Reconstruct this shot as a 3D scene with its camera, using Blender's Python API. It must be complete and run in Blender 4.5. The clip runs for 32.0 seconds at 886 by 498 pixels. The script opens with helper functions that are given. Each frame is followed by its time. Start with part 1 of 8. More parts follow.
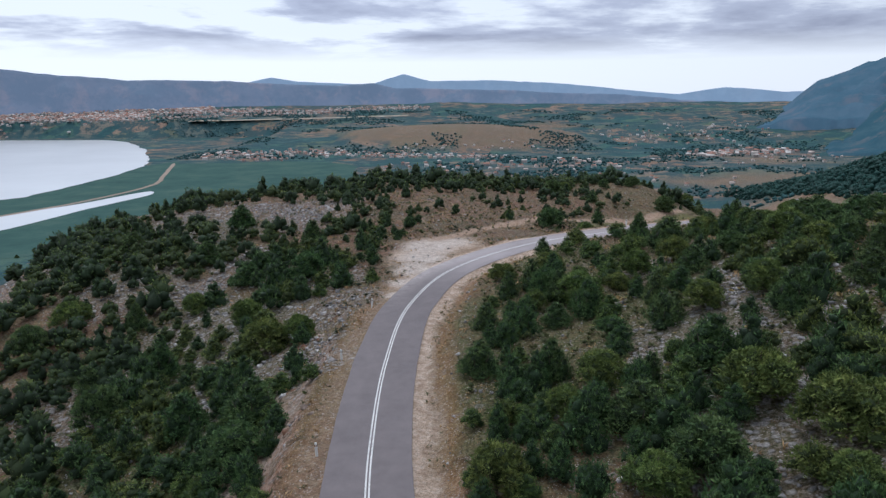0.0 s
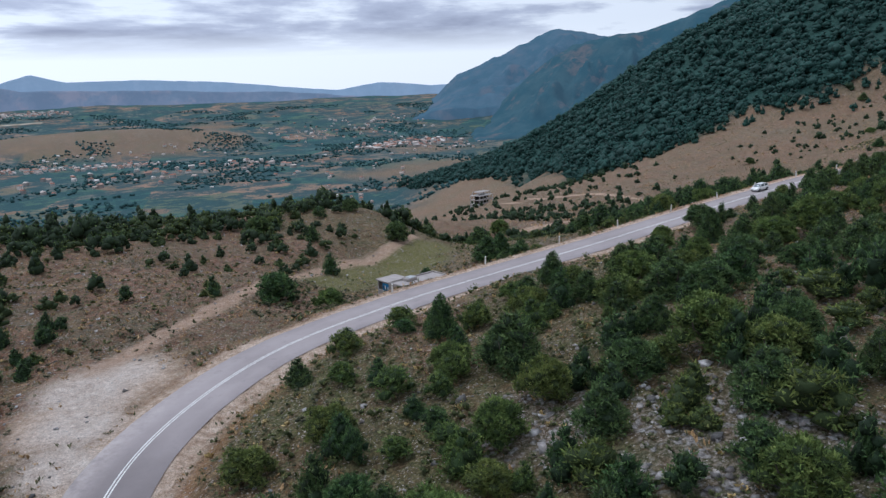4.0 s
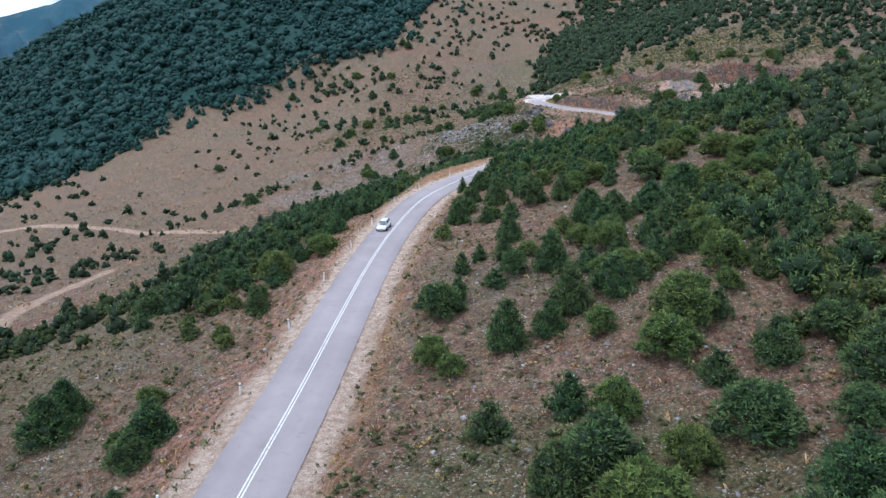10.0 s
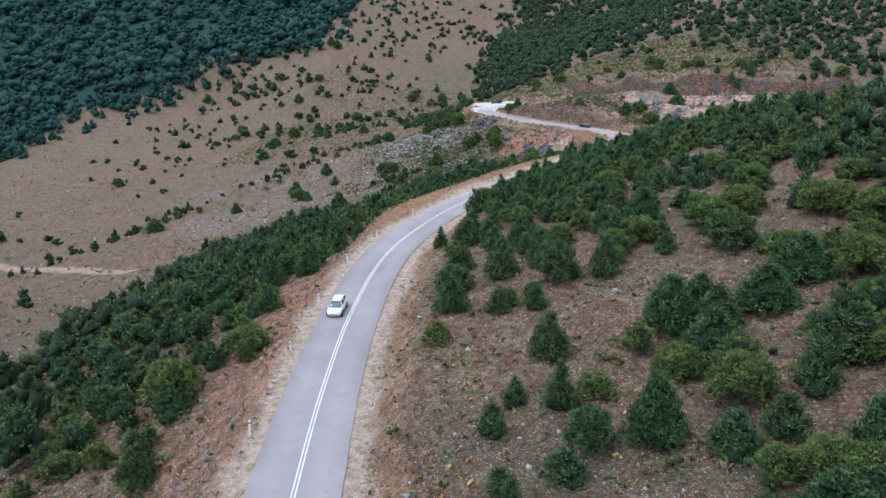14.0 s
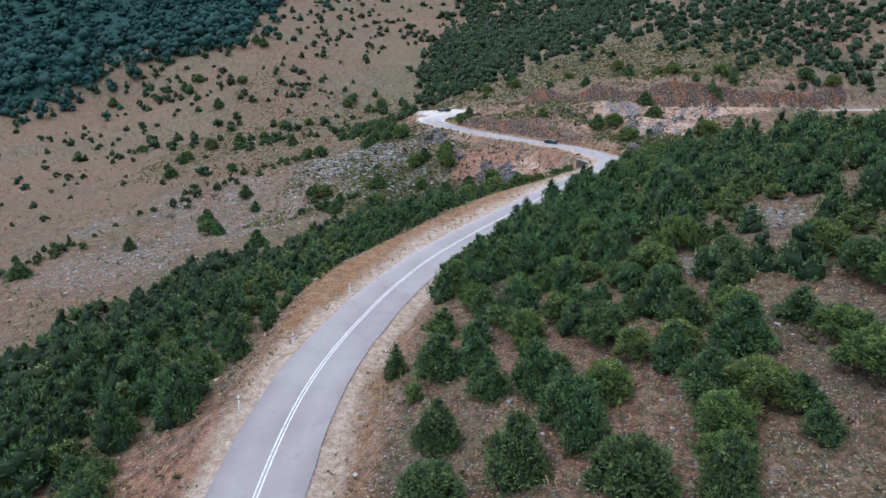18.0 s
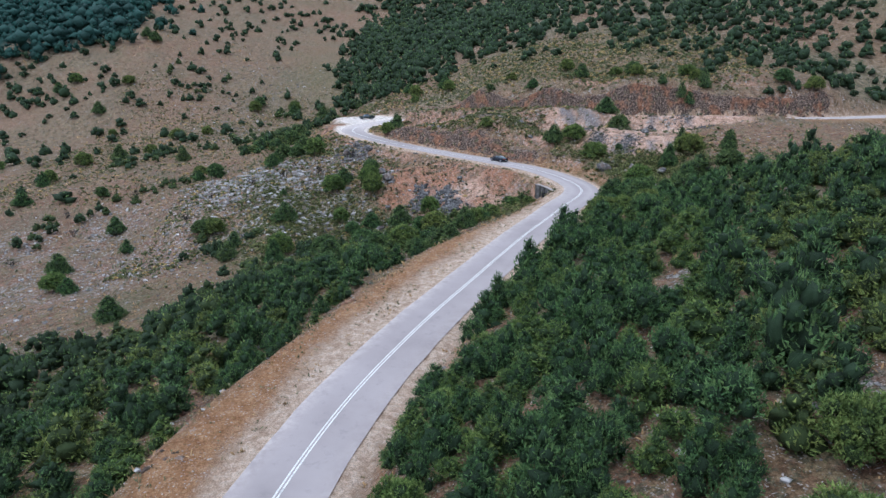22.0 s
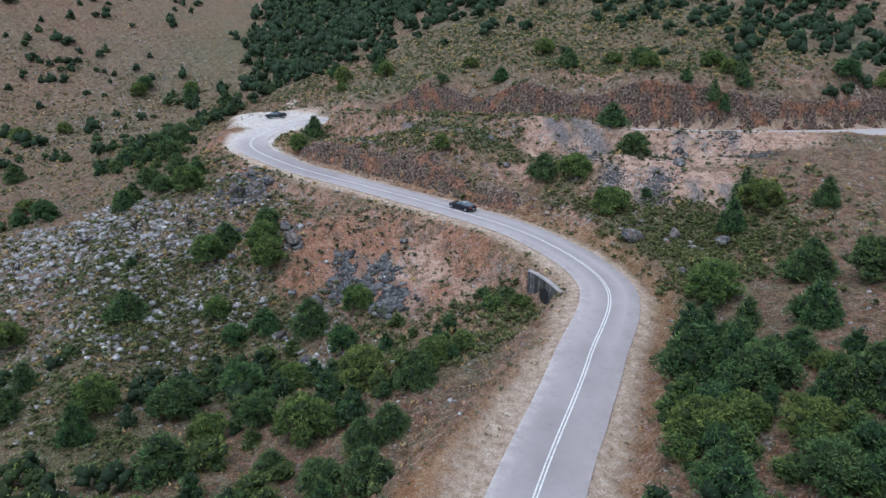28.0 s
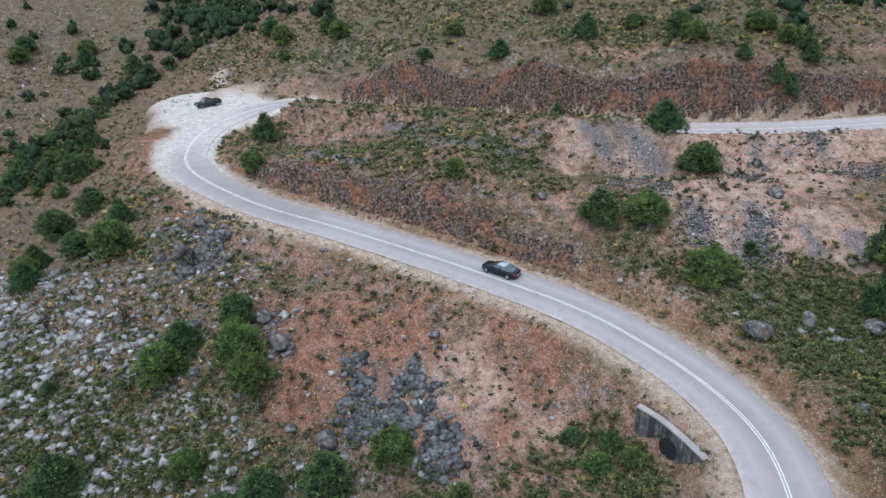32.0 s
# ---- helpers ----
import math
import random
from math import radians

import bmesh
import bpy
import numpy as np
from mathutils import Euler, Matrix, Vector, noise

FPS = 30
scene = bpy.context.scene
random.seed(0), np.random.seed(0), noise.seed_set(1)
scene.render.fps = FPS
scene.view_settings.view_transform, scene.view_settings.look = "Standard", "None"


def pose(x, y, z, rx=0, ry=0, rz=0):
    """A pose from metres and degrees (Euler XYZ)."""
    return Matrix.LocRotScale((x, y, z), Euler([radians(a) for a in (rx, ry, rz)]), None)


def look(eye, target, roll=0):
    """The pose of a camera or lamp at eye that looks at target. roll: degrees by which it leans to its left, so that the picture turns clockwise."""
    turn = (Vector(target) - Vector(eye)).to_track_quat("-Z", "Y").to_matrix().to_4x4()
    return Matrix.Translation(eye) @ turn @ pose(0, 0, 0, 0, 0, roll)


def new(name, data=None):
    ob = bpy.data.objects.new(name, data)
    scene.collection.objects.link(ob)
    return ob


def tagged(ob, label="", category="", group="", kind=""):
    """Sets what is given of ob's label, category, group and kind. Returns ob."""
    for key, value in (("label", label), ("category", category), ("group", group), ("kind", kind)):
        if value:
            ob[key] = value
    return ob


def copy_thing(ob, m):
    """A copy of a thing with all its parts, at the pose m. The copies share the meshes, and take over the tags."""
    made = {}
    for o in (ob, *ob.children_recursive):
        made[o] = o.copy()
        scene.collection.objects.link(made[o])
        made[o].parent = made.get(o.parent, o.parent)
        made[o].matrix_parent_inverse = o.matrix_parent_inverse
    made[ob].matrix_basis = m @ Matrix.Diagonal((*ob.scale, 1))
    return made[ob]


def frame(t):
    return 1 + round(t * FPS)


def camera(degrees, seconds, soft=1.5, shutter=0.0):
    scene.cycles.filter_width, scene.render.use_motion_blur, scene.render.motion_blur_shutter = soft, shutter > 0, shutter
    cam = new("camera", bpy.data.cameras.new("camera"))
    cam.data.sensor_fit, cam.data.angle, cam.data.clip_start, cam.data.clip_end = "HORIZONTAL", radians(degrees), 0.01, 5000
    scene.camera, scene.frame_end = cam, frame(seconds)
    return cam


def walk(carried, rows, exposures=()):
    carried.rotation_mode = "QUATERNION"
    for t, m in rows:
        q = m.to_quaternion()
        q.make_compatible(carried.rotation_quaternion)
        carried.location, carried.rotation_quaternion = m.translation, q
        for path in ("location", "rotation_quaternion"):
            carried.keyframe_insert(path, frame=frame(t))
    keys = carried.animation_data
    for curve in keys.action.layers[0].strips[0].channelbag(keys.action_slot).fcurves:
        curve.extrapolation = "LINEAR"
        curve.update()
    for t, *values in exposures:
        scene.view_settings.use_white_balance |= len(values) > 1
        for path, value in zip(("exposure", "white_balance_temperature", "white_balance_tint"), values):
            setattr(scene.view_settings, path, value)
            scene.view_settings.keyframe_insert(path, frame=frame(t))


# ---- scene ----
cam = camera(65.2, 32.0, soft=1.4)
PATH = [
    (0, (0.0, 0.04, 30.068), (-0.018, 1.992, 29.635), -0.3),
    (0.5, (-0.146, 5.801, 30.378), (-0.097, 7.753, 29.946), -0.6),
    (1, (-0.255, 11.523, 30.719), (-0.122, 13.471, 30.286), -0.8),
    (1.5, (-0.193, 17.169, 31.063), (0.019, 19.11, 30.631), -1.0),
    (2, (0.005, 22.883, 31.407), (0.285, 24.815, 30.972), -1.0),
    (2.5, (0.343, 28.633, 31.724), (0.748, 30.541, 31.286), -1.2),
    (3, (0.592, 34.365, 31.998), (1.197, 36.219, 31.552), -1.6),
    (3.5, (0.769, 40.111, 32.249), (1.499, 41.918, 31.797), -1.8),
    (5.5, (0.394, 62.484, 33.52), (1.653, 63.962, 33.04), -2.0),
    (6, (0.63, 67.868, 33.842), (2.007, 69.234, 33.354), -2.0),
    (6.5, (0.922, 73.198, 34.141), (2.415, 74.433, 33.646), -2.0),
    (7, (1.564, 78.442, 34.425), (3.144, 79.561, 33.925), -1.8),
    (7.5, (2.761, 83.361, 34.617), (4.405, 84.382, 34.114), -1.6),
    (8, (4.552, 87.989, 34.803), (6.256, 88.906, 34.297), -1.3),
    (8.5, (6.898, 92.232, 35.024), (8.652, 93.047, 34.515), -1.2),
    (9, (9.704, 96.061, 35.2), (11.498, 96.781, 34.689), -1.0),
    (9.5, (12.889, 99.536, 35.345), (14.719, 100.163, 34.835), -0.8),
    (10, (16.255, 102.697, 35.575), (18.109, 103.248, 35.065), -0.7),
    (10.5, (19.821, 105.609, 35.751), (21.69, 106.109, 35.242), -0.4),
    (11, (23.771, 108.221, 35.923), (25.645, 108.701, 35.414), -0.3),
    (11.5, (27.879, 110.558, 36.061), (29.754, 111.034, 35.552), -0.1),
    (12, (32.159, 112.652, 36.196), (34.036, 113.119, 35.687), 0.1),
    (12.5, (36.556, 114.627, 36.267), (38.441, 115.062, 35.758), 0.3),
    (13, (41.0, 116.397, 36.268), (42.897, 116.776, 35.761), 0.5),
    (13.5, (45.507, 118.021, 36.409), (47.41, 118.37, 35.902), 0.5),
    (14, (50.117, 119.471, 36.543), (52.023, 119.808, 36.036), 0.6),
    (14.5, (54.87, 120.772, 36.693), (56.777, 121.098, 36.186), 0.6),
    (16.5, (73.053, 125.252, 37.296), (74.974, 125.495, 36.794), 1.2),
    (17, (78.019, 126.088, 37.506), (79.942, 126.307, 37.003), 1.2),
    (17.5, (83.019, 126.958, 37.665), (84.945, 127.15, 37.162), 1.3),
    (18, (88.036, 127.691, 37.844), (89.965, 127.853, 37.34), 1.2),
    (18.5, (93.001, 128.336, 37.978), (94.931, 128.473, 37.474), 1.3),
    (19, (98.01, 128.928, 38.088), (99.942, 129.034, 37.584), 1.3),
    (19.5, (102.968, 129.478, 38.251), (104.902, 129.558, 37.746), 1.2),
    (20, (107.953, 129.91, 38.441), (109.886, 129.974, 37.933), 1.2),
    (20.5, (113.044, 130.261, 38.535), (114.978, 130.291, 38.028), 1.3),
    (21, (118.152, 130.622, 38.562), (120.087, 130.622, 38.055), 1.2),
    (21.5, (123.22, 130.904, 38.754), (125.155, 130.88, 38.246), 1.3),
    (22, (128.266, 131.117, 38.893), (130.2, 131.068, 38.384), 1.3),
    (22.5, (133.248, 131.173, 39.059), (135.181, 131.101, 38.55), 1.3),
    (23, (138.223, 131.164, 39.267), (140.154, 131.07, 38.757), 1.3),
    (23.5, (143.195, 131.19, 39.376), (145.125, 131.07, 38.867), 1.4),
    (24, (148.177, 131.11, 39.558), (150.106, 130.967, 39.047), 1.3),
    (24.5, (153.199, 131.039, 39.72), (155.126, 130.882, 39.21), 1.4),
    (25, (158.17, 130.861, 39.871), (160.098, 130.703, 39.362), 1.4),
    (25.5, (163.108, 130.682, 40.073), (165.036, 130.521, 39.564), 1.5),
    (27.5, (183.492, 129.127, 44.72), (185.394, 128.937, 44.135), 1.5),
    (28, (188.434, 128.691, 45.981), (190.32, 128.481, 45.349), 1.5),
    (28.5, (193.339, 128.398, 47.297), (195.207, 128.166, 46.619), 1.4),
    (29, (198.073, 128.621, 48.533), (199.921, 128.37, 47.811), 1.2),
    (29.5, (202.709, 129.297, 49.794), (204.539, 129.028, 49.033), 1.1),
    (30, (207.271, 130.39, 51.11), (209.081, 130.094, 50.313), 0.9),
    (30.5, (211.391, 131.769, 52.355), (213.185, 131.455, 51.529), 0.8),
    (31, (215.812, 133.403, 53.717), (217.593, 133.071, 52.87), 0.4),
    (31.5, (220.198, 135.214, 55.095), (221.963, 134.85, 54.228), 0.2),
    (32, (224.458, 137.166, 56.474), (226.206, 136.762, 55.59), -0.1),
]
walk(cam, [(t, look(eye, target, roll)) for t, eye, target, roll in PATH],
     exposures=[(0.0, -0.06, 5830, 9), (3.0, -0.08, 5780, 9), (6.0, 0.24, 5580, 8), (9.0, 0.55, 5480, 10), (12.0, 0.48, 5420, 9), (17.0, 0.46, 5420, 8), (22.0, 0.43, 5450, 8), (25.0, 0.38, 5470, 7), (29.0, 0.22, 5440, 6), (31.0, 0.25, 5520, 5), (32.0, 0.36, 5550, 5)])

# ---------------------------------------------------------------- world, sun
SUN_DIR = Vector((-0.28, 0.40, 0.87)).normalized()
world = bpy.data.worlds.new("overcast_sky")
scene.world = world
world.use_nodes = True
wt = world.node_tree
wt.nodes.clear()


def wnode(kind, **inputs):
    n = wt.nodes.new(kind)
    for k, v in inputs.items():
        n.inputs[k].default_value = v
    return n


w_out = wnode("ShaderNodeOutputWorld")
w_bg = wnode("ShaderNodeBackground", Strength=0.1)
sky = wnode("ShaderNodeTexSky")
sky.sky_type, sky.sun_disc = "NISHITA", False
sky.sun_elevation, sky.sun_rotation = math.asin(SUN_DIR.z), math.atan2(SUN_DIR.x, SUN_DIR.y)
w_co = wnode("ShaderNodeTexCoord")
w_sep = wnode("ShaderNodeSeparateXYZ")
wt.links.new(w_co.outputs["Generated"], w_sep.inputs[0])
# cloud sheet: directions projected on a flat layer so that clouds flatten towards the horizon
w_add = wnode("ShaderNodeMath")
w_add.operation = "ADD"
w_add.inputs[1].default_value = 0.09
w_abs = wnode("ShaderNodeMath")
w_abs.operation = "ABSOLUTE"
wt.links.new(w_sep.outputs["Z"], w_abs.inputs[0])
wt.links.new(w_abs.outputs[0], w_add.inputs[0])
w_div = wnode("ShaderNodeVectorMath")
w_div.operation = "DIVIDE"
w_cmb = wnode("ShaderNodeCombineXYZ")
for k in "XYZ":
    wt.links.new(w_add.outputs[0], w_cmb.inputs[k])
wt.links.new(w_co.outputs["Generated"], w_div.inputs[0])
wt.links.new(w_cmb.outputs[0], w_div.inputs[1])
w_n1 = wnode("ShaderNodeTexNoise", Scale=0.42, Detail=8.0, Roughness=0.55, Distortion=0.35)
w_n2 = wnode("ShaderNodeTexNoise", Scale=1.7, Detail=6.0, Roughness=0.6)
for n in (w_n1, w_n2):
    wt.links.new(w_div.outputs[0], n.inputs["Vector"])
w_mixn = wnode("ShaderNodeMath")
w_mixn.operation = "MULTIPLY_ADD"
w_mixn.inputs[1].default_value = 0.35
wt.links.new(w_n2.outputs["Fac"], w_mixn.inputs[0])
wt.links.new(w_n1.outputs["Fac"], w_mixn.inputs[2])
w_ramp = wnode("ShaderNodeValToRGB")
w_ramp.color_ramp.elements[0].position, w_ramp.color_ramp.elements[0].color = 0.585, (9.6, 9.8, 10.4, 1)
w_ramp.color_ramp.elements[1].position, w_ramp.color_ramp.elements[1].color = 0.80, (3.3, 3.4, 4.5, 1)
e = w_ramp.color_ramp.elements.new(0.67)
e.color = (5.6, 5.8, 7.0, 1)
# the heavy cloud bank hangs over the valley head, thinner to either side
w_bank = wnode("ShaderNodeVectorMath")
w_bank.operation = "DOT_PRODUCT"
w_bank.inputs[1].default_value = (0.16, 0.987, 0.0)
wt.links.new(w_co.outputs["Generated"], w_bank.inputs[0])
w_thick = wnode("ShaderNodeMapRange")
for k, v in (("From Min", 0.86), ("From Max", 0.985), ("To Min", -0.10), ("To Max", 0.05)):
    w_thick.inputs[k].default_value = v
wt.links.new(w_bank.outputs["Value"], w_thick.inputs["Value"])
w_sum = wnode("ShaderNodeMath")
w_sum.operation = "ADD"
wt.links.new(w_mixn.outputs[0], w_sum.inputs[0])
wt.links.new(w_thick.outputs[0], w_sum.inputs[1])
wt.links.new(w_sum.outputs[0], w_ramp.inputs[0])
# bright strip of thin cloud low over the horizon
w_hor = wnode("ShaderNodeMapRange")
w_hor.inputs["From Min"].default_value, w_hor.inputs["From Max"].default_value = 0.045, 0.08
wt.links.new(w_abs.outputs[0], w_hor.inputs["Value"])
w_low = wnode("ShaderNodeMix")
w_low.data_type = "RGBA"
w_low.inputs["A"].default_value = (10.2, 10.4, 11.0, 1)
wt.links.new(w_hor.outputs[0], w_low.inputs["Factor"])
# an overcast sky is brightest overhead
w_zen = wnode("ShaderNodeMapRange")
for k, v in (("From Min", 0.12), ("From Max", 0.95), ("To Min", 1.0), ("To Max", 1.25)):
    w_zen.inputs[k].default_value = v
wt.links.new(w_abs.outputs[0], w_zen.inputs["Value"])
w_mul = wnode("ShaderNodeVectorMath")
w_mul.operation = "SCALE"
wt.links.new(w_ramp.outputs[0], w_mul.inputs[0])
wt.links.new(w_zen.outputs[0], w_mul.inputs["Scale"])
wt.links.new(w_mul.outputs[0], w_low.inputs["B"])
w_mix = wnode("ShaderNodeMix")
w_mix.data_type = "RGBA"
w_mix.inputs["Factor"].default_value = 0.88
wt.links.new(sky.outputs[0], w_mix.inputs["A"])
# lighter towards the hidden sun
w_dot = wnode("ShaderNodeVectorMath")
w_dot.operation = "DOT_PRODUCT"
w_dot.inputs[1].default_value = (-0.57, 0.82, 0.0)
wt.links.new(w_co.outputs["Generated"], w_dot.inputs[0])
w_side = wnode("ShaderNodeMapRange")
for k, v in (("From Min", -0.4), ("From Max", 0.95), ("To Min", 0.72), ("To Max", 1.05)):
    w_side.inputs[k].default_value = v
wt.links.new(w_dot.outputs["Value"], w_side.inputs["Value"])
w_sc = wnode("ShaderNodeVectorMath")
w_sc.operation = "SCALE"
wt.links.new(w_low.outputs["Result"], w_sc.inputs[0])
wt.links.new(w_side.outputs[0], w_sc.inputs["Scale"])
wt.links.new(w_sc.outputs[0], w_mix.inputs["B"])
wt.links.new(w_mix.outputs["Result"], w_bg.inputs["Color"])
wt.links.new(w_bg.outputs[0], w_out.inputs[0])

sun = new("sun", bpy.data.lights.new("sun", "SUN"))
sun.data.energy, sun.data.angle, sun.data.color = 1.1, radians(14), (1.0, 0.95, 0.89)
sun.matrix_world = look(SUN_DIR * 50, (0, 0, 0))

# ---------------------------------------------------------------- materials


class Mat:
    """A node material built up line by line."""

    def __init__(self, name, rough=0.9, metal=0.0, spec=0.3):
        self.m = bpy.data.materials.new(name)
        self.m.use_nodes = True
        self.t = self.m.node_tree
        self.b = self.t.nodes["Principled BSDF"]
        self.b.inputs["Roughness"].default_value = rough
        self.b.inputs["Metallic"].default_value = metal
        self.b.inputs["Specular IOR Level"].default_value = spec
        self.co = None

    def put(self, socket, value):
        if hasattr(value, "is_linked") or hasattr(value, "links"):
            self.t.links.new(value, socket)
        else:
            socket.default_value = value
        return self

    def coords(self):
        if self.co is None:
            g = self.t.nodes.new("ShaderNodeNewGeometry")
            self.co = g.outputs["Position"]
        return self.co

    def local(self):
        return self.t.nodes.new("ShaderNodeTexCoord").outputs["Object"]

    def noise(self, scale, detail=4.0, rough=0.55, co=None, dist=0.0):
        n = self.t.nodes.new("ShaderNodeTexNoise")
        n.inputs["Scale"].default_value, n.inputs["Detail"].default_value = scale, detail
        n.inputs["Roughness"].default_value, n.inputs["Distortion"].default_value = rough, dist
        self.t.links.new(co or self.coords(), n.inputs["Vector"])
        return n.outputs["Fac"]

    def voronoi(self, scale, feature="F1", out="Distance", co=None):
        n = self.t.nodes.new("ShaderNodeTexVoronoi")
        n.feature = feature
        n.inputs["Scale"].default_value = scale
        self.t.links.new(co or self.coords(), n.inputs["Vector"])
        return n.outputs[out]

    def ramp(self, value, *stops):
        n = self.t.nodes.new("ShaderNodeValToRGB")
        els = n.color_ramp.elements
        while len(els) < len(stops):
            els.new(0.5)
        for el, (pos, col) in zip(els, stops):
            el.position = pos
            el.color = (*col, 1) if len(col) == 3 else col
        self.put(n.inputs[0], value)
        return n.outputs[0]

    def span(self, value, a, b, lo=0.0, hi=1.0):
        n = self.t.nodes.new("ShaderNodeMapRange")
        for k, v in (("From Min", a), ("From Max", b), ("To Min", lo), ("To Max", hi)):
            n.inputs[k].default_value = v
        self.put(n.inputs["Value"], value)
        return n.outputs[0]

    def math(self, op, a, b=0.0):
        n = self.t.nodes.new("ShaderNodeMath")
        n.operation = op
        self.put(n.inputs[0], a)
        self.put(n.inputs[1], b)
        return n.outputs[0]

    def mix(self, fac, a, b, mode="MIX"):
        n = self.t.nodes.new("ShaderNodeMix")
        n.data_type, n.blend_type = "RGBA", mode
        self.put(n.inputs["Factor"], fac)
        for key, v in (("A", a), ("B", b)):
            self.put(n.inputs[key], (*v, 1) if isinstance(v, tuple) and len(v) == 3 else v)
        return n.outputs["Result"]

    def attr(self, name):
        n = self.t.nodes.new("ShaderNodeAttribute")
        n.attribute_name = name
        s = self.t.nodes.new("ShaderNodeSeparateColor")
        self.t.links.new(n.outputs["Color"], s.inputs[0])
        return s.outputs[0], s.outputs[1], s.outputs[2]

    def random(self):
        return self.t.nodes.new("ShaderNodeObjectInfo").outputs["Random"]

    def island(self):
        return self.t.nodes.new("ShaderNodeNewGeometry").outputs["Random Per Island"]

    def hsv(self, col, hue=0.5, sat=1.0, val=1.0):
        n = self.t.nodes.new("ShaderNodeHueSaturation")
        self.put(n.inputs["Color"], col)
        for k, v in (("Hue", hue), ("Saturation", sat), ("Value", val)):
            self.put(n.inputs[k], v)
        return n.outputs[0]

    def bump(self, height, strength=0.4, distance=0.1):
        n = self.t.nodes.new("ShaderNodeBump")
        n.inputs["Strength"].default_value, n.inputs["Distance"].default_value = strength, distance
        self.put(n.inputs["Height"], height)
        self.t.links.new(n.outputs[0], self.b.inputs["Normal"])
        return self

    def colour(self, value):
        self.put(self.b.inputs["Base Color"], (*value, 1) if isinstance(value, tuple) and len(value) == 3 else value)
        return self


def plain(name, col, rough=0.6, metal=0.0, var=0.25, scale=3.0, spec=0.4):
    """Paint, metal, plastic or concrete with a little mottling and grain."""
    m = Mat(name, rough, metal, spec)
    a = m.noise(scale, 5.0)
    dark = tuple(c * (1 - var) for c in col)
    m.colour(m.mix(m.span(a, 0.3, 0.7), dark, col))
    m.put(m.b.inputs["Roughness"], m.span(m.noise(scale * 4), 0.2, 0.8, max(rough - 0.12, 0.02), min(rough + 0.12, 1)))
    return m.m


def foliage(name, dark, mid, light, local_scale=1.3, by_island=True):
    m = Mat(name, 0.75, 0.0, 0.25)
    leafy = m.noise(10.0, 4.0, 0.75)
    mix_ = m.math("ADD", m.math("MULTIPLY", m.noise(1.1, 4.0, 0.65), 0.5), m.math("MULTIPLY", leafy, 0.5))
    base = m.ramp(mix_, (0.38, tuple(c * 0.7 for c in dark)), (0.5, mid), (0.60, light))
    m.bump(leafy, 0.8, 0.16)
    r = m.island() if by_island else m.random()
    v = m.span(r, 0, 1, 0.74, 1.26)
    tint = m.span(m.random(), 0, 1, 0.474, 0.512)
    # young tips are paler; dark cores paint in the shade deep inside the crown
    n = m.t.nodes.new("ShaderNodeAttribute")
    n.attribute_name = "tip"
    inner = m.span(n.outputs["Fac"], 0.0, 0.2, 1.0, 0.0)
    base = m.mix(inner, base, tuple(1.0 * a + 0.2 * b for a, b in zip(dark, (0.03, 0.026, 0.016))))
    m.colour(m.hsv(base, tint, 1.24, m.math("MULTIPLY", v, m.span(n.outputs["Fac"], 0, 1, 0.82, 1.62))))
    m.b.inputs["Subsurface Weight"].default_value = 0.0
    return m.m


# ---------------------------------------------------------------- the lie of the land
# centre line of the tarmac, from behind the start to the second bend
ROAD = [(-3.0, -40.0, 1.0), (-3.6, -5.0, 1.5), (-4.9, 31.3, 2.1), (-6.3, 49.9, 2.5), (-6.7, 68.5, 2.8), (-5.2, 87.1, 3.3), (0.8, 104.7, 3.8), (14.1, 117.2, 5.0),
        (31.6, 123.6, 6.0), (49.8, 127.9, 6.6), (68.0, 131.9, 7.1), (86.2, 136.0, 7.8), (104.4, 139.9, 8.5), (122.8, 142.8, 9.5), (141.4, 143.8, 10.9),
        (159.9, 141.9, 11.6), (178.2, 138.1, 12.0), (195.8, 132.0, 12.5), (212.8, 124.5, 13.3), (229.7, 116.5, 14.4), (246.2, 107.9, 15.5),
        (263.3, 100.7, 16.2), (280.8, 105.9, 17.0), (295.6, 117.2, 17.3), (309.0, 130.1, 17.7), (321.4, 144.1, 18.8), (337.3, 153.5, 19.7), (355.2, 150.8, 20.3)]
# the same road after the hairpin, climbing back above its lower leg
UPPER = [(365.1, 138.3, 21.3), (352.0, 126.5, 22.6), (337.0, 111.0, 24.2), (323.0, 94.0, 25.9), (313.0, 76.0, 26.9), (308.5, 58.0, 27.5),
         (307.5, 40.0, 27.9), (311.0, 20.0, 28.3), (319.0, 0.0, 28.7), (330.0, -24.0, 29.2)]
HALF = 3.35


def spline(points, step):
    """Catmull-Rom through the points, at even steps along its plan."""
    p = np.array(points, float)
    p = np.vstack([2 * p[0] - p[1], p, 2 * p[-1] - p[-2]])
    out = []
    for i in range(1, len(p) - 2):
        u = np.linspace(0, 1, 40, endpoint=False)[:, None]
        a, b, c, d = p[i - 1], p[i], p[i + 1], p[i + 2]
        out.append(0.5 * (2 * b + (c - a) * u + (2 * a - 5 * b + 4 * c - d) * u**2 + (3 * b - a - 3 * c + d) * u**3))
    out = np.vstack(out + [p[-2][None]])
    run = np.r_[0, np.cumsum(np.linalg.norm(np.diff(out[:, :2], axis=0), axis=1))]
    s = np.arange(0, run[-1], step)
    return np.stack([np.interp(s, run, out[:, k]) for k in range(out.shape[1])], 1)


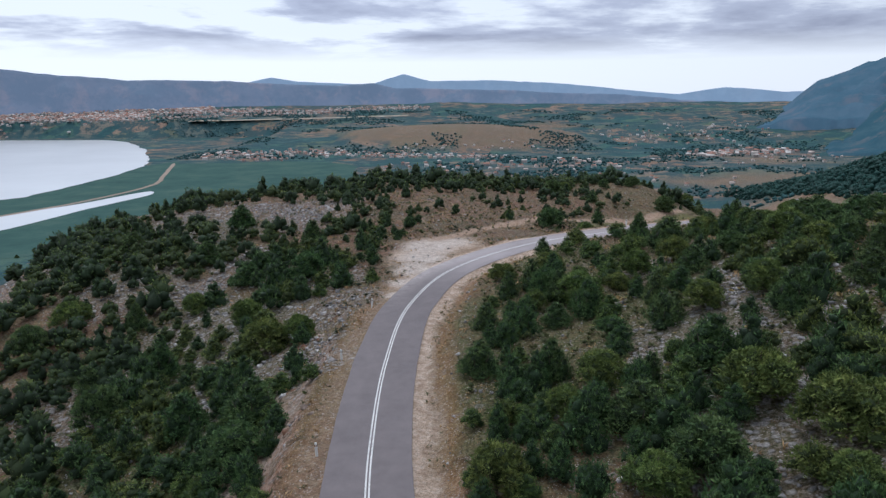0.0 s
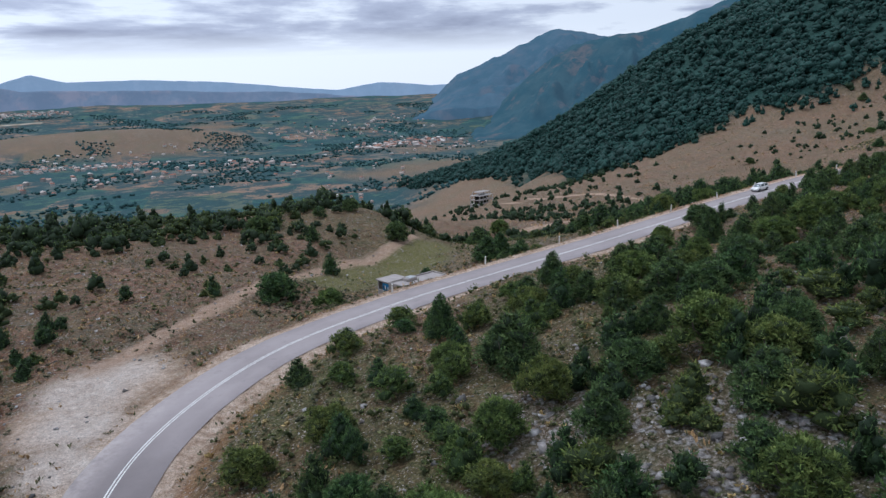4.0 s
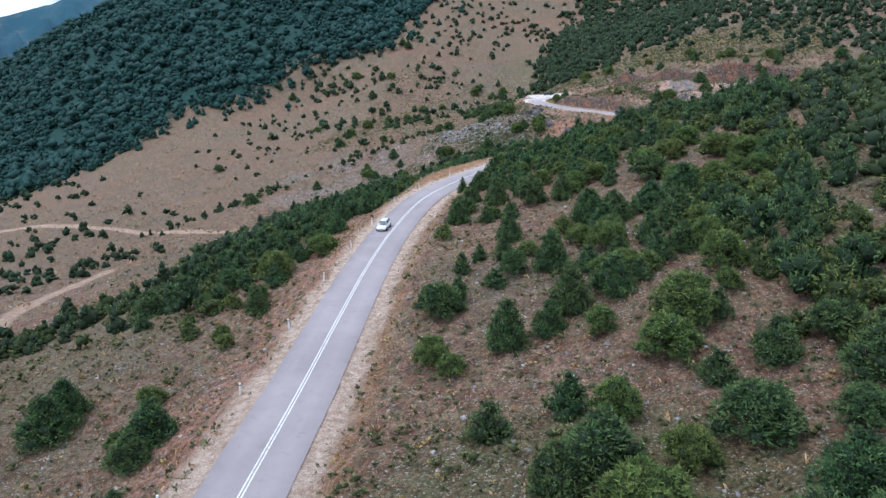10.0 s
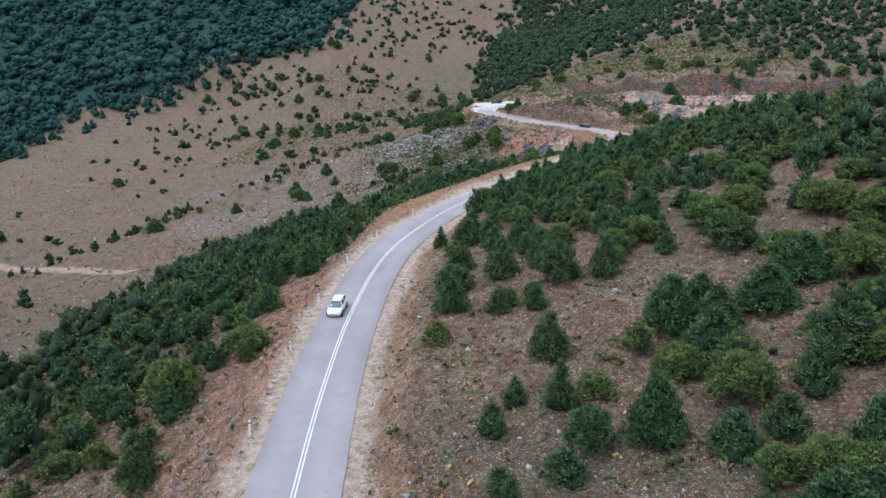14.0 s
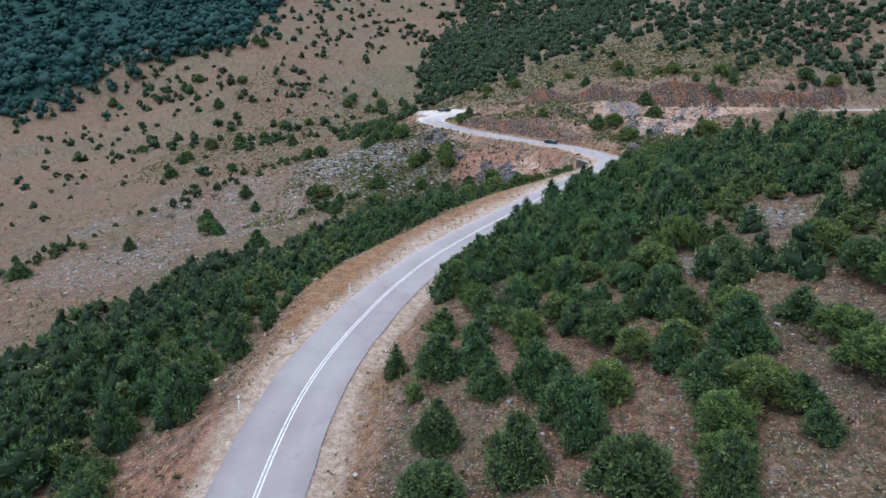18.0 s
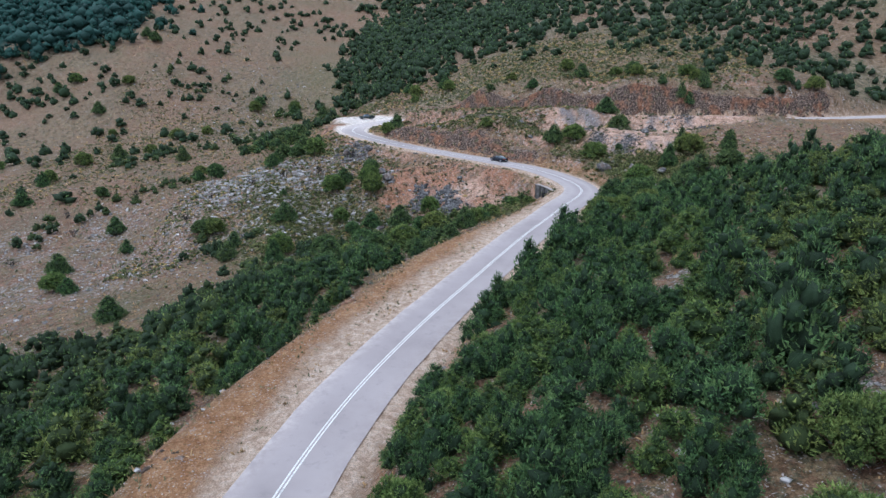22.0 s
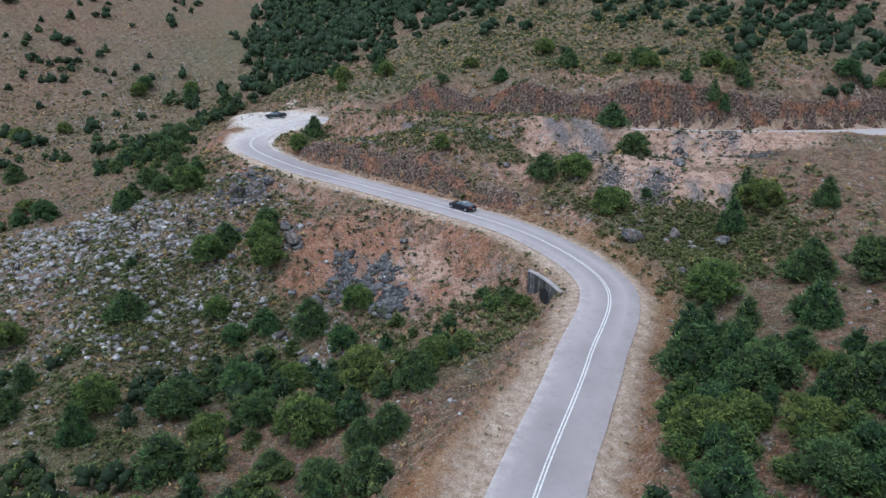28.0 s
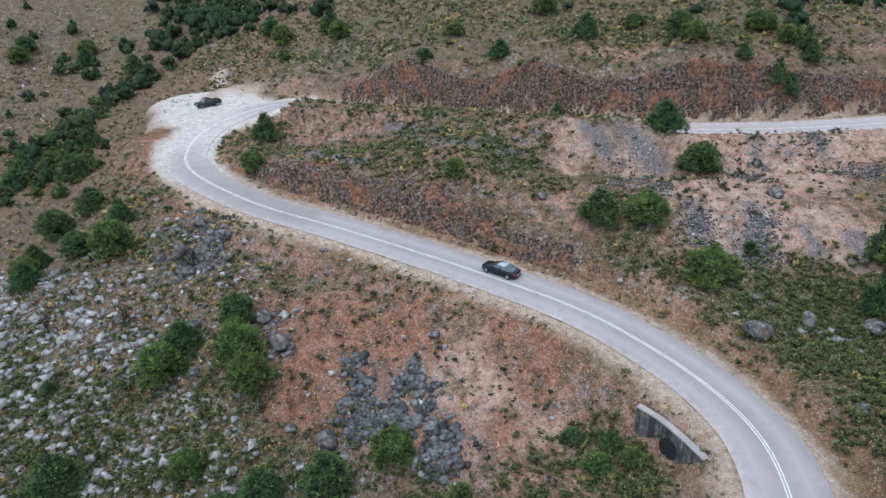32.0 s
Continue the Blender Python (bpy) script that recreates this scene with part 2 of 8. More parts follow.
LINE = spline(ROAD + UPPER, 1.0)
TAN = np.gradient(LINE[:, :2], axis=0)
TAN /= np.linalg.norm(TAN, axis=1)[:, None]
LEFT = np.stack([-TAN[:, 1], TAN[:, 0]], 1)


def by_road(x, y):
    """Signed offset from the centre line (left of travel plus), its height, and the index along it."""
    off, z, idx = np.full(x.shape, 999.0), np.zeros(x.shape), np.zeros(x.shape, int)
    near = np.where((x > -90) & (x < 440) & (y > -60) & (y < 260))[0]
    for part in np.array_split(near, max(1, len(near) // 20000)):
        d2 = (x[part, None] - LINE[None, :, 0]) ** 2 + (y[part, None] - LINE[None, :, 1]) ** 2
        i = d2.argmin(1)
        side = np.sign((x[part] - LINE[i, 0]) * LEFT[i, 0] + (y[part] - LINE[i, 1]) * LEFT[i, 1])
        off[part], z[part], idx[part] = np.sqrt(d2[np.arange(len(part)), i]) * np.where(side == 0, 1, side), LINE[i, 2], i
    return off, z, idx


def lattice(ix, iy, seed):
    h = (ix.astype(np.int64) * 374761393 + iy.astype(np.int64) * 668265263 + seed * 144665) & 0x7FFFFFFF
    h = ((h ^ (h >> 13)) * 1274126177) & 0x7FFFFFFF
    return ((h ^ (h >> 16)) & 0xFFFF) / 65535.0


def rough_noise(x, y, size, octaves=4, seed=1):
    """Value noise, -1 to 1, whose largest lumps are about size metres."""
    out, amp, total = np.zeros(x.shape), 1.0, 0.0
    for o in range(octaves):
        u, v = x / size + 13.7 * o, y / size - 7.1 * o
        i, j = np.floor(u), np.floor(v)
        f, g = u - i, v - j
        f, g = f * f * (3 - 2 * f), g * g * (3 - 2 * g)
        a = lattice(i, j, seed + o) * (1 - f) + lattice(i + 1, j, seed + o) * f
        b = lattice(i, j + 1, seed + o) * (1 - f) + lattice(i + 1, j + 1, seed + o) * f
        out += amp * (2 * (a * (1 - g) + b * g) - 1)
        total += amp
        amp, size = amp * 0.5, size * 0.5
    return out / total


def smooth(a, b, x):
    t = np.clip((x - a) / (b - a), 0, 1)
    return t * t * (3 - 2 * t)


# spot heights, area by area
HILL_ABOVE_ROAD = [(13, 63, 5.5), (25, 69, 9), (41, 76, 13), (57, 94, 13.2), (58, 83, 15.3), (78, 90, 16.5), (86, 95, 17), (105, 93, 19), (120, 85, 23), (124, 109, 17.3),
                   (145, 109, 19.5), (154, 105, 21), (172, 105, 22.2), (195, 106, 20), (217, 104, 19.5), (9, 86, 5), (69, 110, 10), (96, 112, 13.5), (116, 124, 13),
                   (14, 30, 5.5), (40, 30, 13), (70, 50, 20), (110, 50, 30), (160, 60, 34), (215, 70, 28), (250, 70, 23)]
UPHILL = [(0, -60, 6), (60, -60, 24), (130, -40, 48), (200, 0, 46), (250, 20, 34), (270, 50, 25), (269, 90, 17.3), (270, 84, 18), (272, 76, 21),
          (287, 85, 23), (292, 84, 24.5), (283, 93, 20), (297, 93, 24.5), (305, 110, 21.5), (309, 114, 23.5), (302, 112, 20.3), (313, 125, 20.8), (291, 103, 19.8), (324, 137, 21.5), (316, 127, 20.8), (322, 115, 26), (326, 127, 23),
          (298, 38, 27.0), (298, 60, 26.6), (317, 62, 34), (318, 44, 35), (321, 76, 34.5), (329, 62, 38), (335, 78, 37.0), (334, 97, 32), (346, 98, 34.5), (350, 61, 43), (348, 115, 29), (374, 118, 31), (407, 109, 41), (330, 30, 40), (321, 24, 36)]
BELOW_BEND = [(-25, 84, -2.5), (-33, 82, -5), (-48, 108, -3.5), (-43, 125, -0.5), (-23, 120, 2), (-67, 164, 2), (-11, 172, 5.5), (30, 195, 3.2), (40, 187, 1.5), (64, 216, 0.5),
              (-72, 114, -4), (-82, 143, -3), (-82, 166, -0.5), (-30, 50, -7), (-30, 10, -8), (-70, 60, -17), (-110, 120, -22), (-30, 200, 5), (-80, 210, -9), (35, 213, 3.4), (0, 215, 4.5), (30, 236, 1.2), (-20, 246, 0), (62, 245, -3.5), (0, 278, -10), (100, 236, -10), (20, 150, 3.2), (14, 140, 3.6)]
MEADOW = [(36, 167, -0.5), (48, 154, -0.8), (44, 142, -0.5), (50, 177, -3.5), (73, 166, -0.5), (84, 150, 2), (96, 161, 1.2), (104, 190, -6), (116, 176, 0), (121, 165, 4), (149, 166, 4.5),
          (150, 153, 8), (168, 153, 7.2), (179, 160, 6), (179, 172, 2), (205, 150, 7), (220, 140, 10.5), (236, 131, 10), (85, 215, -12), (130, 200, -7), (170, 195, -4), (210, 175, 0)]
GULLY_AND_RIB = [(250, 140, 6), (260, 152, 2), (269, 134, 5), (276, 143, 3.5), (275, 154, 1.5), (276, 130, 8), (279, 121, 12), (279, 136, 7), (274, 160, 2), (276, 181, 0), (285, 166, 4.5),
                 (286, 187, 2), (285, 197, -3), (290, 144, 11), (299, 149, 12.5), (310, 152, 15.5), (312, 171, 12.5), (322, 163, 16), (315, 205, 4), (325, 178, 11), (336, 180, 11),
                 (265, 206, -6), (255, 223, -9.5), (270, 242, -9), (225, 240, -13), (235, 200, -5), (200, 230, -14), (270, 112, 12.5), (255, 122, 11), (352, 175, 14)]
FAR_SIDE = [(220, 274, -20), (252, 309, -21), (270, 275, -16), (386, 211, 11), (390, 289, 2), (418, 272, 10.5), (430, 267, 20.5), (436, 252, 21.5), (448, 328, 16), (469, 336, 36),
            (490, 267, 50), (520, 264, 55), (588, 169, 60), (431, 195, 16), (445, 190, 18), (400, 172, 15), (442, 144, 32), (480, 100, 58), (330, 240, 2), (340, 300, -6), (360, 350, -5), (240, 470, -49), (300, 420, -32), (350, 500, -46)]
AROUND = [(420, 430, 10), (520, 430, 55), (560, 600, 60), (700, 300, 135), (760, 560, 150), (966, 870, 150), (981, 998, 105), (978, 1137, 38), (954, 1284, -37), (850, 1472, -137), (760, 1630, -187),
          (600, 900, -70), (480, 760, -100), (1100, 600, 320), (1300, 200, 480), (900, 0, 270), (700, -100, 180), (450, -80, 95), (300, -120, 85), (500, -600, 260), (0, -300, 40), (-100, -80, -25)]
VALLEY = [(0, 330, -30), (120, 330, -32), (-120, 300, -60), (60, 480, -95), (200, 620, -105), (-200, 160, -70), (-400, 260, -150), (-250, -200, -90), (0, 800, -165), (350, 1150, -186), (-300, 700, -180),
          (500, 1250, -187), (-700, 500, -188), (-1500, 0, -188), (1300, 1500, -150), (1250, 1950, -187), (0, 1500, -188), (-1200, 2000, -190), (0, 2600, -188), (1500, 2800, -186), (-2500, 3000, -190), (2800, 1800, 60)]
RIM = [(-2600, 4200, -60), (-1400, 4600, -40), (0, 4700, -20), (1500, 4500, -30), (3000, 3500, 60), (4600, 1500, 500), (3500, -500, 700), (1500, -2500, 500), (-1500, -3000, 100), (-4000, 0, -150), (-4500, 4500, 0), (4500, 4800, 0)]
SPOTS = np.array(HILL_ABOVE_ROAD + UPHILL + BELOW_BEND + MEADOW + GULLY_AND_RIB + FAR_SIDE + AROUND + VALLEY + RIM, float)
SPOTS = np.vstack([SPOTS, LINE[::14] - (0, 0, 0.1)])


def kernel(r2):
    return -np.sqrt(r2 + 64.0)


_k = kernel(((SPOTS[:, None, :2] - SPOTS[None, :, :2]) ** 2).sum(-1))
_n = len(SPOTS)
_m = np.zeros((_n + 1, _n + 1))
_m[:_n, :_n], _m[_n, :_n], _m[:_n, _n] = _k + 0.4 * np.eye(_n) * -1, 1, 1
WEIGHTS = np.linalg.solve(_m, np.r_[SPOTS[:, 2], 0])
# levelled ground beside the road: x, y, radius, height, soft edge
PADS = [(-1, 120, 5.5, 4.3, 6), (-5, 113, 4.2, 3.8, 5), (12, 128, 4, 4.6, 5), (364, 149.5, 10.5, 20.6, 6), (372, 154, 8, 21.0, 6), (350, 157, 6, 20.3, 5), (44.3, 145.0, 5.5, -0.5, 3),
        (377, 146, 4, 21.6, 5)]
# hollows: the outfall under the bend
DIPS = [(264.5, 109.7, 2.0, 12.3, 1.9), (267.8, 110.6, 1.9, 12.5, 1.9), (261, 112.5, 2.0, 12.2, 3.0)]
SHELF = [(-4, 110, 4.0), (150, 165, 6.2), (165, 232, 10.0), (232, 258, 7.5)]


def shelf_width(x, idx):
    """Width of the bare verge left of the centre line, by place along the lower leg."""
    lower = idx < 430
    w = np.full(x.shape, 5.3)
    w = np.where(lower, w + 4.8 * smooth(142, 172, x) * (1 - smooth(222, 252, x)), w)
    return w


def height(x, y, fine=True):
    x, y = np.asarray(x, float).ravel(), np.asarray(y, float).ravel()
    h = np.empty(x.shape)
    for part in np.array_split(np.arange(len(x)), max(1, len(x) // 20000)):
        r2 = (x[part, None] - SPOTS[None, :, 0]) ** 2 + (y[part, None] - SPOTS[None, :, 1]) ** 2
        h[part] = kernel(r2) @ WEIGHTS[:-1] + WEIGHTS[-1]
    far = np.hypot(x - 200, y - 150)
    h += 1.1 * rough_noise(x, y, 34, 3, 3) * np.clip(far / 120, 0.5, 1) * (1 - smooth(900, 1500, far))
    h += 18 * rough_noise(x, y, 260, 5, 9) * smooth(330, 900, far) * smooth(-150, 40, h)
    if fine:
        h += 0.5 * rough_noise(x, y, 5.5, 4, 5) * (1 - smooth(400, 700, far))
    h += 44 * np.exp(-(((x - 60) / 540) ** 2 + ((y - 3150) / 330) ** 2) ** 1.9) + 10 * np.exp(-((x - 200) / 260) ** 2 - ((y - 3100) / 200) ** 2)
    basin = (1 - smooth(-950, -840, x)) * (1 - smooth(3700, 3820, y)) * smooth(500, 800, y)
    h = h * (1 - basin) - 188 * basin
    flat = smooth(1000, 1600, y) * (1 - smooth(-170, -120, h))
    h = h * (1 - flat) + np.maximum(h, -188) * flat
    h = np.where(h < -188, -188 + 0 * h, h)
    off, z, idx = by_road(x, y)
    left = off > 0
    if fine:
        cutting = smooth(6, 8, -off) * (1 - smooth(13, 18, -off)) * smooth(265, 285, x)
        h += cutting * 0.9 * rough_noise(x, y, 2.6, 3, 71)
    inner = np.where(left, shelf_width(x, idx), 4.9)
    bank = np.where(left, np.where(idx > 556, 2.0, 4.5), np.where((idx > 446) & (idx < 515), 2.4, 3.5))
    w = smooth(0, 1, (np.abs(off) - inner) / bank)
    ditch = -0.16 * smooth(HALF + 0.2, HALF + 1.0, np.abs(off)) + (0.12 * rough_noise(x, y, 2.2, 3, 21) if fine else 0) * smooth(HALF, HALF + 1.5, np.abs(off))
    h = np.where(np.abs(off) < 60, (z - 0.06 + ditch) * (1 - w) + h * w, h)
    crest = smooth(3.7, 5.6, -off) * (1 - smooth(7.2, 12.5, -off)) * (idx > 552) * (1 - smooth(350, 358, x))
    lip = z + 1.1 + 1.95 * smooth(82, 91, y) + (0.35 * rough_noise(x, y, 4, 3, 77) if fine else 0)
    crest = crest * (0.35 + 0.65 * smooth(36, 46, y))
    h = h * (1 - crest) + np.maximum(h, lip) * crest
    for px, py, r, pz, soft in PADS + DIPS:
        k = 1 - smooth(r, r + soft, np.hypot(x - px, y - py))
        k = k * smooth(HALF, HALF + 3, np.abs(off))
        h = h * (1 - k) + (pz + (0.08 * rough_noise(x, y, 3, 3, 22) if fine else 0)) * k
    return h


def ground_z(x, y):
    return float(height(np.array([x]), np.array([y]))[0])


def axis(lo, hi, step, far_lo, far_hi, grow=1.16):
    a = list(np.arange(lo, hi + step / 2, step))
    s, v = step, hi
    while v < far_hi:
        s = min(s * grow, 130)
        v += s
        a.append(min(v, far_hi))
    s, v = step, lo
    while v > far_lo:
        s = min(s * grow, 260)
        v -= s
        a.insert(0, max(v, far_lo))
    return np.array(a)


def grid_mesh(name, xs, ys, z):
    nx, ny = len(xs), len(ys)
    gx, gy = np.meshgrid(xs, ys)
    co = np.stack([gx.ravel(), gy.ravel(), z], 1)
    i = (np.arange(ny - 1)[:, None] * nx + np.arange(nx - 1)[None]).ravel()
    return mesh_of(name, co, np.stack([i, i + 1, i + nx + 1, i + nx], 1))


def mesh_of(name, co, faces, smooth_shade=False):
    """A mesh from arrays: corners and faces of one size."""
    me = bpy.data.meshes.new(name)
    co, faces = np.asarray(co, np.float32), np.asarray(faces, np.int32)
    tip = co[:, 3].copy() if co.shape[1] == 4 else None
    co = np.ascontiguousarray(co[:, :3])
    k = faces.shape[1]
    me.vertices.add(len(co))
    me.vertices.foreach_set("co", co.ravel())
    me.loops.add(faces.size)
    me.loops.foreach_set("vertex_index", faces.ravel())
    me.polygons.add(len(faces))
    me.polygons.foreach_set("loop_start", np.arange(0, faces.size, k, dtype=np.int32))
    if smooth_shade:
        me.polygons.foreach_set("use_smooth", np.ones(len(faces), bool))
    me.update(calc_edges=True)
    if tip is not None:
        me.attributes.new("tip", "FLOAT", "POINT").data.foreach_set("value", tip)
    return me


def cover_of(me, name, rgb):
    at = me.color_attributes.new(name, "FLOAT_COLOR", "POINT")
    at.data.foreach_set("color", np.column_stack([rgb, np.ones(len(rgb))]).astype(np.float32).ravel())


def part(name, bm, material, parent=None, label=""):
    me = bpy.data.meshes.new(name)
    if isinstance(bm, bpy.types.Mesh):
        me = bm
    else:
        bm.to_mesh(me)
        bm.free()
    if material and not me.materials:
        me.materials.append(material)
    ob = new(name, me)
    if parent:
        ob.parent = parent
    if label:
        ob["label"] = label
    return ob


# ---------------------------------------------------------------- ground
def along(x, y, line, width, soft):
    """1 on a strip along a bent line, fading out at its edges."""
    p = spline(line, 2.0)
    d = np.full(x.shape, 1e9)
    for q in p:
        d = np.minimum(d, (x - q[0]) ** 2 + (y - q[1]) ** 2)
    return 1 - smooth(width, width + soft, np.sqrt(d))


TRACKS = [[(-2, 124), (8, 136), (15, 145), (25, 157), (38, 171), (53, 184), (66, 196)],
          [(196, 222), (203, 240), (212, 265), (222, 288), (236, 325), (245, 358), (238, 392), (226, 415)],
          [(372, 151.5), (384, 151), (397, 151.6)], [(106, 216), (116, 222), (132, 224), (150, 228)]]
BARE = [(-33, 154, 5), (-38, 158, 5), (-43, 163, 5), (-29, 148, 3.5), (-35, 128, 4), (-38, 122, 3.5), (-40, 114, 4), (-44, 110, 4), (-17, 79, 3), (-18, 74, 3), (-24, 108, 2.5), (33, 78, 3.5), (30, 69, 3), (31, 61, 3.5), (34, 55, 3.5), (41, 77, 3.5), (24, 60, 2.5), (27, 50, 3.5), (18, 75, 2), (38, 66, 3)]
ROCKY = [(-15, 96, 5), (-16, 88, 5), (-16, 104, 5), (-15, 78, 4), (191, 105, 3.2), (193, 102, 3.2), (188, 108, 2.5), (205, 103, 2.5), (154, 108, 4), (162, 99, 4), (164, 106, 3), (181, 97, 3), (-36, 157, 8), (-28, 159, 7), (430, 215, 26), (458, 240, 24), (470, 205, 26), (400, 205, 18), (-25, 75, 13), (-35, 95, 14), (-46, 80, 14), (-30, 115, 9), (-56, 115, 14), (-22, 98, 7), (25, 60, 12), (40, 44, 14), (20, 42, 9), (-33, 148, 13), (-38, 125, 9), (-44, 112, 9), (-27, 168, 9), (-69, 137, 11), (-50, 140, 8), (275, 244, 10), (294, 231, 10), (303, 212, 10), (303, 191, 10), (300, 160, 26), (285, 170, 22), (268, 200, 26), (312, 168, 14), (-60, 150, 26), (-90, 130, 24), (-38, 160, 12), (-16, 92, 9), (-22, 108, 10), (60, 72, 10), (78, 60, 12),
         (240, 220, 24), (288, 178, 30), (310, 150, 10), (280, 132, 8), (283, 127, 6), (-14, 70, 5), (34, 72, 9), (46, 62, 9), (26, 84, 7), (288, 88, 5), (311, 90, 4), (310, 149, 7), (316, 151, 6), (299, 209, 14), (305, 185, 14), (288, 225, 12)]
EARTH = [(288, 86, 8), (290, 78, 9), (286, 94, 6), (298, 92, 7), (300, 68, 8), (283, 122, 13), (290, 132, 9), (270, 118, 9), (296, 84, 11), (302, 74, 10), (306, 62, 10), (333, 100, 10), (340, 112, 9), (328, 85, 9), (300, 105, 9), (310, 118, 8), (320, 130, 8), (285, 112, 8)]
GREEN = [(46, 166, 12), (56, 176, 10), (64, 186, 8), (34, 158, 7)]
LAYBY = [(-7.4, 92, 1.8), (-6.8, 98, 2.7), (-5.5, 105, 4.0), (-4.5, 112, 5.0), (-3.5, 119, 5.6), (0, 122, 4.5)]


def spots_mask(x, y, spots):
    m = np.zeros(x.shape)
    for sx, sy, r in spots:
        m = np.maximum(m, 1 - smooth(0.45 * r, 1.15 * r, np.hypot(x - sx, y - sy)))
    return m


xs = axis(-100, 400, 1.15, -4700, 4700)
ys = axis(-10, 300, 1.15, -3300, 4750)
gx, gy = [a.ravel() for a in np.meshgrid(xs, ys)]
gz = height(gx, gy)
ground = new("ground", grid_mesh("ground", xs, ys, gz))
tagged(ground, "dry stony hillside of brown grass, scrub and bare earth", "ground", kind="structure")
off, _, idx = by_road(gx, gy)
wob = rough_noise(gx, gy, 6, 4, 31)
shelf = np.where(off > 0, 1 - smooth(shelf_width(gx, idx) - 0.6, shelf_width(gx, idx) + 1.6, off + 1.2 * wob), 1 - smooth(6.2, 8.2, -off + 1.2 * wob)) * (np.abs(off) < 30)
slim = 0.55 * smooth(232, 246, gx)
verge = np.where(off > 0, 1 - smooth(4.6 - slim + 0.8 * smooth(165, 190, gx) * (1 - slim), 6.0 + 2.6 * smooth(165, 195, gx) * (1 - slim) - 1.4 * slim, off + 1.3 * wob), 1 - smooth(4.8 - slim, 5.9 - 1.1 * slim, -off + 0.8 * wob))
tracks = np.zeros(gx.shape)
for t in TRACKS:
    tracks = np.maximum(tracks, along(gx + wob, gy + wob, t, 0.8, 1.4))
pads = np.zeros(gx.shape)
for px, py, r, pz, soft in PADS[:2] + PADS[3:5] + PADS[7:]:
    pads = np.maximum(pads, 1 - smooth(r - 1, r + soft * 0.6, np.hypot(gx - px, gy - py) + 2 * wob))
early = 1 - 0.75 * (1 - smooth(88, 104, gy)) * (gx < 60) * (off > 0)
gravel = np.clip(np.maximum(np.maximum(np.maximum(verge * early, spots_mask(gx + wob, gy + wob, LAYBY)), tracks), pads), 0, 1)
# broken bank under the verge: eroded earth, pale rubble at the first stretch
fall = np.where(off > 0, off, 0) + 1.5 * wob
red_bank = smooth(4.6, 5.6, fall) * (1 - smooth(9.5, 14.5, fall)) * smooth(30, 60, gx) * (1 - smooth(128, 150, gx)) * (idx < 300)
pale_bank = smooth(7.4, 8.6, fall) * (1 - smooth(12.0, 15.5, fall)) * (gx < 5) * (1 - smooth(60, 74, gy)) * (idx < 200)
gravel = np.maximum(gravel, 0.55 * pale_bank)
slope = np.hypot(*[g.ravel() for g in np.gradient(gz.reshape(len(ys), len(xs)), ys, xs)])
stubble = np.clip(shelf - 0.75 * verge, 0, 1) * np.where(off > 0, 1.0, 0.6)
rock = np.clip(spots_mask(gx, gy, ROCKY) + 0.9 * spots_mask(gx + wob, gy + wob, BARE) + 0.5 * smooth(0.55, 0.9, slope) + 0.35 * smooth(0.1, 0.6, rough_noise(gx, gy, 45, 3, 41)), 0, 1)
earth = np.clip(spots_mask(gx, gy, EARTH) + smooth(0.5, 0.9, slope) * (np.abs(off) < 14), 0, 1)
earth = np.clip(np.maximum(earth, 0.9 * red_bank) + 0.4 * pale_bank, 0, 1)
rock = np.clip(rock * (1 - 0.7 * smooth(370, 400, gx)) * np.where(gx > 200, 0.5 + 0.12 * smooth(165, 185, gy), 1.0) + 0.5 * pale_bank, 0, 1)
cutting = (((idx > 556) & (off > 4.6) & (off < 11)) | ((idx > 446) & (idx < 515) & (off < -4.8) & (off > -11.5))).astype(float)
earth = earth * (1 - 0.7 * cutting)
cover_of(ground.data, "cover", np.stack([gravel, rock, earth], 1))
LUSH = [(299, 170, 6), (289, 156, 6), (282, 145, 6), (279, 136, 6), (266, 125, 6), (267, 117, 5), (268, 112, 4), (265, 90, 6), (257, 92, 6), (286, 92, 5), (292, 96, 4), (340, 125, 5), (330, 115, 4), (321, 107, 4), (272, 77, 6), (290, 161, 10), (284, 152, 9), (278, 146, 8), (284, 164, 9), (278, 92, 9), (274, 84, 9), (287, 97, 6), (265, 113, 7), (256, 120, 7), (295, 170, 7), (312, 111, 4), (345, 116, 6), (335, 104, 6), (266, 164, 10), (256, 160, 9), (280, 160, 12), (288, 166, 8), (276, 168, 10), (281, 150, 8), (275, 150, 9), (318, 122, 5), (316, 105, 5), (325, 125, 4), (270, 96, 5), (266, 100, 4)]
green = 0.6 * spots_mask(gx, gy, LUSH) + 0.35 * spots_mask(gx, gy, [(352, 88, 30), (380, 60, 40), (392, 102, 36), (340, 60, 24)]) + 0.8 * spots_mask(gx, gy, [(30, 82, 26), (48, 104, 20), (28, 58, 26), (16, 104, 12), (-30, 65, 22), (-38, 92, 20), (-60, 135, 26), (5, 60, 16), (4, 80, 8)]) + spots_mask(gx, gy, GREEN) + 0.5 * smooth(0.0, 0.6, rough_noise(gx, gy, 60, 3, 51)) * (1 - smooth(185, 215, gy) * smooth(60, 100, gx))
WOOD = [(322, 440), (345, 405), (380, 396), (414, 392), (430, 356), (466, 344), (480, 300), (500, 284), (545, 290), (610, 284), (760, 290), (1400, 420), (1500, 1700), (600, 1600), (570, 1365), (604, 1249), (523, 894), (359, 545)]


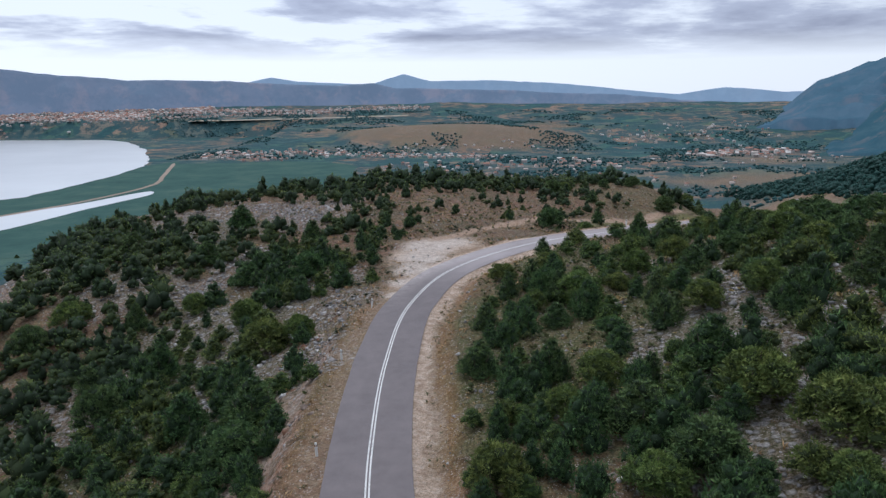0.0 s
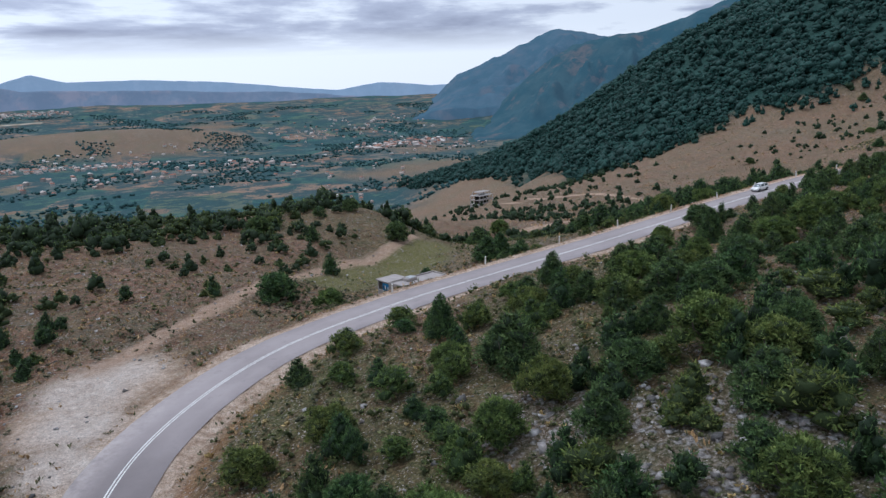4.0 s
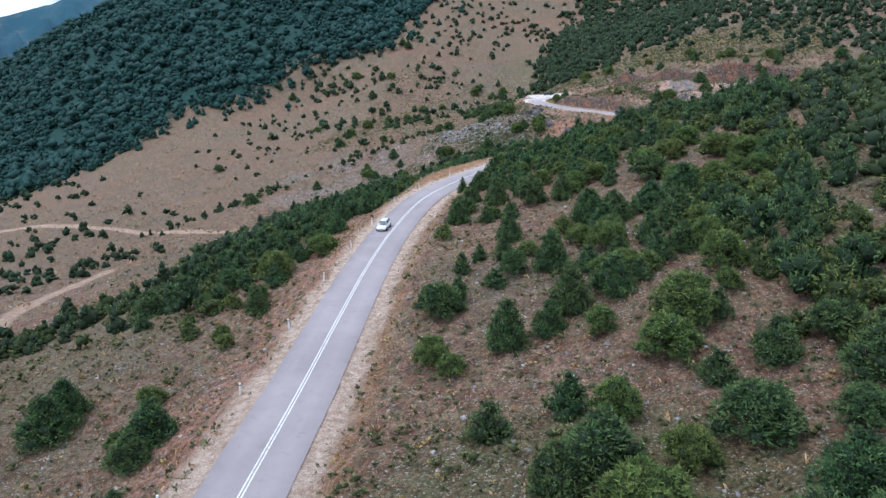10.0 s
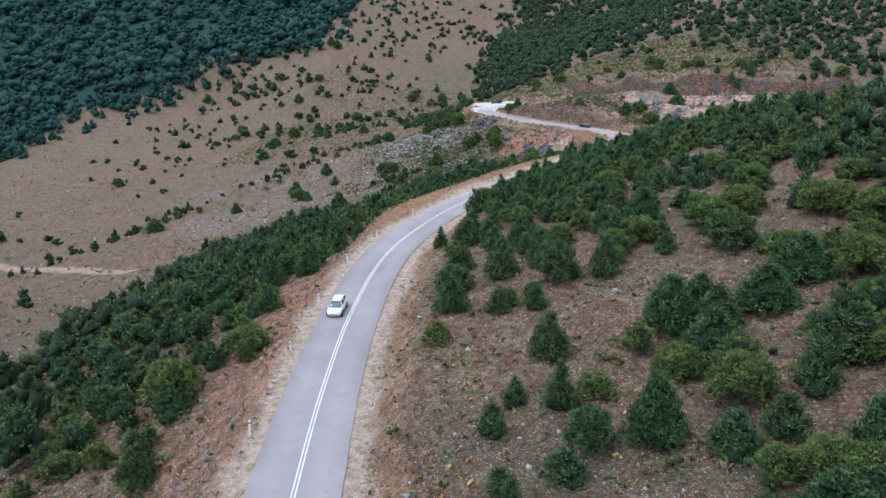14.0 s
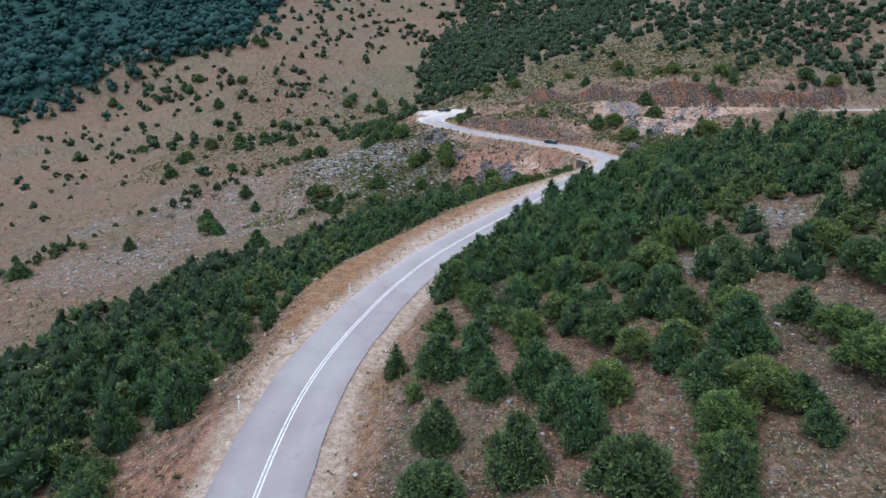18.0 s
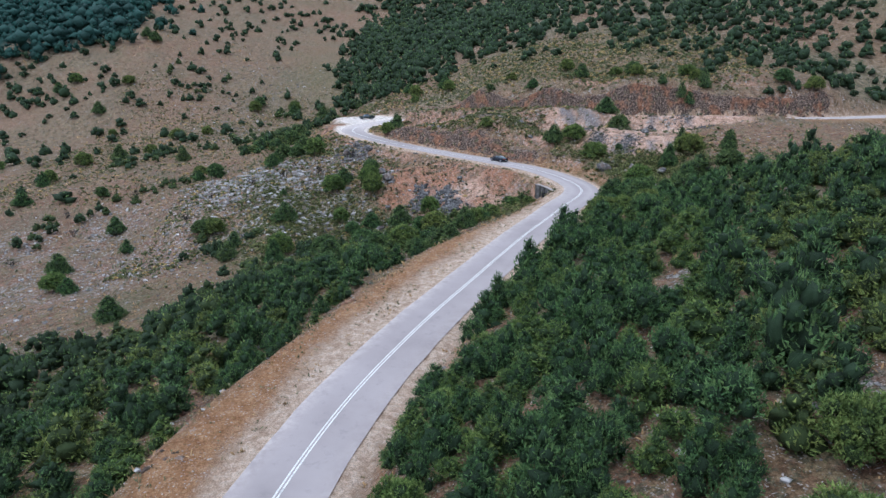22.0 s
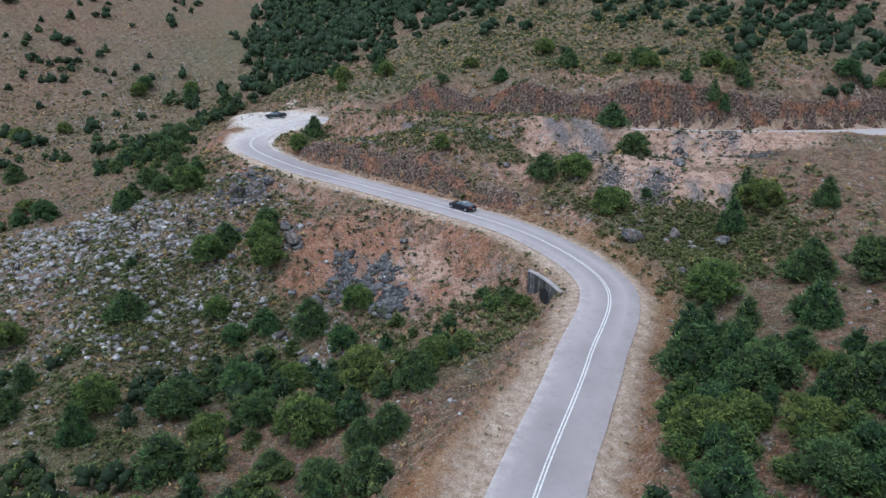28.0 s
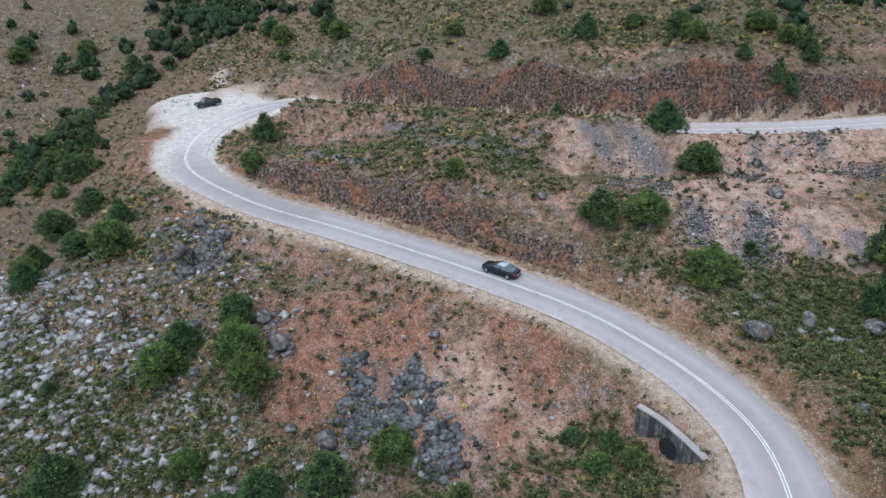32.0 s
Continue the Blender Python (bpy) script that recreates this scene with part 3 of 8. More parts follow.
def within(x, y, outline):
    """Which points lie inside a closed outline."""
    hit = np.zeros(x.shape, bool)
    for (x0, y0), (x1, y1) in zip(outline, outline[1:] + outline[:1]):
        cross = (y0 > y) != (y1 > y)
        hit ^= cross & (x < (x1 - x0) * (y - y0) / (y1 - y0 + 1e-9) + x0)
    return hit


wood = (within(gx - 9 + 9 * rough_noise(gx, gy, 30, 3, 12), gy - 9 + 9 * rough_noise(gx, gy, 30, 3, 13), WOOD) * smooth(-184, -165, gz)).astype(float)
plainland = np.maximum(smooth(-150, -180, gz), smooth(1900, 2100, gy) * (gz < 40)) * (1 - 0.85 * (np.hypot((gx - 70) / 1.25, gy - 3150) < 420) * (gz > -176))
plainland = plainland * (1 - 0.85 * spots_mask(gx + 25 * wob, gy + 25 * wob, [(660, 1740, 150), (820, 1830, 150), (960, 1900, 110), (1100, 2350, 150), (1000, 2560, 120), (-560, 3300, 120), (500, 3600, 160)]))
wild = np.maximum(smooth(330, 380, gx) * (1 - 0.45 * smooth(150, 175, gy)), np.maximum(0.3 * smooth(215, 260, gy), smooth(45, 15, gy)))
wild = np.maximum(wild, cutting * smooth(-0.4, 0.2, rough_noise(gx, gy, 9, 3, 91)))
cover_of(ground.data, "verge", np.stack([stubble, wild, tracks], 1))
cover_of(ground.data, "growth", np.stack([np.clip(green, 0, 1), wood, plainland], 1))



def streaks(x, y, rows):
    """1 along short straight runs, fading at their sides: from, to, half width."""
    out = np.zeros(x.shape)
    for x0, y0, x1, y1, w in rows:
        dx, dy = x1 - x0, y1 - y0
        t = np.clip(((x - x0) * dx + (y - y0) * dy) / (dx * dx + dy * dy), 0, 1)
        out = np.maximum(out, 1 - smooth(0.5 * w, 1.4 * w, np.hypot(x - x0 - t * dx, y - y0 - t * dy)))
    return out


# pale crumbled soil, red soil, and fine grey chips run down the banks
PALE_SOIL = [(283, 121.5, 4), (278.5, 119.5, 4), (276, 122, 3), (281, 124.5, 3), (272.5, 116, 3.5), (290, 88, 7), (286, 84, 6), (284, 80, 6), (281, 77, 5), (295, 84, 8), (302, 82, 8), (298, 74, 9), (305, 70, 8), (308, 79, 6), (309, 90, 4), (313, 97, 4), (303, 64, 8), (300, 58, 8)]
RED_SOIL = [(283, 131, 5), (278, 130, 5), (275, 126, 4), (291, 138, 4), (288, 136.5, 4), (285, 138.5, 4), (290, 131.5, 4), (294, 134, 4), (287, 127, 5), (292, 127, 4), (296, 138, 3), (299, 143, 3), (279, 115, 4), (274, 120, 3), (284, 117, 3), (331, 150, 4), (342, 160, 4), (320, 151, 3), (350, 159, 4), (345, 157, 4), (356, 163, 4), (336, 157, 4)]
CHIPS = [(314.5, 95.5, 311, 93.4, 1.0), (309.8, 89.5, 306.0, 87.5, 1.1), (312.5, 91.5, 309.5, 90, 0.7), (292.5, 90.8, 287.8, 92.6, 1.2), (290.5, 84.2, 283, 87.2, 1.1), (287.5, 85.8, 283.5, 88.6, 0.9), (285.5, 80, 281.5, 82, 0.9), (282.2, 76.6, 279, 78.2, 0.9),
         (333, 121, 324, 113.5, 0.9), (318, 116, 315, 110, 0.8), (318, 108, 314, 105.5, 0.9), (330, 134, 322, 127.5, 1.1), (307, 74, 303, 75, 0.6), (304, 66, 300, 67, 0.8), (310, 62, 306, 64, 0.6)]
BLOCKS = [(286, 132, 3.4), (282.5, 131, 4.6), (278.5, 128.5, 4.4), (280, 134, 3.4), (274, 124.5, 3.6), (282.5, 127, 2.6), (276, 132, 3.2)]
wob2 = rough_noise(gx, gy, 3.0, 3, 33)
chips = np.maximum(streaks(gx + 0.6 * wob2, gy + 0.6 * wob2, CHIPS), 0.3 * spots_mask(gx + 2 * wob2, gy + 2 * wob2, BLOCKS) * (wob2 > -0.2))
layby = np.zeros(gx.shape)
for px, py, r, pz, soft in PADS[3:5]:
    layby = np.maximum(layby, 1 - smooth(r - 2, r + soft * 0.5, np.hypot(gx - px, gy - py) + 2 * wob))
layby = np.maximum(layby, 0.8 * along(gx + wob, gy + wob, TRACKS[2], 1.3, 1.6))
layby = np.maximum(layby, (1 - smooth(4.6, 5.6, np.abs(off) + wob2)) * smooth(322, 340, gx) * (idx > 490) * (idx < 575))
layby = np.maximum(layby, 0.6 * spots_mask(gx + wob, gy + wob, LAYBY))
cover_of(ground.data, "packed", np.stack([layby, spots_mask(gx + wob, gy + wob, GREEN), layby], 1))
cover_of(ground.data, "soils", np.stack([spots_mask(gx + 2 * wob, gy + 2 * wob2, PALE_SOIL), np.maximum(spots_mask(gx + 2 * wob2, gy + 2 * wob, RED_SOIL), 0.65 * red_bank), chips], 1))

m = Mat("hillside", 0.95, 0.0, 0.15)
c_pale, c_red, c_chip = m.attr("soils")
c_pad, c_meadow, _ = m.attr("packed")
c_gravel, c_rock, c_earth = m.attr("cover")
c_green, c_wood, c_plain = m.attr("growth")
c_stub, c_wild, c_track = m.attr("verge")
n_big, n_mid, n_fine, n_grain = m.noise(0.09, 5), m.noise(0.7, 5, 0.65), m.noise(3.2, 5, 0.7), m.noise(13.0, 3, 0.65)
spread = m.math("ADD", m.math("MULTIPLY", n_mid, 0.5), m.math("MULTIPLY", n_fine, 0.5))
grass = m.ramp(spread, (0.36, (0.056, 0.037, 0.024)), (0.47, (0.158, 0.104, 0.066)), (0.55, (0.275, 0.190, 0.124)), (0.66, (0.44, 0.335, 0.235)))
russet = m.ramp(spread, (0.36, (0.066, 0.036, 0.025)), (0.48, (0.18, 0.104, 0.072)), (0.56, (0.295, 0.187, 0.135)), (0.66, (0.45, 0.32, 0.245)))
grass = m.mix(m.span(m.noise(0.16, 6, 0.65), 0.41, 0.53), grass, russet)
straw = m.ramp(m.noise(4.5, 4, 0.75), (0.36, (0.115, 0.085, 0.048)), (0.5, (0.25, 0.195, 0.118)), (0.64, (0.42, 0.345, 0.23)))
grass = m.mix(m.math("MULTIPLY", m.span(m.noise(0.5, 6, 0.7), 0.52, 0.60), 0.75), grass, straw)
sage = m.ramp(n_fine, (0.35, (0.048, 0.051, 0.036)), (0.65, (0.158, 0.150, 0.106)))
col = m.mix(m.math("MULTIPLY", m.span(m.noise(1.5, 5, 0.75), 0.49, 0.58), 0.8), grass, sage)
col = m.mix(m.math("MULTIPLY", m.span(m.noise(0.045, 6, 0.7), 0.49, 0.62), m.span(n_mid, 0.38, 0.58, 0.1, 0.65)), col, sage)
heath = m.ramp(m.noise(0.55, 6, 0.8), (0.40, (0.050, 0.052, 0.031)), (0.5, (0.135, 0.114, 0.075)), (0.60, (0.275, 0.225, 0.158)))
heath = m.mix(m.math("MULTIPLY", m.span(m.noise(0.022, 6, 0.65), 0.44, 0.58), 0.7), heath, m.ramp(m.noise(0.8, 6, 0.8), (0.40, (0.085, 0.050, 0.033)), (0.5, (0.21, 0.130, 0.088)), (0.60, (0.37, 0.25, 0.18))))
col = m.mix(m.math("MULTIPLY", c_wild, 0.95), col, heath)
lush = m.ramp(n_fine, (0.36, (0.038, 0.048, 0.022)), (0.5, (0.092, 0.10, 0.046)), (0.64, (0.19, 0.185, 0.098)))
col = m.mix(m.math("MULTIPLY", c_green, m.span(n_mid, 0.3, 0.6, 0.25, 0.95)), col, lush)
soil = m.ramp(spread, (0.36, (0.14, 0.075, 0.05)), (0.5, (0.33, 0.20, 0.14)), (0.64, (0.56, 0.40, 0.31)))
col = m.mix(m.math("MULTIPLY", c_earth, m.span(n_mid, 0.40, 0.56, 0.12, 1.0)), col, soil)
gritty = m.math("MULTIPLY", c_earth, m.span(m.noise(0.45, 6, 0.75), 0.5, 0.6, 0.0, 0.45))
col = m.mix(gritty, col, m.ramp(n_fine, (0.35, (0.12, 0.105, 0.10)), (0.65, (0.30, 0.265, 0.245))))
stubble_ = m.ramp(spread, (0.34, (0.21, 0.112, 0.062)), (0.5, (0.345, 0.205, 0.118)), (0.66, (0.51, 0.355, 0.23)))
col = m.mix(m.math("MULTIPLY", c_stub, 0.9), col, stubble_)
pale = m.ramp(spread, (0.36, (0.285, 0.168, 0.118)), (0.5, (0.495, 0.34, 0.26)), (0.64, (0.68, 0.525, 0.435)))
col = m.mix(m.math("MULTIPLY", c_pale, m.span(n_mid, 0.36, 0.5, 0.3, 1.0)), col, pale)
redd = m.ramp(spread, (0.36, (0.12, 0.057, 0.036)), (0.5, (0.30, 0.16, 0.104)), (0.64, (0.49, 0.31, 0.225)))
col = m.mix(m.math("MULTIPLY", c_red, m.span(n_mid, 0.38, 0.54, 0.2, 1.0)), col, redd)
chip = m.ramp(m.noise(6.0, 4, 0.8), (0.38, (0.07, 0.068, 0.073)), (0.5, (0.19, 0.18, 0.185)), (0.62, (0.36, 0.345, 0.35)))
col = m.mix(m.math("MULTIPLY", c_chip, m.span(n_fine, 0.35, 0.5, 0.45, 0.95)), col, chip)
meadow = m.ramp(n_fine, (0.3, (0.105, 0.11, 0.042)), (0.5, (0.16, 0.155, 0.066)), (0.7, (0.225, 0.20, 0.10)))
col = m.mix(m.math("MULTIPLY", c_meadow, m.span(n_mid, 0.3, 0.55, 0.55, 0.95)), col, meadow)
# bare limestone: broken cells of grey between the grass
warp = m.t.nodes.new("ShaderNodeVectorMath")
warp.operation = "ADD"
wn = m.t.nodes.new("ShaderNodeTexNoise")
wn.inputs["Scale"].default_value = 1.2
m.t.links.new(m.coords(), wn.inputs["Vector"])
m.t.links.new(m.coords(), warp.inputs[0])
m.t.links.new(wn.outputs["Color"], warp.inputs[1])
cell = m.voronoi(1.25, co=warp.outputs[0])
stone = m.ramp(m.noise(2.2, 5, 0.65), (0.3, (0.15, 0.14, 0.134)), (0.5, (0.34, 0.322, 0.308)), (0.7, (0.60, 0.575, 0.55)))
rubbly = m.math("MULTIPLY", m.span(m.math("ADD", c_rock, m.math("MULTIPLY", n_mid, 0.6)), 0.75, 1.25), m.span(n_fine, 0.44, 0.6, 0.08, 0.62))
col = m.mix(rubbly, col, m.ramp(n_fine, (0.35, (0.145, 0.118, 0.102)), (0.65, (0.36, 0.31, 0.28))))
stony = m.math("MULTIPLY", m.span(cell, 0.46, 0.26), m.span(m.math("ADD", c_rock, m.span(m.noise(0.3, 4), 0.35, 0.7, -0.45, 0.45)), 0.2, 0.7))
col = m.mix(stony, col, stone)
stones = m.math("MULTIPLY", m.span(m.voronoi(2.0, co=warp.outputs[0]), 0.22, 0.13), m.span(m.noise(0.45, 3), 0.42, 0.54))
pebbles = m.math("MULTIPLY", m.span(m.voronoi(3.9, co=warp.outputs[0]), 0.29, 0.17), m.span(m.noise(0.8, 3), 0.38, 0.52))
stones = m.math("MAXIMUM", stones, pebbles)
col = m.mix(m.math("MULTIPLY", stones, 0.9), col, m.mix(0.35, stone, (0.66, 0.58, 0.53)))
dust = m.ramp(m.noise(1.3, 6, 0.65), (0.3, (0.35, 0.255, 0.19)), (0.5, (0.55, 0.435, 0.345)), (0.7, (0.71, 0.61, 0.52)))
col = m.mix(m.math("MULTIPLY", c_gravel, m.span(n_fine, 0.25, 0.5, 0.55, 1.0)), col, dust)
white = m.ramp(m.noise(0.9, 6, 0.7), (0.34, (0.54, 0.47, 0.42)), (0.5, (0.70, 0.645, 0.60)), (0.66, (0.80, 0.76, 0.72)))
col = m.mix(m.math("MULTIPLY", c_pad, m.span(n_fine, 0.3, 0.5, 0.5, 1.0)), col, white)
col = m.mix(m.math("MULTIPLY", c_track, 0.6), col, m.ramp(spread, (0.35, (0.24, 0.15, 0.10)), (0.5, (0.36, 0.245, 0.17)), (0.65, (0.48, 0.36, 0.27))))
# floor of the wood, with the same haze tint in its colour
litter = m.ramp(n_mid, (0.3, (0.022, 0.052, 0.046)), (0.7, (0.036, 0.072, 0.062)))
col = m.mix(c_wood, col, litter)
# valley floor: fields and hedges, with the distance haze tinted into their colours
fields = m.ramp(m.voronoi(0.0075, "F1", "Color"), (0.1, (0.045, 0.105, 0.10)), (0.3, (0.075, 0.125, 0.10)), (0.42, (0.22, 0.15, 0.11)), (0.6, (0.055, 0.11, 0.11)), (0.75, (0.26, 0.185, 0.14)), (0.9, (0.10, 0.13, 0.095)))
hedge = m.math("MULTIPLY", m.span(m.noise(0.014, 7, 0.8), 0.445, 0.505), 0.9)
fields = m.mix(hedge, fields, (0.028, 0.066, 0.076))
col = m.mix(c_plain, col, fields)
m.colour(m.hsv(col, 0.497, 1.12, m.span(m.noise(7.0, 5, 0.85), 0.36, 0.64, 0.66, 1.42)))
m.bump(m.math("ADD", m.math("ADD", n_fine, m.math("MULTIPLY", n_grain, 0.5)), m.math("MULTIPLY", stony, 0.8)), 1.0, 0.35)
ground.data.materials.append(m.m)

# ---------------------------------------------------------------- road
N = len(LINE)


def ribbon(name, inner, outer, lift, start=0, stop=N, wave=0.0, seed=3):
    """A strip along the road between two offsets, with a worn edge."""
    co, faces = [], []
    rr = np.arange(start, stop)
    wi = inner + (wave * rough_noise(rr * 1.0, rr * 0 + 3.0, 3.0, 3, seed) if abs(inner) > 3 else 0)
    wo = outer + (wave * rough_noise(rr * 1.0, rr * 0 + 9.0, 3.0, 3, seed) if abs(outer) > 3 else 0)
    a = LINE[rr, :2] + LEFT[rr] * (np.zeros(len(rr)) + wi)[:, None]
    b = LINE[rr, :2] + LEFT[rr] * (np.zeros(len(rr)) + wo)[:, None]
    z = LINE[rr, 2] + lift
    n = len(rr)
    co = np.vstack([np.column_stack([a, z]), np.column_stack([b, z])])
    i = np.arange(n - 1)
    return mesh_of(name, co, np.stack([i, i + 1, n + i + 1, n + i], 1))


m = Mat("tarmac", 0.8, 0.0, 0.4)
w_edge, w_lane, w_bend = m.attr("wear")
base = m.ramp(m.noise(0.22, 5, 0.6), (0.3, (0.239, 0.205, 0.204)), (0.7, (0.329, 0.284, 0.282)))
patch = m.span(m.noise(0.07, 4, 0.6), 0.46, 0.6)
base = m.mix(m.math("MULTIPLY", patch, 0.4), base, (0.392, 0.348, 0.346))
base = m.mix(m.math("MULTIPLY", w_lane, m.span(w_bend, 0, 1, 0.25, 0.8)), base, (0.435, 0.388, 0.386))
base = m.mix(m.math("MULTIPLY", w_edge, m.span(m.noise(0.5, 4), 0.35, 0.6, 0.2, 0.9)), base, (0.148, 0.130, 0.138))
age, c_dust, _ = m.attr("age")
base = m.mix(m.math("SUBTRACT", 1.0, age), base, m.ramp(m.noise(0.5, 5, 0.65), (0.3, (0.104, 0.086, 0.087)), (0.7, (0.159, 0.133, 0.133))))
stain = m.math("MULTIPLY", m.span(m.noise(0.9, 5, 0.7), 0.56, 0.7), 0.35)
base = m.mix(stain, base, (0.159, 0.145, 0.154))
base = m.mix(m.math("MULTIPLY", m.span(m.voronoi(38.0), 0.1, 0.5), 0.18), base, (0.360, 0.330, 0.332))
blown = m.math("MULTIPLY", c_dust, m.span(m.noise(0.8, 6, 0.7), 0.36, 0.56, 0.35, 0.95))
base = m.mix(blown, base, m.ramp(m.noise(2.0, 5, 0.7), (0.35, (0.488, 0.420, 0.393)), (0.65, (0.668, 0.595, 0.572))))
m.colour(base)
m.bump(m.noise(30.0, 3), 0.3, 0.02)
TARMAC = m.m
m = Mat("road_paint", 0.7, 0.0, 0.3)
m.colour(m.mix(m.span(m.noise(2.5, 5, 0.7), 0.48, 0.68), (0.70, 0.69, 0.67), (0.44, 0.43, 0.42)))
PAINT = m.m
def carriageway():
    """The tarmac, in strips across, which carry their place across the road for the wear."""
    cols = np.array([1, 0.82, 0.55, 0.25, 0, -0.25, -0.55, -0.82, -1]) * HALF
    s = np.arange(N)
    co = []
    for c in cols:
        o = c + (0.09 * rough_noise(s * 1.0, s * 0 + c, 3.0, 3, 3) if abs(c) == HALF else 0)
        co.append(np.column_stack([LINE[:, :2] + LEFT * (np.zeros(N) + o)[:, None], LINE[:, 2]]))
    i = (np.arange(len(cols) - 1)[:, None] * N + np.arange(N - 1)[None]).ravel()
    me = mesh_of("road", np.concatenate(co), np.stack([i, i + 1, i + N + 1, i + N], 1))
    u = np.repeat(cols / HALF, N)
    bend = np.tile(smooth(238, 262, LINE[:, 0]) * (LINE[:, 1] < 135), len(cols))
    edge = smooth(0.7, 1.0, np.abs(u)) * np.where(u < 0, 0.35 + 0.65 * bend, 0.35)
    lane = np.exp(-((np.abs(u) - 0.5) / 0.28) ** 2)
    cover_of(me, "wear", np.stack([edge, lane, bend], 1))
    old = np.tile(smooth(92, 112, LINE[:, 1] + np.where(np.arange(N) < 160, 0, 200)), len(cols))
    # dust lies on the tarmac where the lay-bys open on to it
    pull = np.exp(-((LINE[:, 0] - 352) / 13) ** 2 - ((LINE[:, 1] - 149) / 14) ** 2) + 0.0 * LINE[:, 0]
    dust = np.concatenate([np.clip(pull * (1.0 + 0.5 * (c > 0) * abs(c) / HALF) + (0.65 if c > 0 else 0.3) * smooth(0.6, 1.0, abs(c) / HALF) * smooth(140, 180, LINE[:, 0]) + 0.45 * (np.arange(N) > 575) + 0.55 * (c > 0) * smooth(0.2, 1.0, c / HALF) * np.exp(-((LINE[:, 1] - 103) / 11) ** 2) * (LINE[:, 0] < 20), 0, 1) for c in cols])
    cover_of(me, "age", np.stack([old, dust, old], 1))
    return me


road = tagged(part("road", carriageway(), TARMAC), "worn grey tarmac road winding along the slope", "road", kind="structure")
for side in (0.13, -0.13):
    part("centre_line", ribbon("centre_line", side + 0.065, side - 0.065, 0.006), PAINT, road, "faded white painted line")


# ---------------------------------------------------------------- shrubs and trees
def pointed(p, ax, width, length, r):
    """Little three-sided leaf sprays that stand at p and point along ax."""
    s = np.cross(ax, r.normal(size=ax.shape))
    s /= np.linalg.norm(s, axis=1)[:, None] + 1e-9
    q = np.cross(ax, s)
    w = width[:, None]
    co = np.stack([p + s * w, p + (-0.5 * s + 0.87 * q) * w, p + (-0.5 * s - 0.87 * q) * w, p + ax * length[:, None]], 1).reshape(-1, 3)
    i = np.arange(len(p))[:, None] * 4
    return co, np.concatenate([i + [0, 1, 3], i + [1, 2, 3], i + [2, 0, 3]])


def ball(rings, sectors):
    """A closed ball of radius 1 in triangles."""
    co = [(0, 0, 1)]
    for a in range(1, rings):
        for b in range(sectors):
            u, v = math.pi * a / rings, 2 * math.pi * (b + 0.5 * (a % 2)) / sectors
            co.append((math.sin(u) * math.cos(v), math.sin(u) * math.sin(v), math.cos(u)))
    co.append((0, 0, -1))
    f, last = [], len(co) - 1
    for b in range(sectors):
        c = (b + 1) % sectors
        f.append((0, 1 + b, 1 + c))
        f.append((last, last - sectors + c, last - sectors + b))
        for a in range(rings - 2):
            k = 1 + a * sectors
            f += [(k + b, k + sectors + b, k + sectors + c), (k + b, k + sectors + c, k + c)]
    return np.array(co, float), np.array(f)


def kites(p, ax, width, length, r):
    """Flat four-cornered leaf sprays, folded along the middle, that stand at p and point along ax."""
    s = np.cross(ax, r.normal(size=ax.shape))
    s /= np.linalg.norm(s, axis=1)[:, None] + 1e-9
    q = np.cross(ax, s)
    w, l = width[:, None], length[:, None]
    co = np.stack([p, p + s * w + ax * l * 0.45, p + ax * l - q * w * 0.4, p - s * w + ax * l * 0.45], 1).reshape(-1, 3)
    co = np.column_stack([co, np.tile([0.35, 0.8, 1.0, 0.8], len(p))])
    i = np.arange(len(p))[:, None] * 4
    return co, np.concatenate([i + [0, 1, 2], i + [0, 2, 3]])


def needles(p, ax, width, length, r):
    """Narrow three-cornered needle sprays that stand at p and point along ax."""
    s = np.cross(ax, r.normal(size=ax.shape))
    s /= np.linalg.norm(s, axis=1)[:, None] + 1e-9
    w, l = width[:, None], length[:, None]
    co = np.stack([p - s * w, p + s * w, p + ax * l], 1).reshape(-1, 3)
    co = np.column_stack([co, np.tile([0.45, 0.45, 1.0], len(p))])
    return co, np.arange(len(p) * 3).reshape(-1, 3)


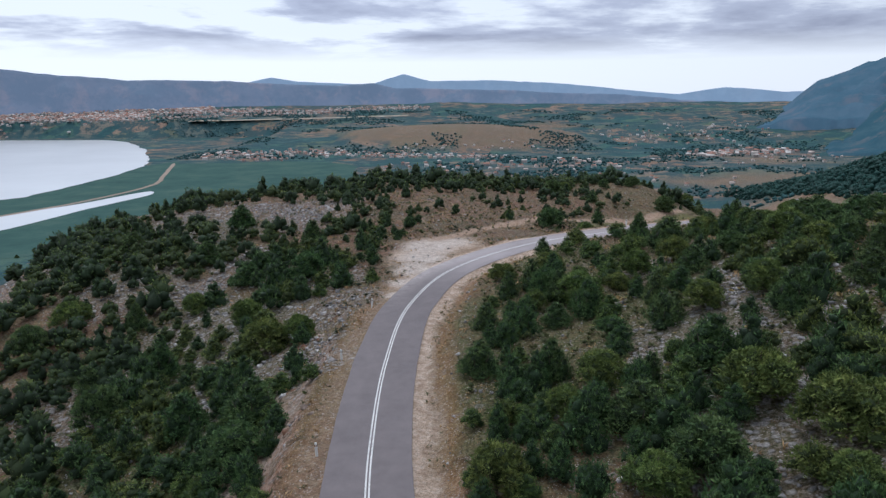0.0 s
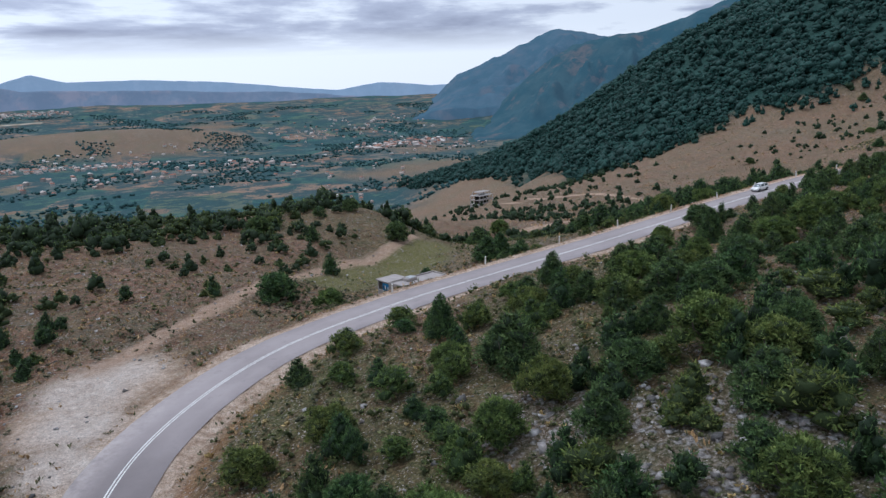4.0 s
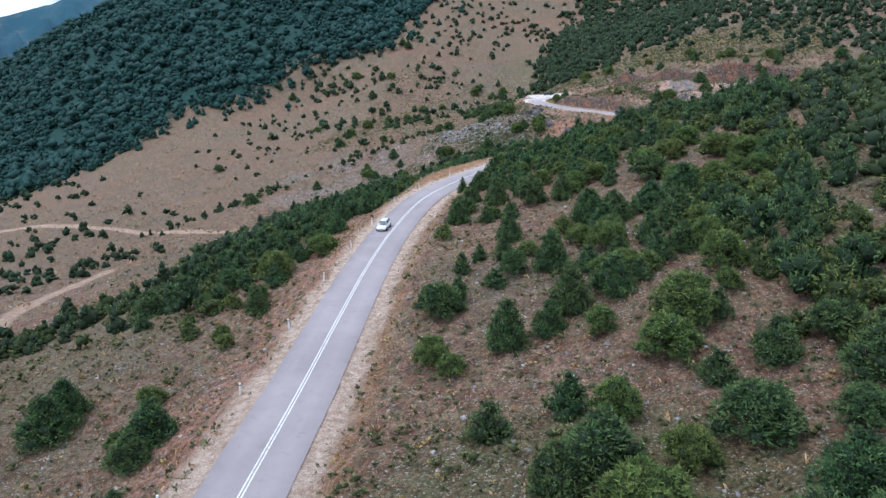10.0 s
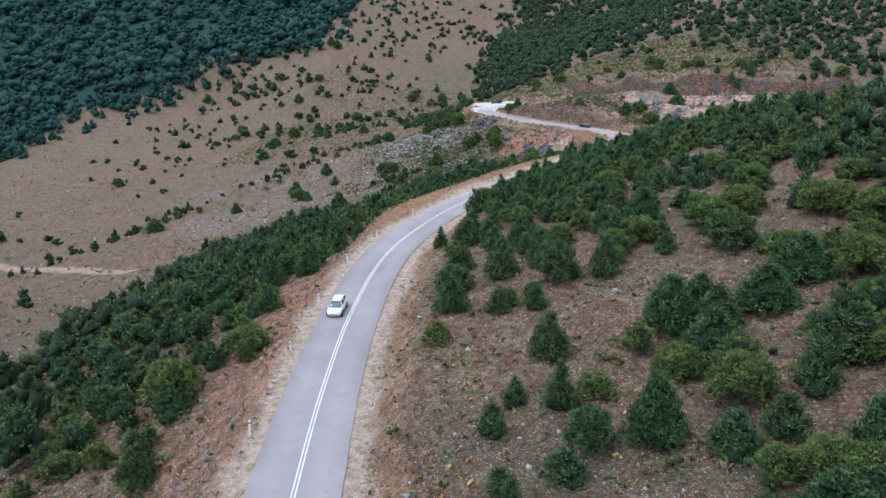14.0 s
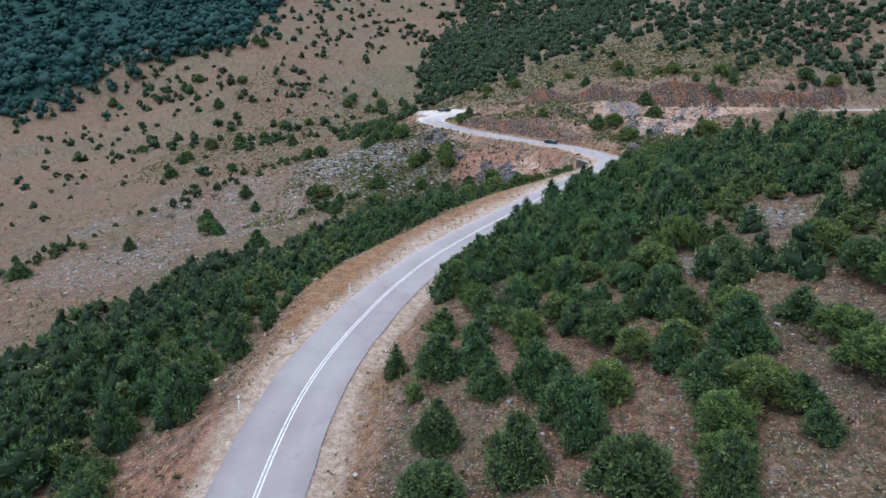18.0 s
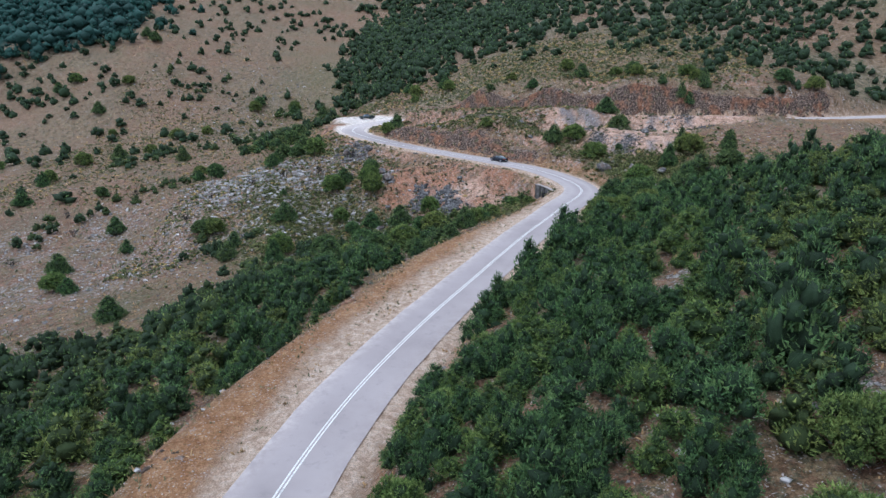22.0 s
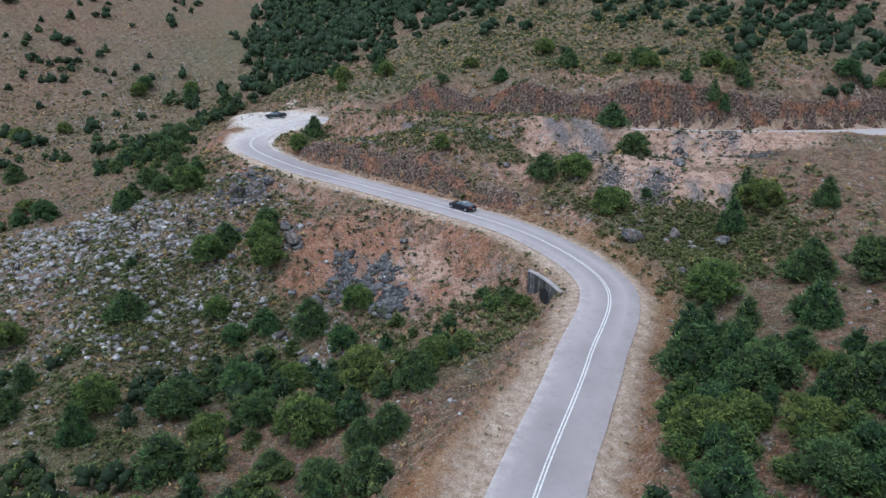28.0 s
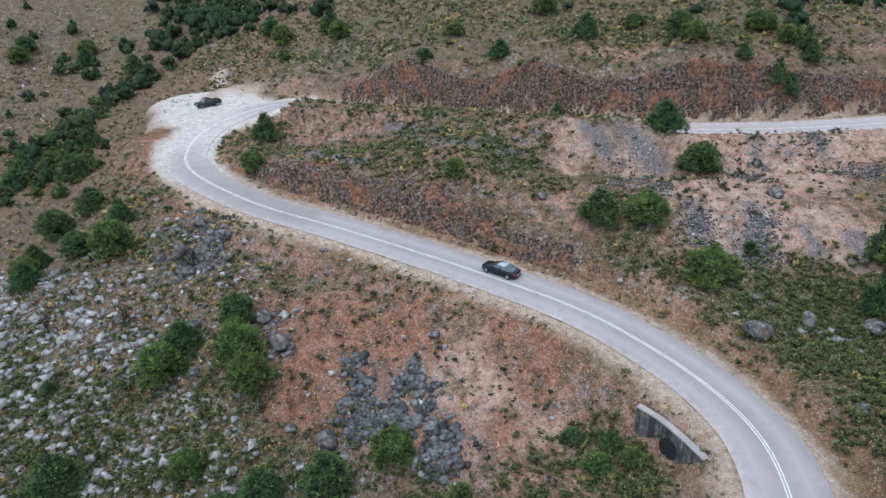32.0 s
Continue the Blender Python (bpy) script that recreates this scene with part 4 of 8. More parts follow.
def crown_arrays(seed, style, tufts, core=(5, 7), lobes=8, tuft=1.0, solid=0.68):
    """The crown of a shrub about 1 m wide and 1 m high: many lumpy masses set all over with leaf sprays."""
    r = np.random.RandomState(seed)
    cs, rs = [], []
    small = (8.0 / lobes) ** 0.42
    if style == "cone":
        for k in range(lobes):
            u = (k + 0.5) / lobes
            h = 0.10 + 0.80 * u ** 1.25
            a, ring = 2.4 * k + r.uniform(-0.5, 0.5), 0.30 * (1 - h) ** 0.9 * (1 if lobes > 6 else 0.7)
            cs.append((ring * math.cos(a), ring * math.sin(a), h))
            rs.append((0.30 * (1 - h) + 0.10) * (small if lobes > 8 else 1.1) * r.uniform(0.85, 1.15))
    else:
        top = 0.74 if style == "dome" else 0.66
        for k in range(lobes):
            u = (k + 0.5) / lobes
            a = 2.4 * k + r.uniform(-0.5, 0.5)
            ring = (0.34 if style == "dome" else 0.36) * math.cos(1.35 * u) * r.uniform(0.8, 1.1)
            h = 0.16 + (top - 0.16) * math.sin(1.5 * u) * r.uniform(0.86, 1.1)
            cs.append((ring * math.cos(a), ring * math.sin(a), h))
            rs.append(r.uniform(0.19, 0.27) * small)
    cs, rs = np.array(cs), np.array(rs)
    co, fs, n = [], [], 0
    bv, bf = ball(*core)
    if lobes > 6:
        cs, rs = np.vstack([cs, (0, 0, 0.3)]), np.r_[rs, 0.27 if style != "cone" else 0.22]
    for c, rad in zip(cs, rs):
        v = bv * (1 + 0.30 * r.normal(size=(len(bv), 1))) * rad * np.array([1, 1, 0.9]) * solid + c
        v[:, 2] = np.maximum(v[:, 2], 0.02)
        # 0 marks the cores, coloured dark as the crown's inner shade
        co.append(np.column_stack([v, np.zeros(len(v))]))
        fs.append(bf + n)
        n += len(v)
    fine_leaf = tufts > 200
    tufts = tufts * 2 if fine_leaf else tufts
    pick = r.choice(len(cs), tufts, p=rs**2 / (rs**2).sum())
    d = r.normal(size=(tufts, 3))
    d[:, 2] = np.abs(d[:, 2]) * 1.2 - 0.55
    d /= np.linalg.norm(d, axis=1)[:, None]
    p = cs[pick] + d * rs[pick, None] * r.uniform(0.6, 0.98, (tufts, 1))
    p[:, 2] = np.maximum(p[:, 2], 0.03)
    ax = 0.75 * d + np.array([0, 0, 0.5]) + 0.6 * r.normal(size=d.shape)
    ax /= np.linalg.norm(ax, axis=1)[:, None]
    if fine_leaf:
        v, f = needles(p, ax, tuft * r.uniform(0.012, 0.024, tufts), tuft * r.uniform(0.055, 0.115, tufts), r)
    else:
        v, f = kites(p, ax, tuft * r.uniform(0.014, 0.026, tufts), tuft * r.uniform(0.06, 0.125, tufts), r)
    # each mass gets its own random brightness
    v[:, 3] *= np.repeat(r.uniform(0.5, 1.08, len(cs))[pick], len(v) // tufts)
    co.append(v)
    fs.append(f + n)
    return np.concatenate(co), np.concatenate(fs)


def stem_mesh(name, seed):
    """A short twisted trunk that forks into limbs."""
    r = np.random.RandomState(seed)
    bm = bmesh.new()

    def limb(a, b, ra, rb):
        a, b = Vector(a), Vector(b)
        ax = (b - a).normalized()
        s = ax.orthogonal().normalized()
        q = ax.cross(s)
        rings = [[bm.verts.new(c + (s * math.cos(t) + q * math.sin(t)) * rad) for t in (0, 1.26, 2.51, 3.77, 5.03)] for c, rad in ((a, ra), (b, rb))]
        for k in range(5):
            bm.faces.new((rings[0][k], rings[0][(k + 1) % 5], rings[1][(k + 1) % 5], rings[1][k]))
        bm.faces.new(rings[1])

    limb((0, 0, -0.1), (0.02, 0.01, 0.24), 0.05, 0.036)
    for k in range(5):
        a = 1.26 * k + r.uniform(-0.4, 0.4)
        tip = (0.26 * math.cos(a), 0.26 * math.sin(a), r.uniform(0.34, 0.52))
        limb((0.02, 0.01, 0.2), tip, 0.026, 0.008)
        limb(tip, (tip[0] * 1.2, tip[1] * 1.2, tip[2] + 0.18), 0.009, 0.003)
    limb((0.02, 0.01, 0.2), (0, 0, 0.75), 0.028, 0.006)
    me = bpy.data.meshes.new(name)
    bm.to_mesh(me)
    bm.free()
    return me


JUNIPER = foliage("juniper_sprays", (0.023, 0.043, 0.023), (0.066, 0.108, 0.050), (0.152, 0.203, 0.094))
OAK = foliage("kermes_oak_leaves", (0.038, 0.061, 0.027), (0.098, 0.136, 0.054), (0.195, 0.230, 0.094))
# haze over the far wood is mixed into this blue-green, low-contrast colour
PINE = foliage("pine_needles_in_haze", (0.024, 0.061, 0.052), (0.031, 0.077, 0.064), (0.041, 0.094, 0.077))
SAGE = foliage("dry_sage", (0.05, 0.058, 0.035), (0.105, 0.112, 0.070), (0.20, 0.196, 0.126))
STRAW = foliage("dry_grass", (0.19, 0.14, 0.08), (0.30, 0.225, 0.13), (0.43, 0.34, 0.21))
BARK = plain("bark", (0.13, 0.105, 0.085), 0.95, var=0.4, scale=9.0)
CHAR = plain("charred_wood", (0.045, 0.04, 0.038), 0.95, var=0.4, scale=9.0)

HILL_EAST = [(98.0, 119.0, 2.6, 4.4), (98.4, 96.4, 4.6, 3.5), (98.8, 122.4, 2.2, 2.5), (99.5, 116.3, 3.1, 2.2), (99.7, 106.4, 4.1, 4.1), (101.3, 110.2, 4.2, 3.5), (101.4, 99.0, 6.5, 5.5), (103.6, 107.4, 5.3, 4.8), (105.4, 112.7, 3.0, 3.0), (106.0, 89.0, 4.6, 3.3), (106.3, 120.1, 4.0, 4.6), (107.5, 94.8, 3.8, 3.2), (108.5, 110.0, 5.2, 5.5), (108.8, 106.2, 4.6, 4.2), (110.7, 101.9, 6.0, 4.1), (110.9, 130.7, 2.8, 2.8), (111.1, 109.6, 4.8, 4.3), (112.9, 106.9, 4.5, 1.9), (114.2, 93.8, 5.3, 5.3), (114.9, 97.9, 5.8, 4.9), (115.3, 88.7, 4.3, 2.9), (115.6, 121.7, 2.6, 2.9), (116.2, 125.5, 2.6, 3.2), (117.8, 124.9, 2.9, 2.6), (118.3, 130.5, 4.1, 4.5)]
HILL_EAST_2 = [(118.3, 97.9, 5.9, 4.4), (118.5, 122.1, 2.2, 2.2), (119.0, 86.7, 6.0, 3.8), (119.6, 90.9, 3.8, 3.1), (121.1, 131.8, 2.4, 1.5), (121.7, 115.0, 3.7, 5.0), (122.1, 120.1, 5.4, 5.5), (123.2, 89.2, 5.5, 3.9), (124.4, 131.3, 4.8, 3.7), (124.6, 102.5, 6.5, 5.0), (124.7, 114.2, 3.9, 2.9), (126.3, 126.1, 4.6, 5.3), (126.6, 108.3, 2.7, 2.5), (127.8, 113.5, 4.1, 3.4), (128.2, 92.2, 6.5, 4.8), (128.6, 121.9, 3.6, 4.6), (129.6, 108.4, 2.9, 2.4), (130.4, 110.5, 5.3, 2.5), (130.6, 131.4, 3.8, 4.3), (131.1, 122.3, 4.8, 4.1), (131.2, 103.0, 6.0, 4.0), (132.2, 113.2, 5.0, 3.2), (133.3, 99.4, 5.7, 4.7), (133.4, 119.8, 3.9, 3.3), (134.0, 122.8, 3.6, 2.9)]
HILL_EAST_3 = [(135.8, 124.6, 4.0, 4.8), (136.4, 128.1, 3.8, 3.4), (136.5, 114.8, 3.5, 3.8), (136.6, 103.1, 4.4, 3.3), (137.0, 109.9, 5.1, 4.9), (137.1, 123.1, 2.7, 2.5), (137.4, 134.0, 1.8, 1.8), (138.2, 117.2, 3.1, 3.1), (138.5, 113.8, 3.7, 2.7), (140.3, 104.6, 3.5, 3.0), (140.7, 109.3, 4.2, 3.4), (140.8, 129.2, 4.1, 3.3), (141.1, 132.3, 4.9, 4.1), (141.4, 96.6, 5.3, 3.5), (141.5, 119.0, 4.5, 4.1), (142.2, 136.1, 2.1, 3.4), (142.6, 112.5, 4.7, 3.0), (143.9, 125.3, 3.8, 3.6), (144.9, 108.9, 3.1, 3.1), (145.2, 98.0, 4.9, 3.7), (146.3, 125.5, 3.4, 3.4), (146.9, 122.2, 3.5, 3.1), (148.5, 106.9, 3.3, 3.1), (149.5, 112.7, 3.8, 2.8), (150.2, 99.3, 5.1, 4.6)]
HILL_EAST_4 = [(151.2, 129.0, 3.3, 2.8), (152.5, 113.3, 5.7, 3.8), (152.8, 125.3, 2.9, 2.4), (153.0, 116.2, 3.5, 2.9), (153.7, 129.9, 3.8, 3.1), (153.8, 106.0, 3.6, 2.6), (158.6, 109.4, 4.6, 4.9), (160.6, 132.4, 3.9, 3.9), (220.7, 101.3, 4.9, 3.3), (223.6, 106.3, 4.6, 3.7), (226.4, 99.1, 4.5, 4.0), (228.9, 93.3, 4.9, 5.4), (229.2, 105.1, 5.4, 4.5), (229.8, 101.9, 4.2, 3.7), (233.9, 97.9, 6.1, 5.1), (234.5, 92.7, 2.6, 2.1)]
HILL_WEST = [(2.9, 62.1, 4.4, 3.9), (3.2, 42.2, 4.5, 4.1), (4.1, 73.8, 3.2, 3.5), (4.3, 51.5, 2.8, 2.8), (4.5, 79.0, 2.2, 1.7), (5.6, 59.0, 3.2, 3.7), (7.4, 42.4, 2.4, 3.3), (7.4, 93.5, 4.3, 3.0), (7.5, 85.2, 3.3, 3.8), (8.2, 70.8, 3.1, 3.7), (9.0, 50.2, 3.7, 3.7), (9.3, 59.4, 3.8, 4.3), (10.2, 78.9, 3.0, 3.0), (10.6, 86.4, 3.4, 4.9), (11.7, 72.5, 3.8, 2.9), (12.0, 83.3, 4.3, 4.3), (13.0, 56.4, 5.1, 3.9), (13.1, 39.8, 4.8, 3.2), (13.2, 80.5, 4.0, 4.5), (14.0, 47.4, 5.9, 4.1), (14.0, 94.4, 4.4, 3.8), (14.8, 106.7, 2.9, 3.1), (15.2, 77.9, 6.1, 4.7), (15.3, 73.9, 4.5, 4.9), (16.2, 65.3, 3.5, 2.9)]
HILL_WEST_2 = [(16.6, 40.8, 5.8, 4.6), (16.7, 54.0, 2.5, 3.5), (17.1, 88.3, 2.5, 2.0), (17.8, 102.8, 2.8, 2.5), (20.0, 80.1, 3.7, 2.7), (20.4, 88.6, 2.6, 2.6), (20.4, 109.6, 3.5, 2.9), (21.0, 65.8, 3.6, 4.2), (21.3, 111.4, 2.7, 2.2), (21.9, 54.6, 6.2, 5.1), (22.0, 71.3, 3.2, 4.4), (22.0, 38.1, 3.3, 3.3), (22.3, 67.2, 3.5, 2.7), (22.8, 48.0, 6.2, 5.5), (23.2, 83.9, 4.4, 3.9), (23.5, 36.1, 4.0, 2.4), (24.9, 79.1, 1.9, 1.4), (25.3, 95.1, 3.4, 3.1), (25.3, 73.3, 3.4, 3.2), (25.5, 67.1, 4.3, 3.5), (26.0, 42.0, 6.5, 5.5), (26.2, 97.3, 4.2, 2.7), (26.8, 109.6, 2.4, 1.7), (27.6, 112.0, 3.4, 2.4), (28.4, 86.1, 4.6, 4.6)]
HILL_WEST_3 = [(28.8, 79.9, 4.3, 3.6), (29.3, 105.6, 4.0, 4.9), (30.0, 93.4, 6.5, 5.4), (31.5, 61.5, 4.6, 5.0), (31.7, 67.0, 4.9, 4.1), (32.0, 70.0, 3.5, 3.5), (32.6, 104.5, 3.6, 3.6), (34.3, 83.2, 4.7, 2.9), (37.2, 83.4, 3.2, 2.4), (37.4, 74.1, 5.2, 4.3), (38.6, 103.7, 5.2, 4.0), (40.2, 109.7, 3.1, 2.6), (40.6, 64.9, 5.2, 3.9), (40.6, 81.9, 6.5, 5.5), (40.8, 107.3, 4.3, 3.2), (41.0, 94.0, 1.3, 1.3), (41.4, 88.7, 3.7, 3.3), (41.9, 76.8, 5.1, 3.5), (43.0, 95.3, 3.2, 3.2), (43.8, 100.8, 3.9, 3.4), (44.6, 77.7, 4.2, 3.7), (44.6, 96.7, 5.2, 3.9), (44.9, 71.0, 4.0, 4.0), (45.5, 105.5, 2.9, 2.9), (45.7, 109.6, 3.8, 4.2)]
HILL_WEST_4 = [(46.8, 79.4, 3.8, 3.4), (48.3, 93.8, 6.2, 4.0), (48.9, 89.5, 5.6, 3.4), (50.9, 101.7, 5.5, 4.5), (53.3, 106.8, 4.0, 4.0), (53.6, 90.9, 4.9, 4.1), (55.8, 104.3, 6.5, 4.0), (56.1, 99.2, 3.8, 3.4), (57.7, 85.2, 3.5, 4.0), (59.2, 95.1, 5.8, 4.0), (59.8, 112.4, 3.5, 3.5), (59.9, 89.0, 4.0, 2.7)]
HILL_MID = [(62.3, 103.7, 3.9, 3.6), (63.5, 107.2, 3.5, 3.7), (65.8, 86.8, 5.5, 3.5), (66.2, 96.9, 3.2, 3.0), (68.8, 92.7, 4.1, 3.9), (70.2, 118.2, 2.6, 2.6), (70.4, 84.4, 5.3, 3.7), (70.8, 100.2, 5.4, 2.9), (71.1, 88.3, 4.8, 3.2), (71.7, 118.6, 2.8, 2.0), (72.9, 120.7, 3.7, 3.5), (75.1, 98.7, 6.2, 5.4), (75.5, 114.3, 4.4, 5.5), (76.0, 96.2, 2.5, 3.0), (76.0, 106.0, 3.3, 3.0), (77.6, 110.6, 3.8, 3.8), (80.2, 95.2, 2.7, 2.7), (81.1, 109.1, 4.9, 5.4), (82.7, 123.0, 5.7, 4.5), (83.2, 105.2, 5.1, 4.4), (84.4, 95.4, 4.8, 4.3), (85.2, 102.8, 2.9, 2.4), (85.7, 121.6, 2.0, 3.7), (86.9, 102.2, 3.0, 2.6), (87.0, 104.2, 4.1, 2.4)]
HILL_MID_2 = [(87.8, 106.8, 3.0, 2.6), (88.6, 122.4, 2.3, 1.7), (89.1, 101.1, 3.5, 4.3), (90.0, 118.5, 3.1, 2.2), (90.5, 96.4, 4.2, 4.2), (91.2, 108.2, 3.6, 3.4), (91.5, 98.6, 4.2, 3.7), (92.4, 105.1, 3.3, 3.3), (92.9, 116.8, 3.7, 3.5), (93.6, 112.6, 4.6, 5.4), (95.0, 123.7, 2.5, 3.2), (96.7, 106.8, 4.8, 4.8), (96.9, 102.1, 3.4, 4.0)]
BELOW_ROAD = [(-625.3, 1060.0, 6.5, 5.5), (-603.1, 976.6, 6.5, 5.5), (-602.0, 934.4, 6.5, 5.5), (-558.2, 1016.9, 6.5, 5.5), (-544.3, 1058.5, 6.5, 5.5), (-62.1, 96.8, 6.5, 5.5), (-61.9, 132.3, 6.5, 5.5), (-60.1, 104.6, 6.5, 5.2), (-47.4, 84.8, 4.3, 4.3), (-47.4, 100.0, 3.8, 4.7), (-45.0, 125.7, 6.5, 3.4), (-43.9, 144.7, 6.5, 5.5), (-41.7, 76.3, 6.5, 5.5), (-39.6, 102.8, 4.7, 3.8), (-37.5, 84.8, 4.9, 5.5), (-33.7, 83.7, 2.4, 2.4), (-33.4, 111.1, 5.9, 4.4), (-29.1, 95.4, 5.1, 5.1), (-27.9, 67.1, 5.9, 5.3), (-26.3, 75.8, 2.8, 4.3), (-25.6, 127.8, 5.5, 5.5), (-23.7, 84.2, 6.5, 5.5), (-22.9, 108.6, 6.5, 5.5), (-19.7, 64.2, 6.5, 5.5), (-19.4, 84.7, 4.6, 4.6)]
BELOW_ROAD_2 = [(-19.3, 57.0, 6.2, 3.9), (21.1, 143.4, 6.5, 4.9), (27.5, 138.3, 4.0, 2.7), (29.2, 194.3, 6.5, 4.4), (33.4, 199.9, 4.0, 4.0), (36.0, 165.7, 3.4, 4.3), (38.5, 185.7, 3.3, 3.7), (46.0, 206.1, 3.4, 3.6), (49.2, 152.5, 3.8, 1.9), (55.9, 211.7, 5.2, 3.9), (56.3, 143.2, 1.8, 1.2), (60.2, 192.3, 6.5, 5.5), (60.9, 145.4, 4.5, 3.2), (64.1, 149.6, 2.2, 1.8), (64.6, 145.9, 5.4, 4.7), (65.4, 159.3, 6.5, 5.5), (69.0, 160.3, 4.9, 5.4), (72.2, 152.2, 3.3, 2.4), (82.0, 193.1, 6.5, 5.5), (84.7, 246.0, 5.8, 5.5), (86.9, 152.8, 2.8, 1.9), (89.1, 154.6, 2.6, 2.6), (95.4, 153.0, 3.7, 4.1), (97.5, 218.6, 6.5, 5.5), (98.5, 155.2, 3.2, 3.7)]
BELOW_ROAD_3 = [(98.5, 159.0, 2.9, 2.9), (98.8, 164.0, 3.4, 3.4), (101.1, 165.8, 2.9, 2.9), (101.2, 175.8, 6.5, 4.1), (106.4, 223.2, 6.5, 5.5), (106.5, 164.1, 4.7, 4.0), (107.5, 156.8, 6.1, 5.4), (114.4, 152.0, 5.5, 4.7), (234.0, 181.6, 5.3, 4.7), (235.0, 129.0, 5.3, 4.3)]
RIB = [(236.2, 132.7, 4.5, 3.0), (237.6, 92.9, 4.4, 3.3), (238.0, 242.3, 6.5, 5.0), (239.9, 101.0, 6.5, 5.5), (240.6, 96.6, 4.4, 4.4), (240.8, 137.4, 3.8, 2.7), (241.4, 129.5, 4.2, 3.7), (242.9, 127.0, 4.3, 3.2), (243.5, 87.6, 5.4, 4.8), (244.7, 147.8, 6.5, 4.8), (246.5, 135.0, 6.3, 5.1), (246.6, 92.4, 3.0, 3.6), (250.1, 77.5, 6.2, 5.5), (250.2, 124.2, 4.7, 4.7), (251.8, 145.3, 4.5, 3.8), (252.0, 140.1, 5.0, 4.4), (254.0, 92.1, 6.5, 5.5), (255.2, 129.7, 6.3, 5.5), (255.4, 159.9, 4.2, 5.3), (255.5, 121.7, 4.3, 3.7), (256.1, 118.6, 3.1, 2.5), (256.2, 224.4, 3.8, 4.1), (258.1, 200.7, 4.3, 3.5), (259.6, 150.8, 6.4, 5.5), (259.7, 204.2, 6.0, 5.5)]
RIB_2 = [(268.3, 111.6, 2.6, 2.0), (265.8, 110.6, 2.4, 1.8), (270.6, 114.2, 2.2, 1.6), (266.4, 113.6, 3.0, 2.2), (261.4, 170.6, 3.5, 4.1), (261.5, 159.9, 5.9, 5.5), (261.9, 143.6, 6.4, 5.5), (263.7, 170.7, 3.1, 3.8), (264.6, 138.0, 4.3, 2.9), (268.5, 170.9, 3.5, 4.0), (269.3, 132.3, 4.5, 3.7), (274.6, 211.0, 6.2, 5.5), (275.4, 130.4, 4.6, 4.9), (276.2, 136.8, 6.5, 5.5), (277.2, 147.3, 4.1, 3.3), (277.9, 143.2, 4.9, 3.7), (280.1, 181.1, 5.6, 3.8), (280.1, 178.4, 5.4, 4.0), (282.0, 150.5, 3.9, 3.9), (283.8, 163.4, 6.2, 4.8), (284.9, 200.4, 3.5, 3.8), (287.3, 143.7, 5.5, 5.5), (290.8, 144.7, 6.0, 5.5), (293.4, 153.7, 6.5, 4.9), (294.0, 145.1, 3.4, 3.4), (295.2, 166.0, 1.9, 1.9), (295.4, 207.2, 5.0, 4.6), (296.0, 151.3, 5.6, 4.2), (296.7, 144.8, 4.9, 4.5)]
RIB_3 = [(306.5, 302.0, 5.7, 4.3), (314.0, 172.3, 4.8, 3.9), (315.1, 161.4, 6.5, 5.5), (317.0, 173.2, 4.6, 4.0), (317.8, 166.4, 5.2, 3.5), (318.6, 220.7, 4.5, 3.5), (318.6, 242.6, 5.9, 3.7), (318.9, 172.3, 4.2, 4.2), (322.2, 161.4, 4.4, 4.4), (323.3, 190.5, 5.7, 5.0), (323.4, 195.3, 3.8, 3.2), (329.2, 172.4, 5.8, 4.9), (330.2, 197.0, 4.6, 3.2), (330.4, 143.0, 4.6, 3.9), (332.1, 167.4, 5.9, 3.9)]
ABOVE_HAIRPIN = [(255.4, 80.6, 6.4, 5.5), (271.5, 68.7, 3.9, 4.5), (273.4, 80.3, 4.1, 5.5), (276.1, 75.0, 6.5, 5.5), (278.8, 76.1, 3.6, 5.5), (282.8, 93.8, 6.5, 5.2), (284.4, 88.1, 1.9, 1.7), (292.8, 96.7, 6.0, 5.3), (296.6, 100.7, 5.7, 4.7), (303.6, 83.1, 6.5, 5.5), (309.6, 115.8, 3.5, 3.5), (310.9, 84.9, 6.5, 4.9), (315.6, 61.7, 3.0, 3.8), (316.3, 63.6, 3.3, 4.6), (317.7, 27.3, 5.3, 5.3), (318.0, 56.9, 3.1, 3.9), (319.2, 68.1, 2.9, 2.9), (320.3, 56.4, 3.4, 4.4), (320.3, 34.7, 6.0, 3.9), (323.4, 57.4, 4.2, 4.2), (324.5, 73.9, 4.7, 4.3), (329.2, 93.7, 2.9, 2.9), (329.6, 73.4, 5.6, 4.6), (330.7, 57.6, 6.1, 4.4), (337.0, 86.4, 5.1, 4.6)]
ABOVE_HAIRPIN_2 = [(340.6, 75.3, 4.6, 3.5), (342.2, 99.7, 4.6, 3.3), (348.5, 112.0, 3.2, 2.1), (353.5, 105.0, 3.9, 3.3), (354.2, 87.2, 5.8, 4.4)]
